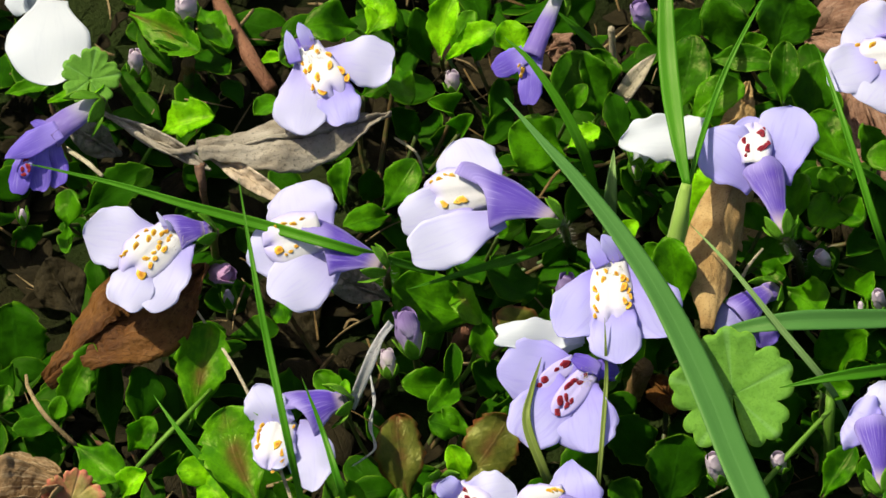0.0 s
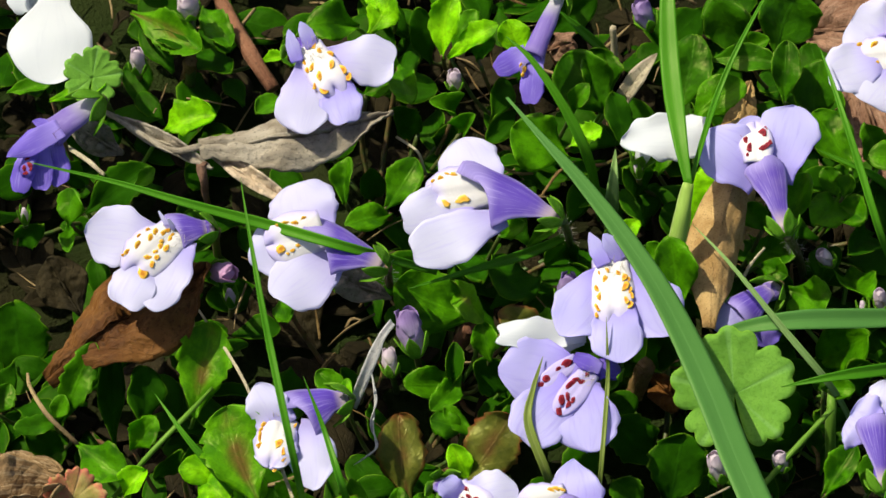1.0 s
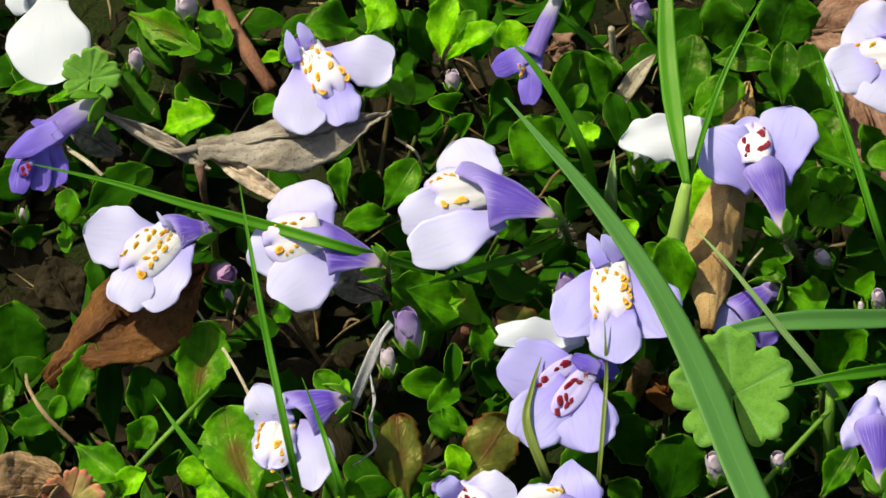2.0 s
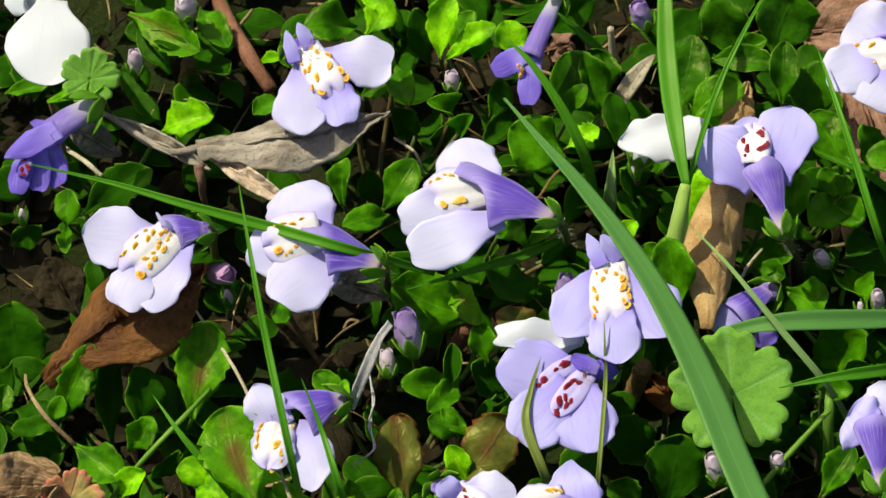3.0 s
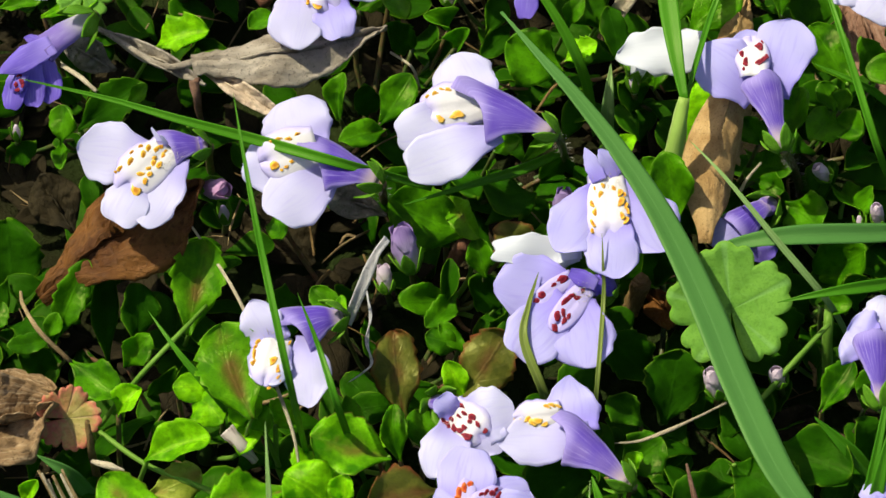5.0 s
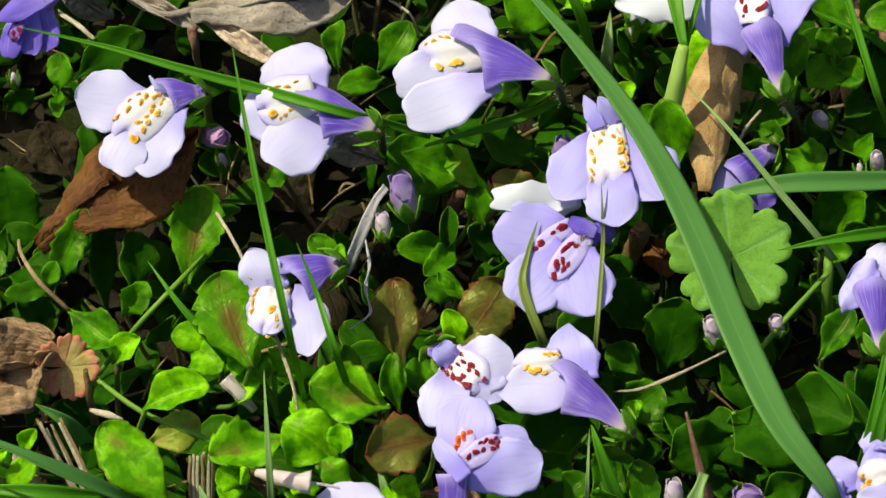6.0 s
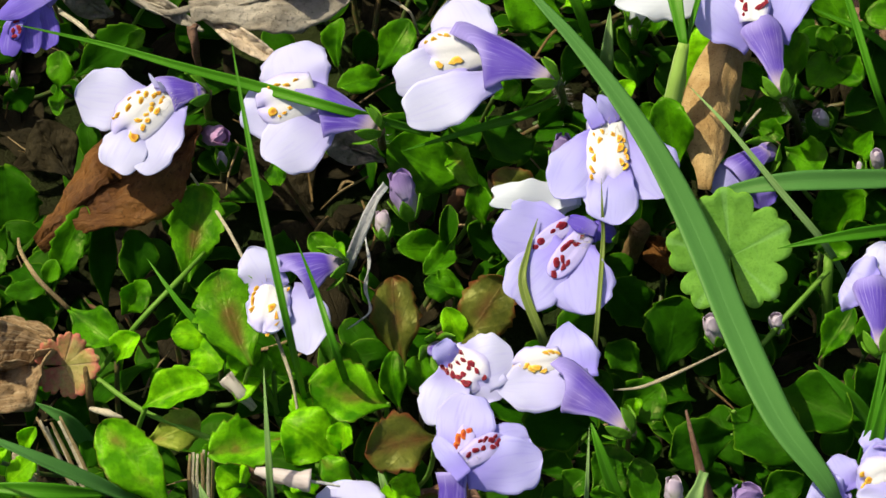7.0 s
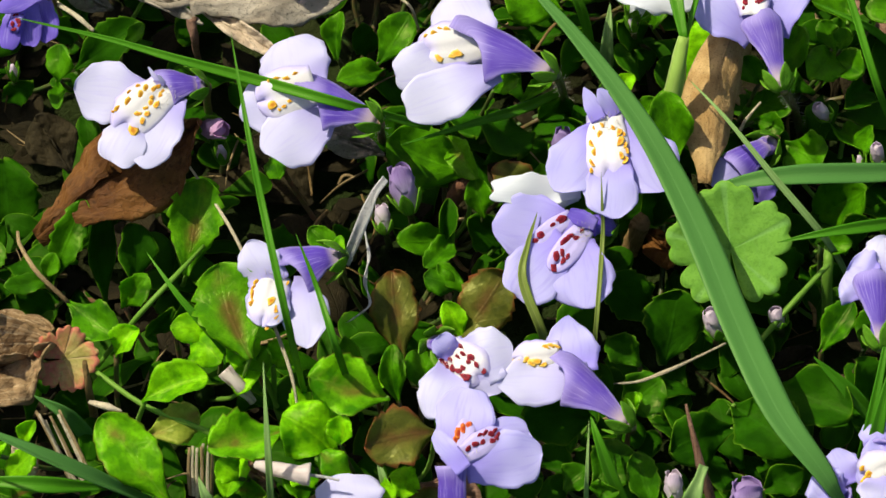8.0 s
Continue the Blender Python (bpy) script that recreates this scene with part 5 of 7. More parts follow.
f = mazus_flower('white mazus petals low among leaves', (-10.4, -58.1), (-9.7, -63.9, 16.0), (-9.8, -63.8, 19.0), 1.43, 2.14, tube=PALE)
petal(f, (-9.8, -65.6, 20.0), (-10.1, -59.8, 20.5), 7.4, 2, material=PALE, belly=0.60, foot=0.80, point=0.42, seed=11)
f = mazus_flower('pale lilac mazus flower behind grass', (46.8, -57.5), (45.4, -63.6, 18.0), (44.5, -63.1, 21.0), 1.43, 2.14)
petal(f, (44.7, -63.7, 21.6), (42.1, -60.9, 22.0), 4.8, 31, material=LILAC, belly=0.55, foot=0.60, seed=57)
petal(f, (45.8, -62.0, 21.6), (44.1, -58.0, 22.0), 4.7, 12, material=LILAC, belly=0.55, foot=0.60, seed=45)
f = mazus_flower('pale lilac mazus flower with orange spots behind grass', (55.3, -50.3), (52.6, -56.5, 20.0), (49.8, -59.7, 24.0), 1.43, 2.50)
petal(f, (50.2, -58.6, 24.0), (49.0, -55.1, 24.6), 5.0, 9, material=LILAC, belly=0.50, foot=0.80, seed=16)
petal(f, (50.3, -61.0, 24.0), (47.0, -59.7, 23.4), 6.4, 29, material=LILAC, belly=0.50, foot=0.60, seed=10)
petal(f, (50.3, -62.1, 24.0), (49.3, -65.6, 22.6), 6.4, 8, material=PALE, belly=0.50, foot=0.60, seed=0)
palate(f, (50.6, -60.6, 24.4), (47.1, -62.0, 23.9), 4.4, 28, 'o', seed=98, marks=((3.2, 0.8, 0.39), (2.9, -0.0, 0.46), (3.4, -0.5, 0.53), (2.7, -1.2, 0.46), (4.0, -0.6, 0.33),))
bud('small pale lilac bud', (28.5, -56.8), (26.8, -61.9, 16.0), (26.4, -59.3, 19.0), 1.07, material=BUD_PALE)
bud('small lilac bud opening', (36.5, -57.5), (35.1, -62.7, 16.0), (34.5, -60.5, 19.0), 1.93, material=BUD)
straw(((-21.4, -48.3, 15.0), (-22.8, -47.4, 17.0), (-24.6, -45.7, 18.0)), (0.45, 0.80, 0.95), FADED_STRIPED, 'faded corolla with dark stripes', name='fallen_corolla', category='petal', open_end=True)
grass_blade(((-31.1, -59.5, 9.3), (-36.5, -62.1, 22.0), (-42.9, -61.5, 28.0), (-48.3, -59.7, 30.0), (-56.0, -56.2, 30.0)), 2.7, -25, GRASS_BLUE, 'broad blue-green grass blade low at the edge', n=24, foot=0.50)
grass_blade(((-38.1, -59.0, 15.0), (-43.9, -60.0, 18.0), (-49.7, -59.6, 18.0), (-57.7, -58.5, 16.0)), 2.0, 30, GRASS, 'pale green grass blade lying flat', n=20, foot=0.40)
grass_blade(((-39.6, -50.3, 5.7), (-42.8, -49.5, 14.0), (-46.6, -47.9, 16.0)), 2.0, 36, GRASS_BLUE, 'blue-green grass blade in shade', n=16)
grass_blade(((-19.3, -60.3, 2.0), (-18.8, -62.0, 22.0), (-19.0, -57.4, 30.0), (-19.4, -51.5, 32.0)), 1.0, 30, GRASS_PALE, 'thin grass blade before leaves', n=22)
grass_blade(((22.1, -62.8, 14.0), (19.6, -60.5, 20.0), (17.9, -57.5, 24.0), (17.0, -54.8, 25.0)), 1.6, 17, GRASS, 'green grass blade over leaves', n=20)
grass_blade(((27.1, -66.1, 20.0), (28.1, -64.8, 25.0), (29.4, -61.5, 26.0)), 2.4, -14, GRASS_PALE, 'blunt pale grass tip close to the camera', n=14, tip=0.50)
grass_blade(((47.1, -59.4, 9.3), (47.9, -57.4, 22.0), (49.6, -50.4, 28.0), (51.8, -39.8, 31.0)), 1.3, -7, GRASS, 'upright green grass blade', n=24)
grass_blade(((48.4, -60.9, 9.3), (49.0, -56.9, 24.0), (51.4, -47.8, 30.0)), 1.9, -7, GRASS, 'upright green grass blade beside flower', n=24)
grass_blade(((17.0, -61.2, 2.0), (16.6, -61.2, 20.0), (16.9, -54.7, 24.0)), 0.6, 1, GRASS_PALE, 'thin pale grass stem', n=16)
grass_blade(((50.3, -49.7, 13.0), (47.0, -47.9, 17.0), (43.0, -45.2, 20.0)), 2.0, 27, GRASS, 'short broad grass blade', n=16)
grass_blade(((-4.9, -61.3, 14.0), (-6.2, -59.6, 18.0), (-7.1, -56.5, 19.0)), 1.1, 12, GRASS_PALE, 'short pale grass blade', n=12)
grass_blade(((-24.8, -62.5, 16.0), (-26.2, -62.0, 19.0), (-27.1, -60.0, 20.0)), 1.4, 23, GRASS_PALE, 'short pale grass blade', n=12)
straw(((-14.6, -61.1, 23.0), (-12.7, -61.4, 23.0), (-11.1, -61.8, 23.0)), (0.18, 0.18, 0.14), STRAW_WHITE, 'thin white style of a faded flower')
straw(((-39.8, -45.1, 17.0), (-33.5, -49.8, 17.0), (-24.3, -53.7, 16.0), (-16.6, -59.2, 14.0)), (0.29, 0.32, 0.36, 0.32), STALK_GREEN, 'green runner stem on the ground', name='runner_stem', category='stem')
straw(((32.7, -44.9, 23.0), (29.4, -47.1, 24.0), (25.5, -48.8, 23.5), (22.7, -49.2, 22.0), (19.9, -49.0, 21.0)), (0.14, 0.14, 0.25, 0.18, 0.07), STRAW, 'dry bristle grass head')
straw(((31.3, -60.6, 13.0), (29.5, -57.7, 19.0), (27.9, -52.5, 23.0)), (0.62, 0.52, 0.14), DEAD_RUST, 'brown dry grass shoot')
straw(((-32.5, -43.4, 5.7), (-29.1, -48.4, 14.0)), (0.14, 0.11), STRAW_BROWN, 'fine dry brown fibre')
straw(((-40.5, -46.3, 5.7), (-40.3, -47.2, 16.0), (-40.5, -45.5, 20.0)), (0.54, 0.46, 0.29), STRAW_BROWN, 'grey brown dry stalk')
stubble((-40.5, -57.7, 13.0), (-44.1, -51.3, 17.5), 8, 5)
stubble((-27.0, -59.5, 13.0), (-26.9, -55.1, 17.5), 7, 6)
straw(((-39.5, -51.6, 22.0), (-37.5, -52.6, 23.0), (-35.7, -53.2, 23.0)), (0.25, 0.46, 0.14), STRAW, 'pale dry plant flake')
straw(((-20.6, -59.4, 22.0), (-18.5, -60.1, 22.5), (-16.2, -60.9, 23.0), (-14.4, -61.1, 23.0)), (0.45, 0.85, 0.92, 1.40), FADED, 'fallen pale faded corolla', name='fallen_corolla', category='petal', open_end=True)
dead_leaf((-55.7, -46.0, 17.0), (-44.0, -43.1, 19.5), 10.6, -14, DEAD_CRUMPLED, 'crumpled light brown dead leaf', belly=0.45, foot=0.90, point=0.85, rough=1.10, ridge=1.30, ripple=2.00, fold=0.30, frill=0.06, cup=-1.50, seed=18)
dead_leaf((-54.6, -34.3, 9.3), (-44.9, -38.9, 14.0), 3.8, -13, DEAD_CRUMPLED, 'folded edge of a dead leaf', belly=0.50, foot=0.60, rough=0.80, seed=46)
pennywort((-43.2, -44.2, 18.0), 3.9, (0.14, -0.53, 0.84), (-1.00, -0.07, 0.00), (-46.5, -39.5), 'pinkish serrated dying pennywort leaf', lobes=5, scallop=4, seed=3, material=FAN_PINK, dish=0.40)
dead_leaf((-49.1, -55.8, 13.0), (-46.5, -54.5, 14.0), 4.3, -27, DEAD_CREAM, 'yellowing leaf fragment on soil', belly=0.50, seed=2)
dead_leaf((-26.3, -50.4, 5.7), (-19.2, -58.4, 14.0), 2.9, -36, DEAD_RUST, 'rust dry leaf strip', belly=0.50, seed=2)
dead_leaf((35.4, -42.5, 1.0), (44.7, -37.3, 5.7), 5.0, -26, LITTER_SHADED, 'brown dead leaf on soil', belly=0.50, seed=32)
dead_leaf((-2.4, -54.8, 5.7), (4.8, -57.7, 5.7), 6.4, -28, DEAD_RUST, 'rust brown leaf litter', belly=0.50, seed=71)

# mazus plants, leaf by leaf
p = mazus_plant(-53.2, 25.5, 'low mazus plant with glossy toothed green leaves')
leaf(p, (-54.6, 28.1, 9.3), (-51.1, 13.9, 14.0), 5.9, 6, LEAF_SHADED, arch=0.33, cup=0.14, seed=492, sway=-0.06, fold=0.12, teeth=6, bite=0.12)
leaf(p, (-54.7, 14.4, 14.0), (-49.2, 14.2, 16.0), 2.7, -8, LEAF, arch=-0.17, cup=0.75, seed=865, sway=-0.08, fold=0.25, teeth=7, bite=0.12)
p = mazus_plant(-33.4, 28.1, 'low mazus plant with brown ribbed green leaves')
leaf(p, (-39.8, 27.0, 13.0), (-30.4, 19.3, 16.0), 5.6, -46, LEAF_BLOTCH, teeth=7, arch=0.07, cup=0.85, seed=473, sway=-0.27, fold=0.18, bite=0.12)
leaf(p, (-31.6, 28.3, 13.0), (-26.9, 20.5, 15.0), 4.1, -5, LEAF, arch=-0.08, cup=0.75, seed=816, sway=-0.17, fold=0.16, teeth=7, bite=0.12)
leaf(p, (-33.4, 25.8, 5.7), (-26.9, 18.0, 13.0), 4.3, -12, LEAF_SHADED, arch=-0.10, cup=0.18, seed=625, sway=-0.24, fold=0.10, teeth=6, bite=0.12)
leaf(p, (-38.2, 24.0, 13.0), (-31.1, 19.7, 15.0), 3.1, -7, LEAF_SHADED, arch=0.40, cup=0.14, seed=324, sway=-0.23, fold=0.35, teeth=5, bite=0.12)
leaf(p, (-23.4, 19.3, 13.0), (-19.8, 19.0, 15.0), 1.9, -23, LEAF_BRIGHT, arch=0.14, cup=0.38, seed=737, sway=-0.26, fold=0.42, teeth=7, bite=0.12)
p = mazus_plant(-42.0, 5.9, 'low mazus plant with glossy toothed green leaves')
leaf(p, (-48.4, 8.6, 21.0), (-41.3, 9.3, 24.0), 3.4, -16, LEAF_BRIGHT, arch=0.20, cup=0.51, seed=9, sway=-0.05, fold=0.31)
leaf(p, (-35.7, 9.4, 12.0), (-28.4, 9.6, 16.5), 6.0, -20, LEAF_BRIGHT, teeth=4, bite=0.30, point=0.35, belly=0.70, arch=0.88, cup=0.59, seed=820, sway=-0.01, fold=0.36)
leaf(p, (-45.9, -5.2, 14.0), (-45.7, -1.4, 17.0), 3.9, 22, LEAF, arch=0.42, cup=-0.11, seed=918, sway=0.20, fold=0.09)
leaf(p, (-46.1, -4.6, 14.0), (-45.6, -9.8, 16.0), 2.4, -10, LEAF, arch=-0.14, cup=0.29, seed=144, sway=-0.04, fold=0.42)
leaf(p, (-44.5, -0.4, 9.3), (-36.3, 2.7, 15.0), 5.6, -6, LEAF_SHADED, arch=0.30, cup=0.38, seed=747, sway=-0.27, fold=0.15, teeth=7, bite=0.12)
leaf(p, (-38.2, 0.8, 14.0), (-35.7, 2.1, 16.0), 2.4, -33, LEAF, arch=-0.04, cup=0.23, seed=544, sway=0.22, fold=0.28, teeth=7, bite=0.12)
leaf(p, (-53.8, -2.4, 5.7), (-49.5, -4.2, 13.0), 3.8, -38, LEAF_SHADED, arch=-0.00, cup=0.39, seed=527, sway=0.34, fold=0.37, teeth=6, bite=0.12)
leaf(p, (-45.1, 5.8, 5.7), (-48.6, 3.9, 13.0), 3.8, 44, LEAF_SHADED, arch=0.67, cup=0.20, seed=601, sway=0.19, fold=0.33, teeth=6, bite=0.12)
p = mazus_plant(-46.3, -22.4, 'low mazus plant with glossy toothed green leaves')
leaf(p, (-45.8, -32.6, 14.0), (-41.4, -24.4, 20.0), 4.7, -34, LEAF, teeth=6, bite=0.20, arch=0.42, cup=0.64, seed=855, sway=-0.02, fold=0.33)
leaf(p, (-45.1, -31.1, 14.0), (-50.8, -33.9, 16.0), 2.9, 8, LEAF_MID, arch=0.17, cup=-0.05, seed=872, sway=-0.45, fold=0.25, teeth=6, bite=0.12)
leaf(p, (-46.3, -32.4, 15.0), (-44.9, -29.9, 17.0), 2.6, -27, LEAF, arch=0.10, cup=0.10, seed=512, sway=0.07, fold=0.35)
leaf(p, (-39.8, -31.2, 5.7), (-40.0, -21.7, 14.0), 3.9, -7, LEAF_SHADED, arch=0.53, cup=-0.20, seed=209, sway=-0.46, fold=0.38)
leaf(p, (-53.3, -31.2, 14.0), (-51.6, -27.9, 16.0), 3.4, -25, LEAF_MID, arch=0.85, cup=0.90, seed=887, sway=-0.23, fold=0.36, teeth=6, bite=0.12)
leaf(p, (-52.1, -21.1, 2.0), (-52.8, -12.9, 9.3), 8.9, 26, LEAF_SHADED, arch=0.40, cup=0.12, seed=302, sway=0.07, fold=0.18, teeth=6, bite=0.12)
leaf(p, (-45.5, -33.4, 9.3), (-49.8, -33.5, 14.0), 3.9, 64, LEAF_SHADED, teeth=5, arch=0.70, cup=0.29, seed=832, sway=0.06, fold=0.25, bite=0.12)
p = mazus_plant(-32.3, -22.4, 'low mazus plant with brown ribbed green leaves')
leaf(p, (-36.1, -33.1, 14.0), (-35.7, -26.5, 18.0), 5.2, -27, LEAF_SHADED, arch=0.10, cup=0.18, seed=960, sway=0.35, fold=0.18)
leaf(p, (-29.6, -31.9, 15.0), (-27.6, -21.7, 20.0), 7.6, -17, LEAF_BLOTCH, teeth=7, bite=0.15, arch=0.02, cup=0.21, seed=874, sway=-0.04, fold=0.31)
p = mazus_plant(-12.1, -20.9, 'low mazus plant with glossy toothed green leaves')
leaf(p, (-11.5, -31.4, 17.0), (-15.0, -28.2, 20.0), 3.5, 10, LEAF, arch=0.76, cup=0.49, seed=439, sway=-0.05, fold=0.13)
leaf(p, (-9.8, -25.8, 9.3), (-12.4, -24.8, 14.0), 2.9, 50, LEAF_SHADED, arch=0.13, cup=0.05, seed=20, sway=-0.14, fold=0.41, teeth=7, bite=0.12)
leaf(p, (-19.8, -14.7, 14.0), (-18.8, -20.0, 17.0), 3.3, -18, LEAF, arch=-0.14, cup=-0.27, seed=467, sway=-0.02, fold=0.40)
p = mazus_plant(1.1, -20.9, 'low mazus plant with bronze edged green leaves')
leaf(p, (0.5, -28.1, 15.0), (1.2, -23.3, 18.0), 2.6, 1, LEAF_SHADED, arch=0.56, cup=1.03, seed=664, sway=-0.01, fold=0.39)
leaf(p, (5.5, -23.8, 14.0), (4.5, -19.9, 17.0), 3.6, 6, LEAF, arch=0.55, cup=0.71, seed=920, sway=-0.14, fold=0.36)
leaf(p, (7.2, -25.4, 9.3), (3.7, -23.8, 14.0), 5.4, 23, LEAF_SHADED, arch=-0.20, cup=0.79, seed=596, sway=-0.18, fold=0.34, teeth=6, bite=0.12)
leaf(p, (5.2, -26.9, 5.7), (10.5, -26.9, 13.0), 4.5, -62, LEAF_SHADED, arch=0.33, cup=0.47, seed=509, sway=0.60, fold=0.25, teeth=7, bite=0.12)
leaf(p, (4.2, -17.6, 14.0), (-5.8, -15.0, 18.0), 8.1, 40, LEAF, teeth=6, bite=0.08, arch=0.61, cup=0.25, seed=99, sway=-0.72, fold=0.12)
leaf(p, (1.1, -13.2, 15.0), (4.6, -20.6, 18.0), 3.9, -41, LEAF_BLOTCH, teeth=5, arch=0.78, cup=0.37, seed=778, sway=-0.19, fold=0.21, bite=0.12)
leaf(p, (12.3, -20.5, 15.0), (6.3, -19.5, 18.0), 4.5, 10, LEAF_RED, arch=0.76, cup=0.92, seed=480, sway=-0.33, fold=0.14)
leaf(p, (10.7, -16.9, 13.0), (14.0, -18.8, 15.0), 2.9, -19, LEAF, arch=0.16, cup=0.34, seed=245, sway=0.14, fold=0.11, teeth=5, bite=0.12)
p = mazus_plant(-4.4, -32.5, 'low mazus plant with bronze edged green leaves')
leaf(p, (-11.7, -32.7, 19.0), (-11.4, -29.8, 21.0), 1.8, -15, LEAF_BRIGHT, arch=0.58, cup=0.24, seed=875, sway=0.21, fold=0.27)
leaf(p, (-4.1, -41.9, 13.0), (-5.3, -32.3, 17.0), 6.9, -8, LEAF_RED, teeth=6, arch=0.82, cup=-0.10, seed=24, sway=-0.56, fold=0.28, bite=0.12)
leaf(p, (2.1, -40.3, 15.0), (7.7, -34.0, 20.0), 7.4, -11, LEAF_RED, teeth=6, arch=0.07, cup=-0.24, seed=139, sway=0.45, fold=0.05, bite=0.12)
leaf(p, (2.7, -33.4, 15.0), (-1.7, -33.1, 17.0), 3.8, 19, LEAF, teeth=4, arch=0.32, cup=-0.25, seed=501, sway=-0.16, fold=0.11, bite=0.12)
leaf(p, (2.9, -40.3, 15.0), (0.8, -36.9, 18.0), 3.3, -5, LEAF_BRIGHT, arch=0.12, cup=0.55, seed=486, sway=0.01, fold=0.37)
leaf(p, (3.4, -34.4, 15.0), (-0.1, -31.4, 17.0), 2.5, -2, LEAF, arch=-0.06, cup=0.10, seed=725, sway=-0.11, fold=0.16)
leaf(p, (2.1, -26.1, 14.0), (-4.8, -28.4, 17.0), 4.4, 31, LEAF, arch=0.20, cup=0.74, seed=604, sway=-0.41, fold=0.05)
leaf(p, (1.8, -25.7, 15.0), (-1.6, -32.0, 17.0), 3.6, 27, LEAF, arch=-0.08, cup=0.66, seed=195, sway=-0.51, fold=0.34, teeth=7, bite=0.12)
p = mazus_plant(-8.9, 5.9, 'low mazus plant with glossy toothed green leaves')
leaf(p, (-20.1, 13.8, 13.0), (-23.5, 10.7, 15.0), 3.4, 6, LEAF, arch=0.61, cup=0.18, seed=256, sway=-0.03, fold=0.21)
leaf(p, (-12.2, -2.0, 14.0), (-11.7, 3.1, 17.0), 3.4, 19, LEAF, arch=0.27, cup=0.81, seed=767, sway=-0.32, fold=0.41)
leaf(p, (-6.5, -3.8, 15.0), (-12.0, -7.3, 18.0), 4.0, 17, LEAF, arch=0.70, cup=-0.10, seed=639, sway=-0.13, fold=0.36)
leaf(p, (-7.3, -3.2, 15.0), (-3.4, 1.6, 19.0), 4.9, -9, LEAF, arch=0.17, cup=0.56, seed=357, sway=0.31, fold=0.19)
leaf(p, (-8.8, 3.4, 5.7), (-9.4, 3.9, 13.0), 3.6, 0, LEAF_SHADED, arch=0.68, cup=0.31, seed=872, sway=-0.14, fold=0.06, teeth=5, bite=0.12)
leaf(p, (-5.8, 17.7, 15.0), (-4.3, 10.8, 17.0), 3.9, -8, LEAF, arch=0.57, cup=0.82, seed=990, sway=0.08, fold=0.14)
leaf(p, (-10.2, 14.0, 14.0), (-6.5, 14.6, 16.0), 3.1, -32, LEAF, arch=0.07, cup=0.69, seed=815, sway=-0.13, fold=0.19)
leaf(p, (1.4, 9.6, 16.0), (-1.9, 10.0, 19.0), 3.2, 14, LEAF, cup=2.20, fold=0.30, arch=0.65, seed=787, sway=0.04)
leaf(p, (1.9, 6.5, 17.0), (3.7, 7.5, 20.0), 3.0, -29, LEAF, cup=2.40, fold=0.30, arch=0.29, seed=671, sway=0.14)
leaf(p, (-3.2, 13.4, 5.7), (-6.6, 12.1, 13.0), 4.4, 73, LEAF_SHADED, arch=0.09, cup=0.84, seed=391, sway=0.07, fold=0.17, teeth=6, bite=0.12)
leaf(p, (-1.0, 9.4, 9.3), (1.1, 9.9, 14.0), 3.7, -64, LEAF_SHADED, arch=0.09, cup=0.65, seed=292, sway=-0.34, fold=0.25)
p = mazus_plant(3.3, -6.5, 'low mazus plant with glossy toothed green leaves')
leaf(p, (6.0, -6.5, 9.3), (9.4, -16.6, 16.0), 7.1, 1, LEAF_SHADED, arch=0.48, cup=0.30, seed=476, sway=-0.07, fold=0.12)
leaf(p, (0.4, -4.0, 5.7), (4.5, -12.2, 13.0), 4.5, -14, LEAF_SHADED, arch=0.63, cup=0.64, seed=33, sway=-0.03, fold=0.06, teeth=6, bite=0.12)
leaf(p, (10.0, -8.6, 15.0), (13.8, -6.6, 17.0), 2.2, -16, LEAF, arch=0.43, cup=0.62, seed=632, sway=-0.07, fold=0.41)
leaf(p, (6.6, -6.4, 14.0), (9.7, -6.2, 17.0), 2.9, -29, LEAF, arch=0.00, cup=0.21, seed=68, sway=0.14, fold=0.32, teeth=5, bite=0.12)
leaf(p, (12.4, -5.6, 5.7), (15.6, -7.2, 14.0), 4.4, -59, LEAF_SHADED, arch=-0.01, cup=-0.01, seed=44, sway=0.19, fold=0.21, teeth=6, bite=0.12)
leaf(p, (15.9, -3.2, 5.7), (17.6, -11.2, 14.0), 4.7, -46, LEAF_SHADED, arch=-0.13, cup=0.79, seed=420, sway=-0.54, fold=0.06, teeth=6, bite=0.12)
p = mazus_plant(12.8, 15.2, 'low mazus plant with glossy toothed green leaves')
leaf(p, (0.4, 18.8, 15.0), (6.6, 21.3, 19.0), 3.8, -14, LEAF_BRIGHT, teeth=5, arch=0.46, cup=0.90, seed=219, sway=0.14, fold=0.21, bite=0.12)
leaf(p, (4.0, 19.1, 14.0), (6.1, 20.5, 17.0), 3.2, -19, LEAF, arch=0.78, cup=1.10, seed=567, sway=-0.21, fold=0.17)
leaf(p, (9.6, 17.5, 17.0), (7.6, 21.2, 20.0), 4.4, 9, LEAF_BRIGHT, arch=-0.17, cup=-0.23, seed=133, sway=0.23, fold=0.21)
leaf(p, (20.2, 11.7, 13.0), (15.2, 17.7, 18.0), 8.1, 29, LEAF_MID, cup=1.60, arch=0.84, seed=236, sway=0.04, fold=0.10)
leaf(p, (20.9, 13.6, 14.0), (18.2, 18.3, 18.0), 6.1, 6, LEAF_MID, cup=1.40, arch=-0.19, seed=846, sway=-0.32, fold=0.41)
leaf(p, (15.1, 4.5, 14.0), (8.4, 6.9, 18.0), 8.2, 34, LEAF, arch=0.38, cup=-0.06, seed=726, sway=-0.41, fold=0.33)
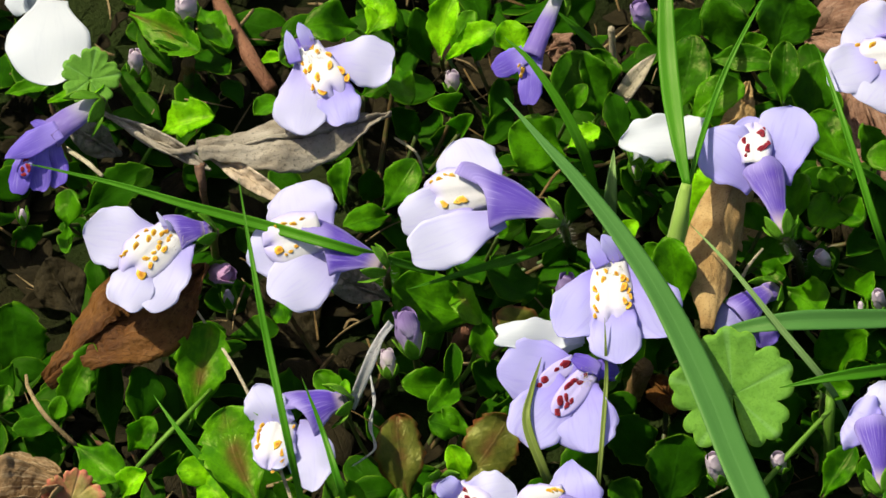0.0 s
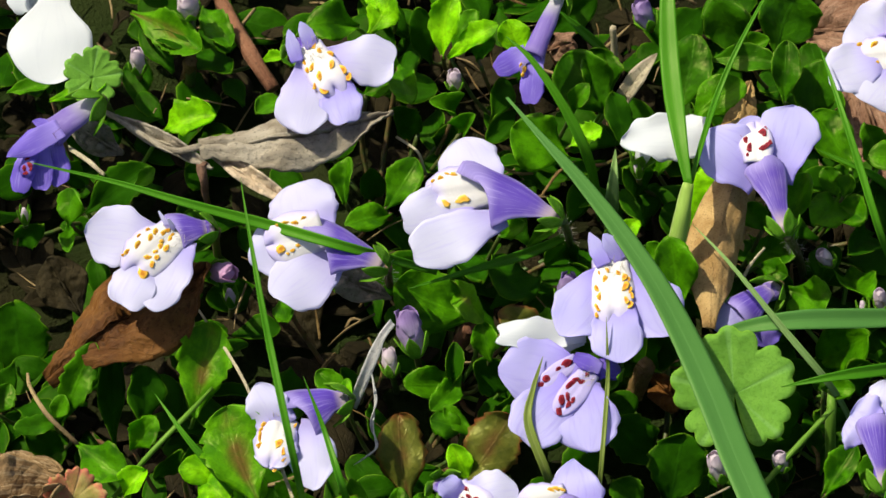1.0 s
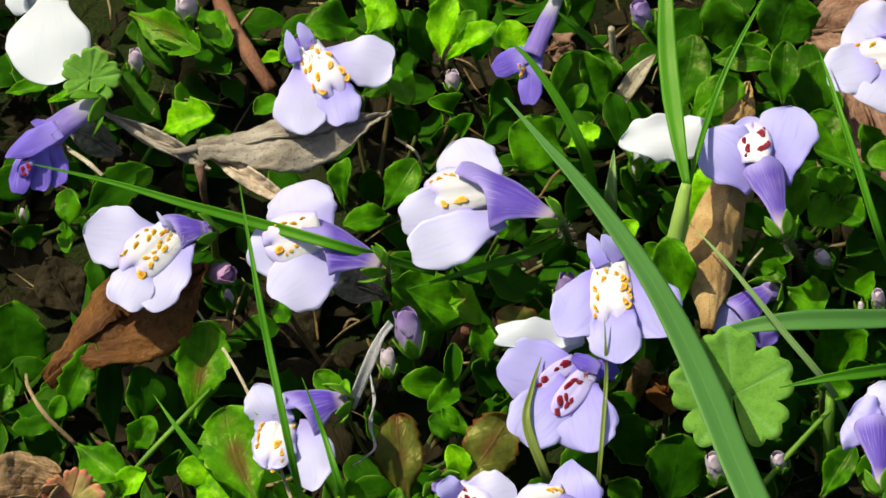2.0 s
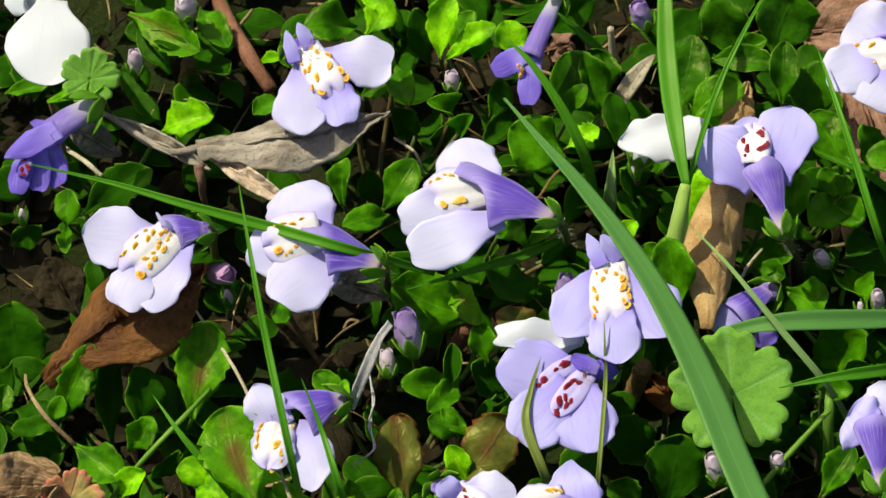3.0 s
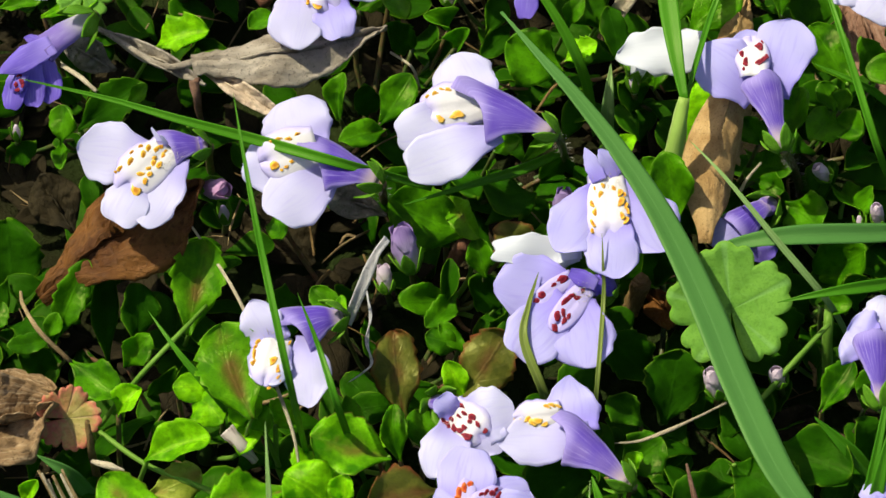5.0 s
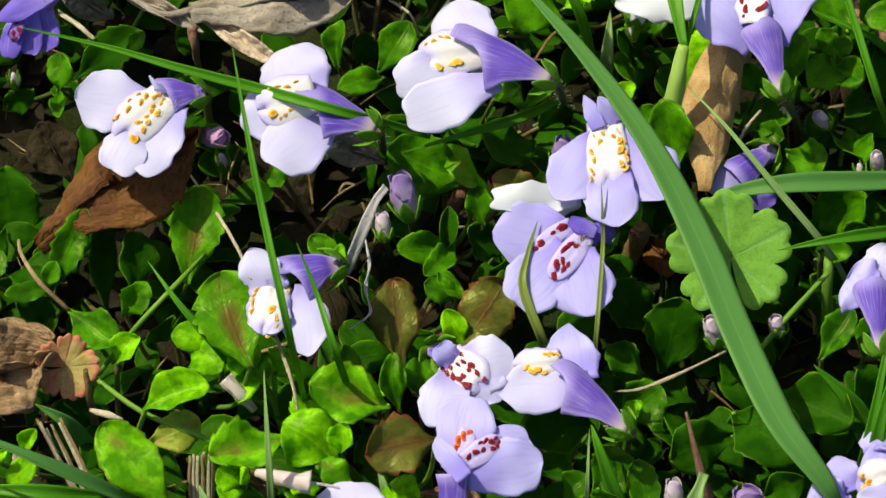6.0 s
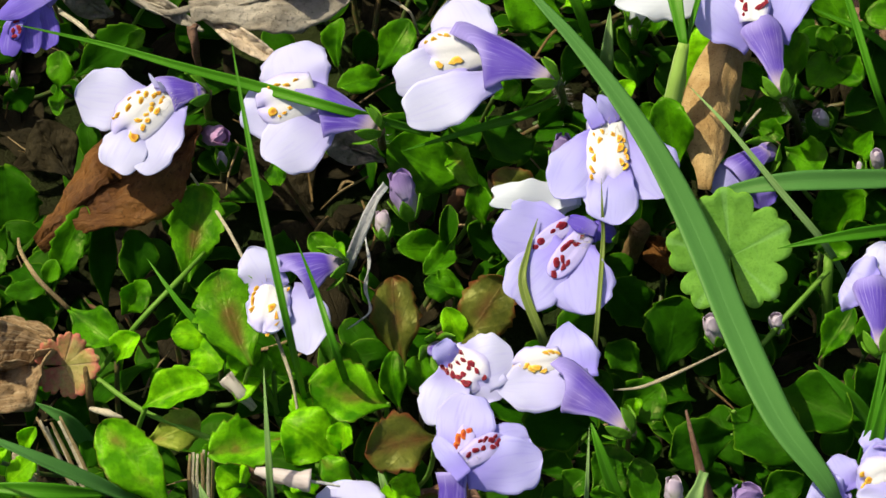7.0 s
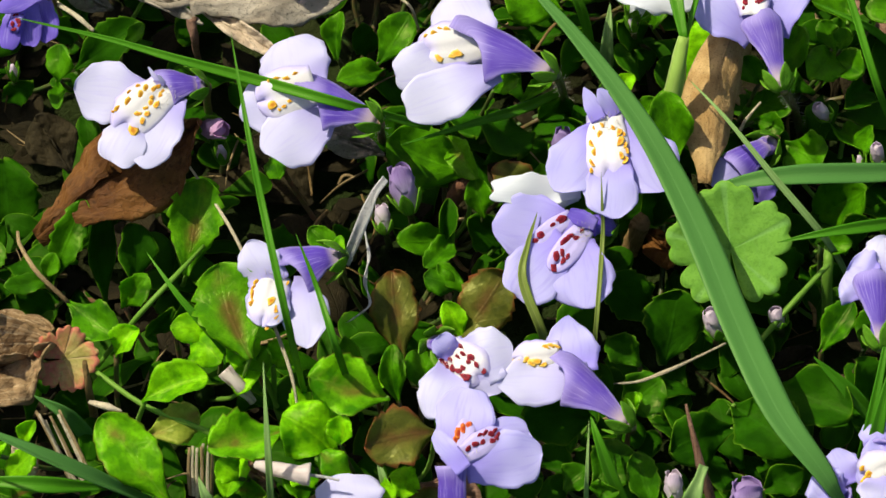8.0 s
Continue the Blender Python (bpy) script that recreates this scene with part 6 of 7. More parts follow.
leaf(p, (15.4, 5.2, 16.0), (19.3, 6.7, 18.0), 3.7, -14, LEAF_BRIGHT, teeth=6, bite=0.30, arch=-0.07, cup=0.14, seed=936, sway=-0.18, fold=0.27)
leaf(p, (22.9, 5.9, 13.0), (20.8, 13.2, 16.0), 4.1, -12, LEAF_SHADED, arch=0.70, cup=0.29, seed=53, sway=-0.33, fold=0.05, teeth=5, bite=0.12)
leaf(p, (15.9, 10.9, 15.0), (17.9, 13.1, 18.0), 2.9, -22, LEAF, arch=0.77, cup=0.25, seed=220, sway=-0.18, fold=0.35)
p = mazus_plant(1.2, 30.8, 'low mazus plant with glossy toothed green leaves')
leaf(p, (-0.3, 18.8, 15.0), (1.1, 25.1, 20.0), 4.6, -22, LEAF_BRIGHT, teeth=5, arch=0.06, cup=1.00, seed=809, sway=-0.45, fold=0.25, bite=0.12)
leaf(p, (-1.7, 24.0, 5.7), (-3.5, 27.8, 13.0), 4.0, 14, LEAF_SHADED, arch=0.43, cup=0.23, seed=640, sway=-0.43, fold=0.05, teeth=6, bite=0.12)
leaf(p, (1.1, 20.6, 13.0), (4.0, 25.4, 16.0), 3.7, -1, LEAF, arch=0.09, cup=0.26, seed=135, sway=-0.33, fold=0.08, teeth=5, bite=0.12)
p = mazus_plant(-9.2, 34.3, 'low mazus plant with fresh light green leaves')
leaf(p, (-10.8, 22.7, 16.0), (-17.3, 21.0, 19.0), 5.6, 38, LEAF, cup=0.60, arch=0.83, seed=242, sway=0.41, fold=0.23)
leaf(p, (-9.5, 21.8, 16.0), (-6.7, 25.8, 19.0), 4.8, -39, LEAF_BRIGHT, arch=0.07, cup=-0.23, seed=406, sway=0.23, fold=0.07, teeth=7, bite=0.12)
leaf(p, (-6.0, 25.2, 15.0), (-10.2, 26.6, 18.0), 3.6, 28, LEAF_BRIGHT, arch=0.50, cup=0.93, seed=972, sway=0.36, fold=0.12, teeth=7, bite=0.12)
p = mazus_plant(18.7, 22.9, 'low mazus plant with green leaves coloured dark for shade')
leaf(p, (12.7, 26.4, 9.3), (19.0, 28.2, 15.0), 5.0, -36, LEAF_SHADED, arch=0.64, cup=1.01, seed=545, sway=-0.03, fold=0.23)
p = mazus_plant(28.8, 17.7, 'low mazus plant with glossy toothed green leaves')
leaf(p, (28.7, 11.1, 14.0), (31.3, 19.8, 19.0), 6.0, -3, LEAF_MID, cup=0.60, arch=0.42, seed=769, sway=0.41, fold=0.19)
leaf(p, (32.9, 18.4, 15.0), (41.6, 16.7, 17.0), 3.9, -21, LEAF_MID, arch=0.68, cup=0.23, seed=10, sway=-0.51, fold=0.27)
p = mazus_plant(40.2, 29.0, 'low mazus plant with glossy toothed green leaves')
leaf(p, (38.2, 23.4, 9.3), (33.9, 27.5, 16.0), 7.0, 39, LEAF_MID, arch=0.53, cup=0.97, seed=63, sway=0.15, fold=0.20, teeth=5, bite=0.12)
p = mazus_plant(48.0, 22.0, 'low mazus plant with glossy toothed green leaves')
leaf(p, (41.8, 21.0, 13.0), (44.6, 26.6, 18.0), 9.3, -31, LEAF_MID, arch=0.06, cup=0.23, seed=96, sway=-0.37, fold=0.09)
leaf(p, (37.6, 19.3, 15.0), (40.6, 20.5, 17.0), 3.0, -9, LEAF, cup=1.60, arch=0.02, seed=331, sway=-0.01, fold=0.22)
leaf(p, (42.3, 12.1, 15.0), (42.6, 18.9, 19.0), 4.3, -1, LEAF_MID, cup=0.80, arch=0.35, seed=707, sway=-0.11, fold=0.41)
leaf(p, (46.7, 12.4, 9.3), (47.3, 18.6, 15.0), 6.7, -1, LEAF_MID, teeth=6, arch=0.68, cup=0.21, seed=607, sway=-0.57, fold=0.33, bite=0.12)
p = mazus_plant(34.9, 5.1, 'low mazus plant with glossy toothed green leaves')
leaf(p, (30.6, 8.8, 16.0), (37.1, 12.7, 19.0), 5.3, -20, LEAF, arch=0.69, cup=-0.27, seed=694, sway=-0.54, fold=0.17)
leaf(p, (25.9, 6.1, 9.3), (28.4, 6.6, 14.0), 4.4, -33, LEAF, arch=0.70, cup=0.83, seed=730, sway=0.29, fold=0.25)
leaf(p, (25.3, 5.0, 5.7), (22.1, 3.9, 13.0), 5.0, 59, LEAF_SHADED, arch=0.70, cup=-0.03, seed=331, sway=-0.14, fold=0.22)
p = mazus_plant(44.0, -0.7, 'low mazus plant with glossy toothed green leaves')
leaf(p, (42.0, -6.4, 16.0), (44.1, -0.4, 19.0), 4.5, 3, LEAF, arch=0.54, cup=1.04, seed=918, sway=-0.15, fold=0.35)
leaf(p, (37.8, -4.1, 9.3), (42.6, -9.5, 15.0), 7.4, -37, LEAF, teeth=5, arch=-0.10, cup=-0.13, seed=350, sway=0.61, fold=0.25, bite=0.12)
leaf(p, (48.2, -2.6, 15.0), (51.1, -5.9, 17.0), 4.6, -32, LEAF, arch=0.27, cup=0.44, seed=926, sway=-0.17, fold=0.20)
leaf(p, (47.9, -1.4, 15.0), (44.9, -6.7, 17.0), 5.2, 25, LEAF, arch=0.86, cup=-0.04, seed=31, sway=-0.32, fold=0.16)
leaf(p, (48.2, -1.4, 15.0), (46.5, 1.6, 17.0), 3.3, 11, LEAF, arch=0.16, cup=-0.16, seed=805, sway=0.11, fold=0.32)
leaf(p, (48.8, -2.0, 16.0), (49.7, -0.1, 18.0), 2.8, 9, LEAF, arch=-0.05, cup=0.43, seed=74, sway=-0.07, fold=0.36)
leaf(p, (53.3, -1.6, 5.7), (49.4, -8.2, 13.0), 4.7, 13, LEAF_SHADED, arch=0.69, cup=1.10, seed=768, sway=0.35, fold=0.39, teeth=7, bite=0.12)
p = mazus_plant(50.1, 7.6, 'low mazus plant with glossy toothed green leaves')
leaf(p, (50.2, 2.3, 15.0), (45.6, 9.2, 18.0), 6.1, 5, LEAF, arch=-0.11, cup=-0.18, seed=364, sway=0.14, fold=0.37)
leaf(p, (53.8, 6.1, 9.3), (52.3, 9.2, 15.0), 4.5, -4, LEAF, teeth=5, arch=0.80, cup=0.60, seed=784, sway=0.27, fold=0.26, bite=0.12)
p = mazus_plant(31.6, -6.5, 'low mazus plant with glossy toothed green leaves')
leaf(p, (27.9, -20.0, 20.0), (26.6, -13.4, 26.0), 5.6, 4, LEAF, arch=0.4, cup=0.5, seed=61, sway=0.2, fold=0.2)
leaf(p, (29.6, -8.0, 16.0), (34.7, 1.1, 19.0), 7.8, -15, LEAF_BRIGHT, arch=0.14, cup=1.00, seed=281, sway=0.63, fold=0.14)
leaf(p, (39.0, -6.2, 15.0), (36.9, -3.4, 17.0), 3.9, 41, LEAF, arch=0.54, cup=0.23, seed=768, sway=0.09, fold=0.38)
leaf(p, (31.5, -16.3, 14.0), (27.0, -8.0, 17.0), 6.0, 8, LEAF, arch=-0.08, cup=0.66, seed=566, sway=0.26, fold=0.41)
leaf(p, (29.1, -16.9, 13.0), (32.1, -14.9, 15.0), 6.8, -6, LEAF_SHADED, arch=0.03, cup=0.13, seed=274, sway=0.17, fold=0.08)
leaf(p, (38.2, -10.4, 14.0), (41.3, -13.1, 16.0), 3.7, -46, LEAF, arch=-0.03, cup=-0.17, seed=155, sway=-0.09, fold=0.33)
leaf(p, (21.7, -9.2, 16.0), (23.4, -6.4, 18.0), 2.9, -28, LEAF_BRIGHT, arch=0.84, cup=0.35, seed=5, sway=-0.21, fold=0.27)
leaf(p, (24.4, -11.0, 15.0), (25.7, -8.9, 17.0), 3.0, -35, LEAF, arch=-0.20, cup=0.23, seed=350, sway=0.20, fold=0.08)
p = mazus_plant(26.6, -31.8, 'low mazus plant with green leaves coloured dark for shade')
leaf(p, (21.8, -19.6, 5.7), (28.6, -20.4, 14.0), 6.0, -40, LEAF_SHADED, arch=0.69, cup=-0.20, seed=235, sway=-0.35, fold=0.08)
leaf(p, (26.5, -40.9, 9.3), (28.4, -33.9, 15.0), 8.0, -3, LEAF_SHADED, teeth=6, arch=0.53, cup=-0.26, seed=739, sway=-0.09, fold=0.08, bite=0.12)
leaf(p, (25.3, -35.3, 9.3), (19.8, -31.6, 14.0), 6.8, 36, LEAF_SHADED, teeth=5, arch=-0.15, cup=0.88, seed=224, sway=0.13, fold=0.36, bite=0.12)
leaf(p, (27.4, -19.2, 5.7), (24.2, -20.6, 14.0), 4.3, 67, LEAF_SHADED, arch=0.84, cup=-0.21, seed=442, sway=-0.57, fold=0.21, teeth=5, bite=0.12)
p = mazus_plant(48.8, -16.1, 'low mazus plant with glossy toothed green leaves')
leaf(p, (45.3, -19.6, 5.7), (51.0, -20.2, 14.0), 7.4, -52, LEAF, arch=-0.02, cup=0.57, seed=44, sway=0.08, fold=0.29)
leaf(p, (44.8, -23.5, 2.0), (41.5, -21.1, 9.3), 5.8, 19, LEAF_SHADED, arch=0.41, cup=0.06, seed=768, sway=-0.25, fold=0.41, teeth=5, bite=0.12)
leaf(p, (50.6, -23.8, 5.7), (48.6, -23.1, 13.0), 5.7, 52, LEAF_SHADED, arch=-0.16, cup=0.91, seed=518, sway=0.10, fold=0.14, teeth=7, bite=0.12)
leaf(p, (41.8, -13.9, 14.0), (45.5, -18.7, 16.0), 7.0, -45, LEAF, arch=0.25, cup=-0.04, seed=671, sway=-0.39, fold=0.26)
leaf(p, (50.2, -6.4, 5.7), (51.1, -14.5, 13.0), 5.4, 11, LEAF, arch=0.05, cup=0.68, seed=860, sway=0.46, fold=0.36)
p = mazus_plant(49.3, -32.5, 'low mazus plant with glossy toothed green leaves')
leaf(p, (42.4, -28.9, 2.0), (39.6, -27.7, 13.0), 5.8, 36, LEAF_SHADED, arch=0.43, cup=-0.13, seed=408, sway=0.61, fold=0.10, teeth=7, bite=0.12)
leaf(p, (49.4, -28.1, 2.0), (44.6, -28.1, 9.3), 4.5, 64, LEAF_SHADED, arch=0.30, cup=0.24, seed=134, sway=0.26, fold=0.29)
leaf(p, (44.9, -27.5, 14.0), (48.7, -28.5, 16.0), 2.9, -35, LEAF, arch=0.16, cup=0.82, seed=30, sway=0.03, fold=0.19, teeth=5, bite=0.12)
p = mazus_plant(-36.8, -47.8, 'low mazus plant with brown ribbed green leaves')
leaf(p, (-43.1, -36.0, 16.0), (-37.2, -41.6, 18.0), 5.5, -14, LEAF, cup=0.40, arch=-0.01, seed=594, sway=0.02, fold=0.40)
leaf(p, (-37.5, -43.0, 16.0), (-34.8, -40.2, 18.0), 3.8, -32, LEAF_BRIGHT, arch=0.49, cup=0.78, seed=652, sway=-0.14, fold=0.42)
leaf(p, (-33.8, -50.2, 19.0), (-26.2, -48.3, 21.5), 5.7, -17, LEAF_BRIGHT, cup=0.80, arch=0.30, seed=529, sway=-0.48, fold=0.41)
leaf(p, (-30.4, -62.3, 18.0), (-38.2, -53.3, 22.0), 7.0, 7, LEAF_MARGIN, teeth=6, bite=0.08, cup=0.50, fold=0.12, arch=0.87, seed=483, sway=0.03)
leaf(p, (-33.6, -52.9, 15.6), (-27.5, -50.2, 16.4), 5.1, -20, LEAF_YELLOW, teeth=5, arch=0.56, cup=0.56, seed=690, sway=0.30, fold=0.06, bite=0.12)
leaf(p, (-47.8, -53.4, 14.0), (-46.3, -51.6, 17.0), 2.6, -44, LEAF_BRIGHT, arch=-0.07, cup=0.78, seed=344, sway=-0.22, fold=0.37)
leaf(p, (-49.7, -57.2, 13.0), (-46.3, -55.0, 16.0), 3.7, -43, LEAF_BRIGHT, arch=0.44, cup=-0.23, seed=995, sway=0.03, fold=0.11, teeth=6, bite=0.12)
leaf(p, (-46.4, -58.6, 13.0), (-48.5, -61.0, 16.0), 2.9, 30, LEAF_BLOTCH, arch=0.09, cup=0.27, seed=337, sway=0.23, fold=0.17, teeth=6, bite=0.12)
leaf(p, (-50.1, -55.7, 16.0), (-51.3, -54.7, 17.0), 3.7, 12, LEAF_BRIGHT, arch=0.25, cup=0.92, seed=64, sway=-0.11, fold=0.08)
p = mazus_plant(-17.3, -46.3, 'low mazus plant with fresh light green leaves')
leaf(p, (-20.6, -44.6, 17.0), (-23.8, -42.1, 20.0), 5.1, 12, LEAF_BRIGHT, teeth=5, arch=-0.08, cup=1.06, seed=494, sway=-0.22, fold=0.06, bite=0.12)
leaf(p, (-17.5, -53.5, 18.0), (-26.0, -56.7, 21.0), 7.6, 19, LEAF_MARGIN, teeth=7, bite=0.15, arch=0.04, cup=0.29, seed=740, sway=-0.12, fold=0.37)
leaf(p, (-11.8, -56.4, 18.5), (-17.7, -53.1, 21.5), 8.2, 14, LEAF_BRIGHT, cup=-1.20, arch=0.81, seed=835, sway=0.26, fold=0.38)
leaf(p, (-15.0, -46.3, 9.3), (-11.5, -46.3, 14.0), 4.3, -40, LEAF, arch=0.42, cup=0.96, seed=363, sway=0.05, fold=0.05)
leaf(p, (-22.0, -41.9, 17.0), (-19.8, -46.5, 19.0), 3.7, -6, LEAF, arch=0.13, cup=0.43, seed=554, sway=0.17, fold=0.08, teeth=6, bite=0.12)
leaf(p, (-23.2, -53.7, 13.0), (-24.2, -60.3, 15.0), 4.5, 25, LEAF_BRIGHT, arch=0.63, cup=0.06, seed=305, sway=-0.19, fold=0.38, teeth=6, bite=0.12)
leaf(p, (-21.0, -43.1, 15.0), (-23.1, -48.4, 17.0), 4.4, 27, LEAF_BRIGHT, arch=0.79, cup=0.35, seed=159, sway=0.13, fold=0.40, teeth=6, bite=0.12)
leaf(p, (-14.1, -47.3, 16.0), (-16.5, -51.1, 18.0), 4.4, 36, LEAF_BRIGHT, arch=0.37, cup=0.25, seed=201, sway=-0.25, fold=0.23, teeth=7, bite=0.12)
leaf(p, (-29.6, -50.4, 5.7), (-23.1, -55.9, 13.0), 4.3, -38, LEAF, arch=0.53, cup=0.29, seed=803, sway=-0.39, fold=0.17)
leaf(p, (-19.3, -44.4, 16.0), (-16.7, -42.4, 18.0), 5.1, -38, LEAF_BRIGHT, arch=-0.17, cup=0.49, seed=296, sway=0.08, fold=0.30, teeth=6, bite=0.12)
leaf(p, (-22.8, -59.5, 18.0), (-25.0, -58.0, 20.0), 3.8, 13, LEAF_BRIGHT, teeth=5, arch=0.50, cup=0.38, seed=894, sway=0.01, fold=0.27, bite=0.12)
leaf(p, (-23.3, -57.1, 9.3), (-19.7, -60.3, 15.0), 4.4, -61, LEAF_BLOTCH, arch=0.01, cup=1.03, seed=33, sway=-0.52, fold=0.40, teeth=6, bite=0.12)
p = mazus_plant(-9.9, -41.9, 'low mazus plant with brown ribbed green leaves')
leaf(p, (-5.6, -49.3, 18.0), (-14.9, -48.1, 21.0), 8.3, 18, LEAF_MARGIN, teeth=7, bite=0.12, arch=0.23, cup=-0.03, seed=142, sway=-0.04, fold=0.16)
leaf(p, (-12.3, -40.7, 13.0), (-8.9, -43.2, 15.0), 3.1, -10, LEAF, arch=0.67, cup=0.95, seed=518, sway=-0.06, fold=0.22)
p = mazus_plant(-2.5, -47.9, 'low mazus plant with glossy toothed green leaves')
leaf(p, (-4.6, -48.9, 16.0), (-5.3, -43.5, 20.0), 3.4, -8, LEAF, cup=1.40, arch=0.65, seed=78, sway=-0.40, fold=0.19)
leaf(p, (-2.0, -46.3, 14.0), (-2.7, -42.7, 17.0), 4.7, -19, LEAF, arch=0.69, cup=-0.18, seed=134, sway=0.17, fold=0.19, teeth=5, bite=0.12)
leaf(p, (-7.6, -46.3, 14.0), (-3.7, -44.4, 16.0), 3.8, -5, LEAF_BRIGHT, arch=0.18, cup=-0.28, seed=444, sway=-0.16, fold=0.23, teeth=5, bite=0.12)
p = mazus_plant(23.9, -42.8, 'low mazus plant with glossy toothed green leaves')
leaf(p, (23.6, -42.7, 13.0), (19.9, -40.5, 16.0), 4.4, 37, LEAF_MID, arch=-0.05, cup=0.11, seed=940, sway=-0.05, fold=0.12, teeth=5, bite=0.12)
p = mazus_plant(22.4, -51.6, 'low mazus plant with glossy toothed green leaves')
leaf(p, (21.1, -49.7, 14.0), (25.8, -46.6, 17.0), 6.7, -20, LEAF_MID, teeth=5, arch=-0.08, cup=0.60, seed=383, sway=-0.17, fold=0.39, bite=0.12)
leaf(p, (22.0, -50.6, 16.0), (22.9, -48.7, 18.0), 2.5, 10, LEAF_BRIGHT, arch=0.07, cup=0.50, seed=269, sway=-0.20, fold=0.05)
leaf(p, (17.6, -59.5, 16.0), (22.0, -56.3, 19.0), 6.7, -24, LEAF_MID, teeth=6, arch=-0.05, cup=0.37, seed=722, sway=-0.39, fold=0.06, bite=0.12)
leaf(p, (24.5, -62.6, 16.0), (22.3, -56.6, 19.0), 4.3, 6, LEAF_MID, teeth=5, arch=0.35, cup=0.55, seed=811, sway=-0.19, fold=0.35, bite=0.12)
leaf(p, (34.1, -51.2, 14.0), (26.3, -55.7, 17.0), 6.9, 35, LEAF_SHADED, arch=-0.16, cup=0.24, seed=354, sway=0.37, fold=0.26)
leaf(p, (17.2, -59.9, 17.0), (20.3, -61.5, 19.0), 3.1, -58, LEAF_MID, arch=0.62, cup=-0.14, seed=906, sway=-0.20, fold=0.41)
leaf(p, (14.4, -59.3, 14.0), (17.0, -57.3, 16.0), 3.8, -3, LEAF_MID, arch=0.16, cup=0.84, seed=541, sway=-0.23, fold=0.16)
p = mazus_plant(35.3, -45.8, 'low mazus plant with green leaves coloured dark for shade')
leaf(p, (34.0, -47.8, 13.0), (40.9, -54.9, 16.0), 8.6, -28, LEAF_SHADED, arch=0.52, cup=0.99, seed=379, sway=0.10, fold=0.15)
leaf(p, (39.3, -45.3, 13.0), (47.5, -50.7, 16.0), 8.1, -29, LEAF_SHADED, arch=0.89, cup=0.12, seed=170, sway=0.13, fold=0.30)
leaf(p, (32.1, -50.6, 5.7), (33.2, -58.9, 13.0), 4.7, 12, LEAF_SHADED, arch=0.27, cup=-0.01, seed=527, sway=0.75, fold=0.10, teeth=5, bite=0.12)
leaf(p, (37.1, -58.9, 13.0), (41.4, -57.4, 16.0), 4.3, -32, LEAF_SHADED, arch=0.24, cup=0.69, seed=100, sway=-0.28, fold=0.13)
leaf(p, (44.0, -50.6, 5.7), (39.2, -56.1, 13.0), 4.3, 41, LEAF_SHADED, arch=0.06, cup=0.05, seed=658, sway=-0.59, fold=0.22, teeth=7, bite=0.12)
p = mazus_plant(47.8, -40.6, 'low mazus plant with glossy toothed green leaves')
leaf(p, (44.2, -42.7, 16.0), (48.0, -37.5, 19.0), 4.5, -7, LEAF, teeth=5, arch=-0.10, cup=0.66, seed=501, sway=-0.01, fold=0.40, bite=0.12)
leaf(p, (49.6, -41.2, 13.0), (51.2, -36.8, 16.0), 4.3, 11, LEAF_MID, arch=-0.05, cup=0.11, seed=582, sway=0.10, fold=0.24)
leaf(p, (50.8, -46.5, 9.3), (48.5, -43.4, 15.0), 6.2, -2, LEAF_SHADED, arch=0.03, cup=0.57, seed=100, sway=0.41, fold=0.16, teeth=6, bite=0.12)
leaf(p, (46.4, -42.5, 5.7), (48.5, -51.1, 13.0), 5.2, -2, LEAF_SHADED, arch=-0.05, cup=0.19, seed=506, sway=-0.80, fold=0.26, teeth=7, bite=0.12)
p = mazus_plant(-28.2, -40.4, 'low mazus plant with brown ribbed green leaves')
leaf(p, (-37.0, -35.7, 14.0), (-33.9, -32.9, 17.0), 3.9, -41, LEAF, arch=0.56, cup=1.07, seed=979, sway=-0.12, fold=0.10, teeth=5, bite=0.12)
leaf(p, (-21.3, -46.8, 23.0), (-25.1, -35.6, 25.0), 9.4, -10, LEAF_BLOTCH, teeth=7, bite=0.15, fold=0.03, cup=-0.30, arch=-0.02, seed=665, sway=-0.54)
leaf(p, (-25.5, -40.5, 16.0), (-31.0, -40.3, 18.0), 4.2, 19, LEAF_BRIGHT, arch=0.49, cup=-0.24, seed=482, sway=0.39, fold=0.11)
leaf(p, (-30.9, -39.0, 13.0), (-28.9, -35.5, 15.0), 3.0, -32, LEAF_SHADED, arch=0.46, cup=0.49, seed=980, sway=-0.19, fold=0.10)
leaf(p, (-34.9, -35.3, 5.7), (-31.0, -35.7, 14.0), 2.9, -64, LEAF_SHADED, arch=0.78, cup=-0.30, seed=110, sway=-0.22, fold=0.39, teeth=5, bite=0.12)
leaf(p, (-28.6, -40.7, 16.0), (-25.1, -44.6, 18.0), 5.4, -5, LEAF_BRIGHT, arch=0.84, cup=0.35, seed=105, sway=-0.26, fold=0.14)
p = mazus_plant(-5.1, -53.7, 'low mazus plant with bronze edged green leaves')
leaf(p, (-11.2, -56.6, 21.0), (-10.8, -53.8, 23.0), 3.8, -16, LEAF_BRIGHT, cup=1.40, arch=0.13, seed=854, sway=0.23, fold=0.42)
leaf(p, (-0.1, -55.0, 21.0), (-8.3, -58.1, 24.0), 7.6, 20, LEAF_RED, fold=0.08, teeth=6, bite=0.15, arch=0.77, cup=-0.02, seed=18, sway=0.32)
leaf(p, (-9.7, -59.7, 19.0), (-13.3, -57.6, 21.0), 3.9, 14, LEAF_MARGIN, arch=0.46, cup=-0.11, seed=242, sway=-0.27, fold=0.18)
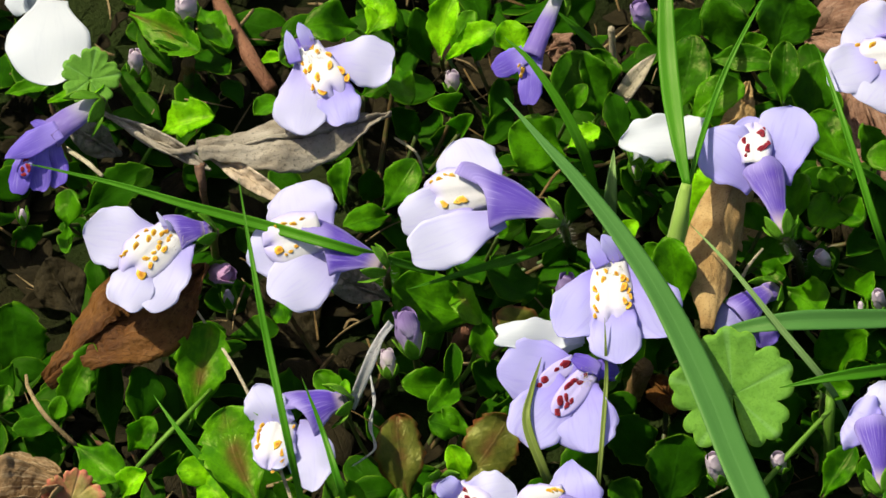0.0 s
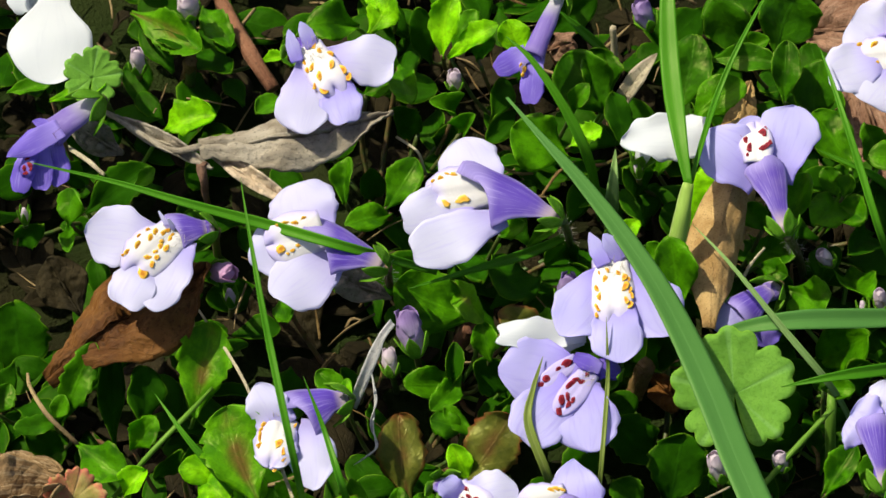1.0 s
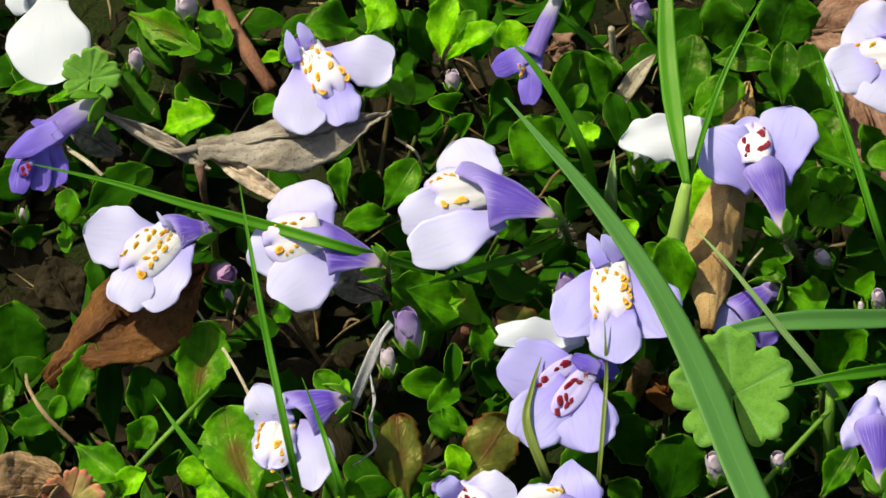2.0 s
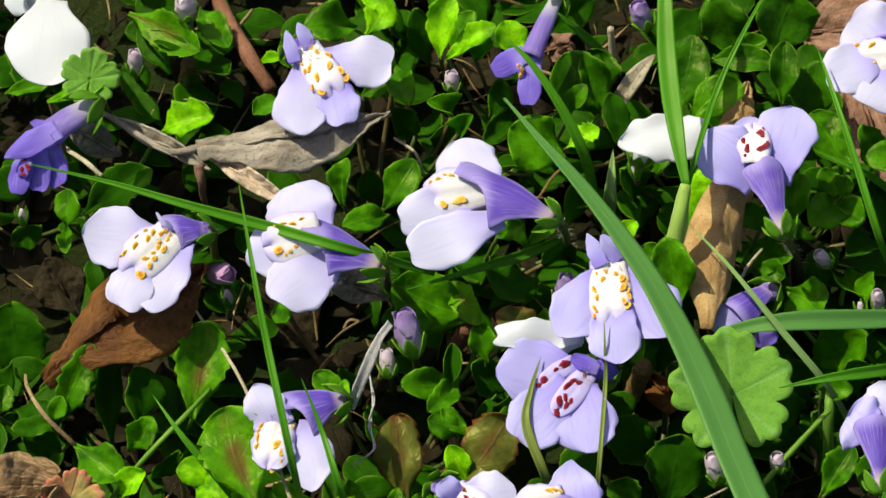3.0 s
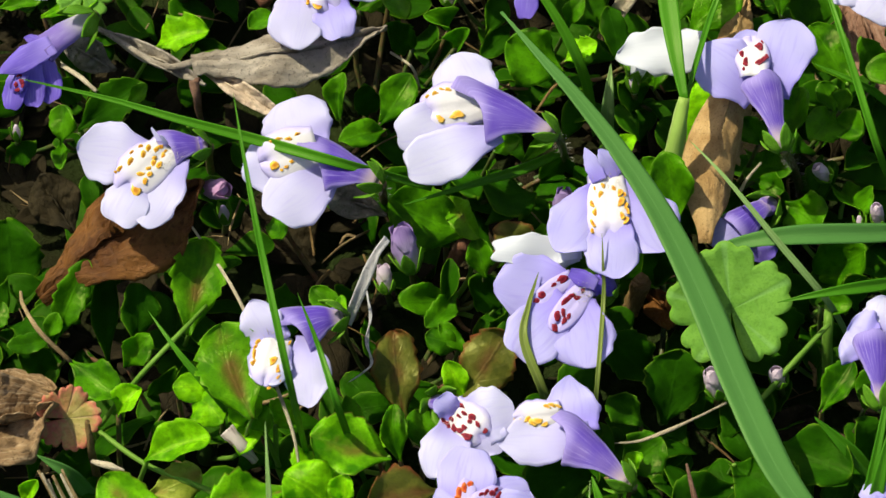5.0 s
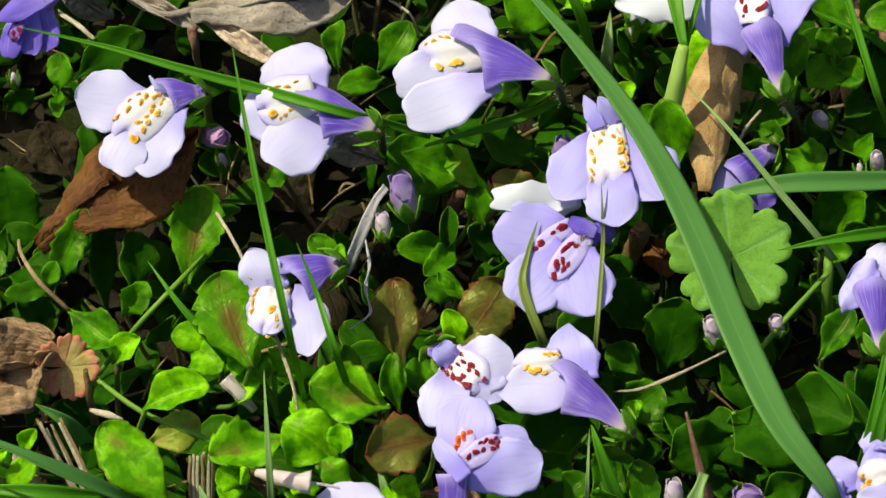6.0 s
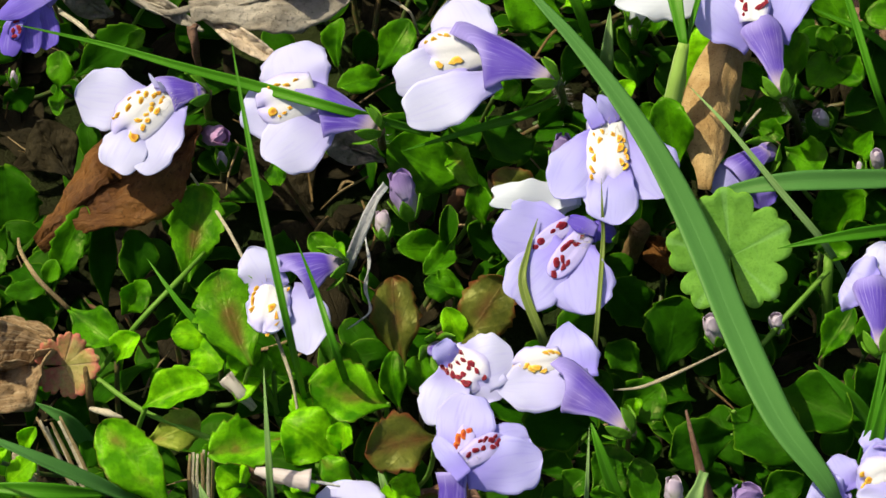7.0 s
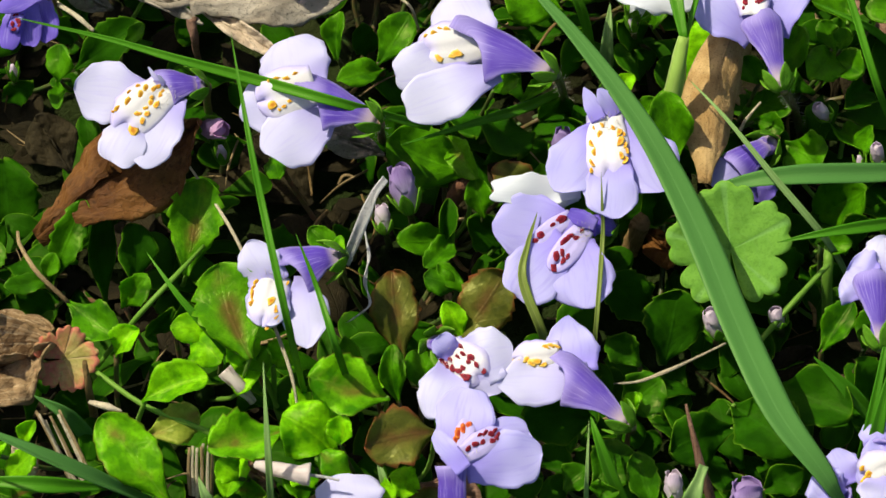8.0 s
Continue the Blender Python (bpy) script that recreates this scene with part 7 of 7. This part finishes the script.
leaf(p, (-2.3, -60.5, 17.0), (-5.5, -59.7, 19.0), 4.4, 19, LEAF_BRIGHT, arch=0.49, cup=0.04, seed=269, sway=0.05, fold=0.37, teeth=5, bite=0.12)
leaf(p, (1.5, -59.5, 13.0), (-3.6, -62.2, 16.0), 4.4, 19, LEAF_RED, arch=0.27, cup=0.88, seed=528, sway=-0.22, fold=0.28)
leaf(p, (-14.0, -58.7, 13.0), (-17.8, -58.6, 16.0), 4.5, 18, LEAF, arch=-0.02, cup=0.68, seed=107, sway=-0.14, fold=0.38, teeth=6, bite=0.12)
leaf(p, (-7.5, -60.5, 17.0), (-4.9, -62.1, 19.0), 3.7, -24, LEAF_BRIGHT, arch=0.40, cup=0.48, seed=211, sway=0.13, fold=0.17, teeth=7, bite=0.12)
leaf(p, (-13.9, -57.2, 16.0), (-16.4, -60.2, 18.0), 3.7, 16, LEAF_BRIGHT, arch=-0.14, cup=0.10, seed=536, sway=-0.05, fold=0.20, teeth=5, bite=0.12)
p = mazus_plant(10.3, -47.9, 'low mazus plant with green leaves coloured dark for shade')
leaf(p, (18.2, -49.9, 13.0), (9.6, -50.8, 16.0), 7.5, 37, LEAF_SHADED, arch=-0.03, cup=0.43, seed=998, sway=0.50, fold=0.26)
leaf(p, (8.0, -58.8, 13.0), (11.8, -58.7, 16.0), 4.5, -20, LEAF_SHADED, arch=0.33, cup=-0.10, seed=127, sway=-0.16, fold=0.36, teeth=6, bite=0.12)
leaf(p, (11.4, -52.2, 9.3), (15.1, -56.4, 14.0), 4.3, -47, LEAF_SHADED, arch=0.41, cup=0.82, seed=650, sway=0.00, fold=0.16, teeth=6, bite=0.12)

# ---- low growth that nobody could count ----
BARE = ((-14.0, -14.0, 12.0, 9.5), (-49.5, -6.0, 8.0, 8.0), (-20.0, 9.0, 14.0, 5.0))


def undergrowth(count, spread, height, size, seed, hole=None):
    rnd = random.Random(seed)
    out = []
    for k in range(count):
        x, y = rnd.uniform(-spread[0], spread[0]), rnd.uniform(-spread[1], spread[2])
        if hole and (abs(x) < hole[0] and -hole[1] < y < hole[2] or math.hypot(x, y) > spread[0] * (0.25 + 0.75 * rnd.random() ** 1.5)):
            continue
        if height[1] > 3 and any(((x - p) / a) ** 2 + ((y - q) / b) ** 2 < 1 for p, q, a, b in BARE) and rnd.random() < 0.8:
            continue
        z, a = rnd.uniform(*height), rnd.uniform(0, 6.283)
        n = rnd.uniform(*size)
        tip = (x + n * math.cos(a), y + n * math.sin(a), max(0.8, z + rnd.uniform(-1.5, 2.5)))
        out.append(blade((x, y, z), tip, n * rnd.uniform(0.45, 0.7), rnd.uniform(-35, 35), cup=rnd.uniform(-0.3, 0.9), arch=rnd.uniform(0, 1),
                         crease=0.2, ripple=0.2, res=(9, 6), seed=k))
    return join(out)


# these low leaves carry the shade near the soil in their green
tagged(part("undergrowth", undergrowth(420, (68, 78, 50), (0.8, 6.0), (5, 10), 21), LEAF_SHADED), "low leaves close to the soil, shade in their colour", "undergrowth", kind="stuff")
tagged(part("undergrowth", undergrowth(240, (68, 78, 50), (4.0, 8.0), (5, 9), 24), LEAF_SHADED), "small green leaves under the flowers, darkened for shade", "undergrowth", kind="stuff")
tagged(part("undergrowth", undergrowth(520, (68, 78, 50), (0.3, 2.6), (3, 9), 22), LITTER_SHADED), "brown leaf litter on the soil, shade in its colour", "leaf litter", kind="stuff")
tagged(part("undergrowth", undergrowth(6500, (430, 430, 430), (1.0, 8.0), (6, 12), 23, (64, 74, 48)), LEAF), "low green growth spreading around", "undergrowth", kind="stuff")
# out of view, added to cast shade on the outer leaves
tagged(part("undergrowth", undergrowth(2600, (170, 170, 170), (8.0, 21.0), (6, 11), 27, (59, 75, 43)), LEAF), "unseen taller green leaves added around to shade the edges", "undergrowth", kind="stuff")


def crumbs(count, spread, seed):
    """Fine dry fibres and torn bits lying between the plants."""
    rnd = random.Random(seed)
    out = []
    for _ in range(count):
        x, y, z = rnd.uniform(-spread[0], spread[0]), rnd.uniform(-spread[1], spread[2]), rnd.uniform(0.4, 7.0)
        a, n = rnd.uniform(0, 6.283), rnd.uniform(2.0, 8.0)
        mid = (x + n * 0.5 * math.cos(a) + rnd.uniform(-0.6, 0.6), y + n * 0.5 * math.sin(a) + rnd.uniform(-0.6, 0.6), z + rnd.uniform(-0.2, 0.9))
        end = (x + n * math.cos(a), y + n * math.sin(a), max(0.2, z + rnd.uniform(-1.0, 1.5)))
        r = rnd.uniform(0.07, 0.26)
        out.append(loft(((x, y, z), mid, end), (r, r * 1.2, r * 0.4), 7, 5, 0.6, rnd.uniform(0, 90)))
    return join(out)


tagged(part("plant_fibres", crumbs(230, (64, 74, 46), 31), STRAW_TAN), "fine dry tan fibres between plants", "plant litter", kind="stuff")
tagged(part("plant_fibres", crumbs(150, (64, 74, 46), 32), STRAW_BROWN), "fine dry brown fibres between plants", "plant litter", kind="stuff")
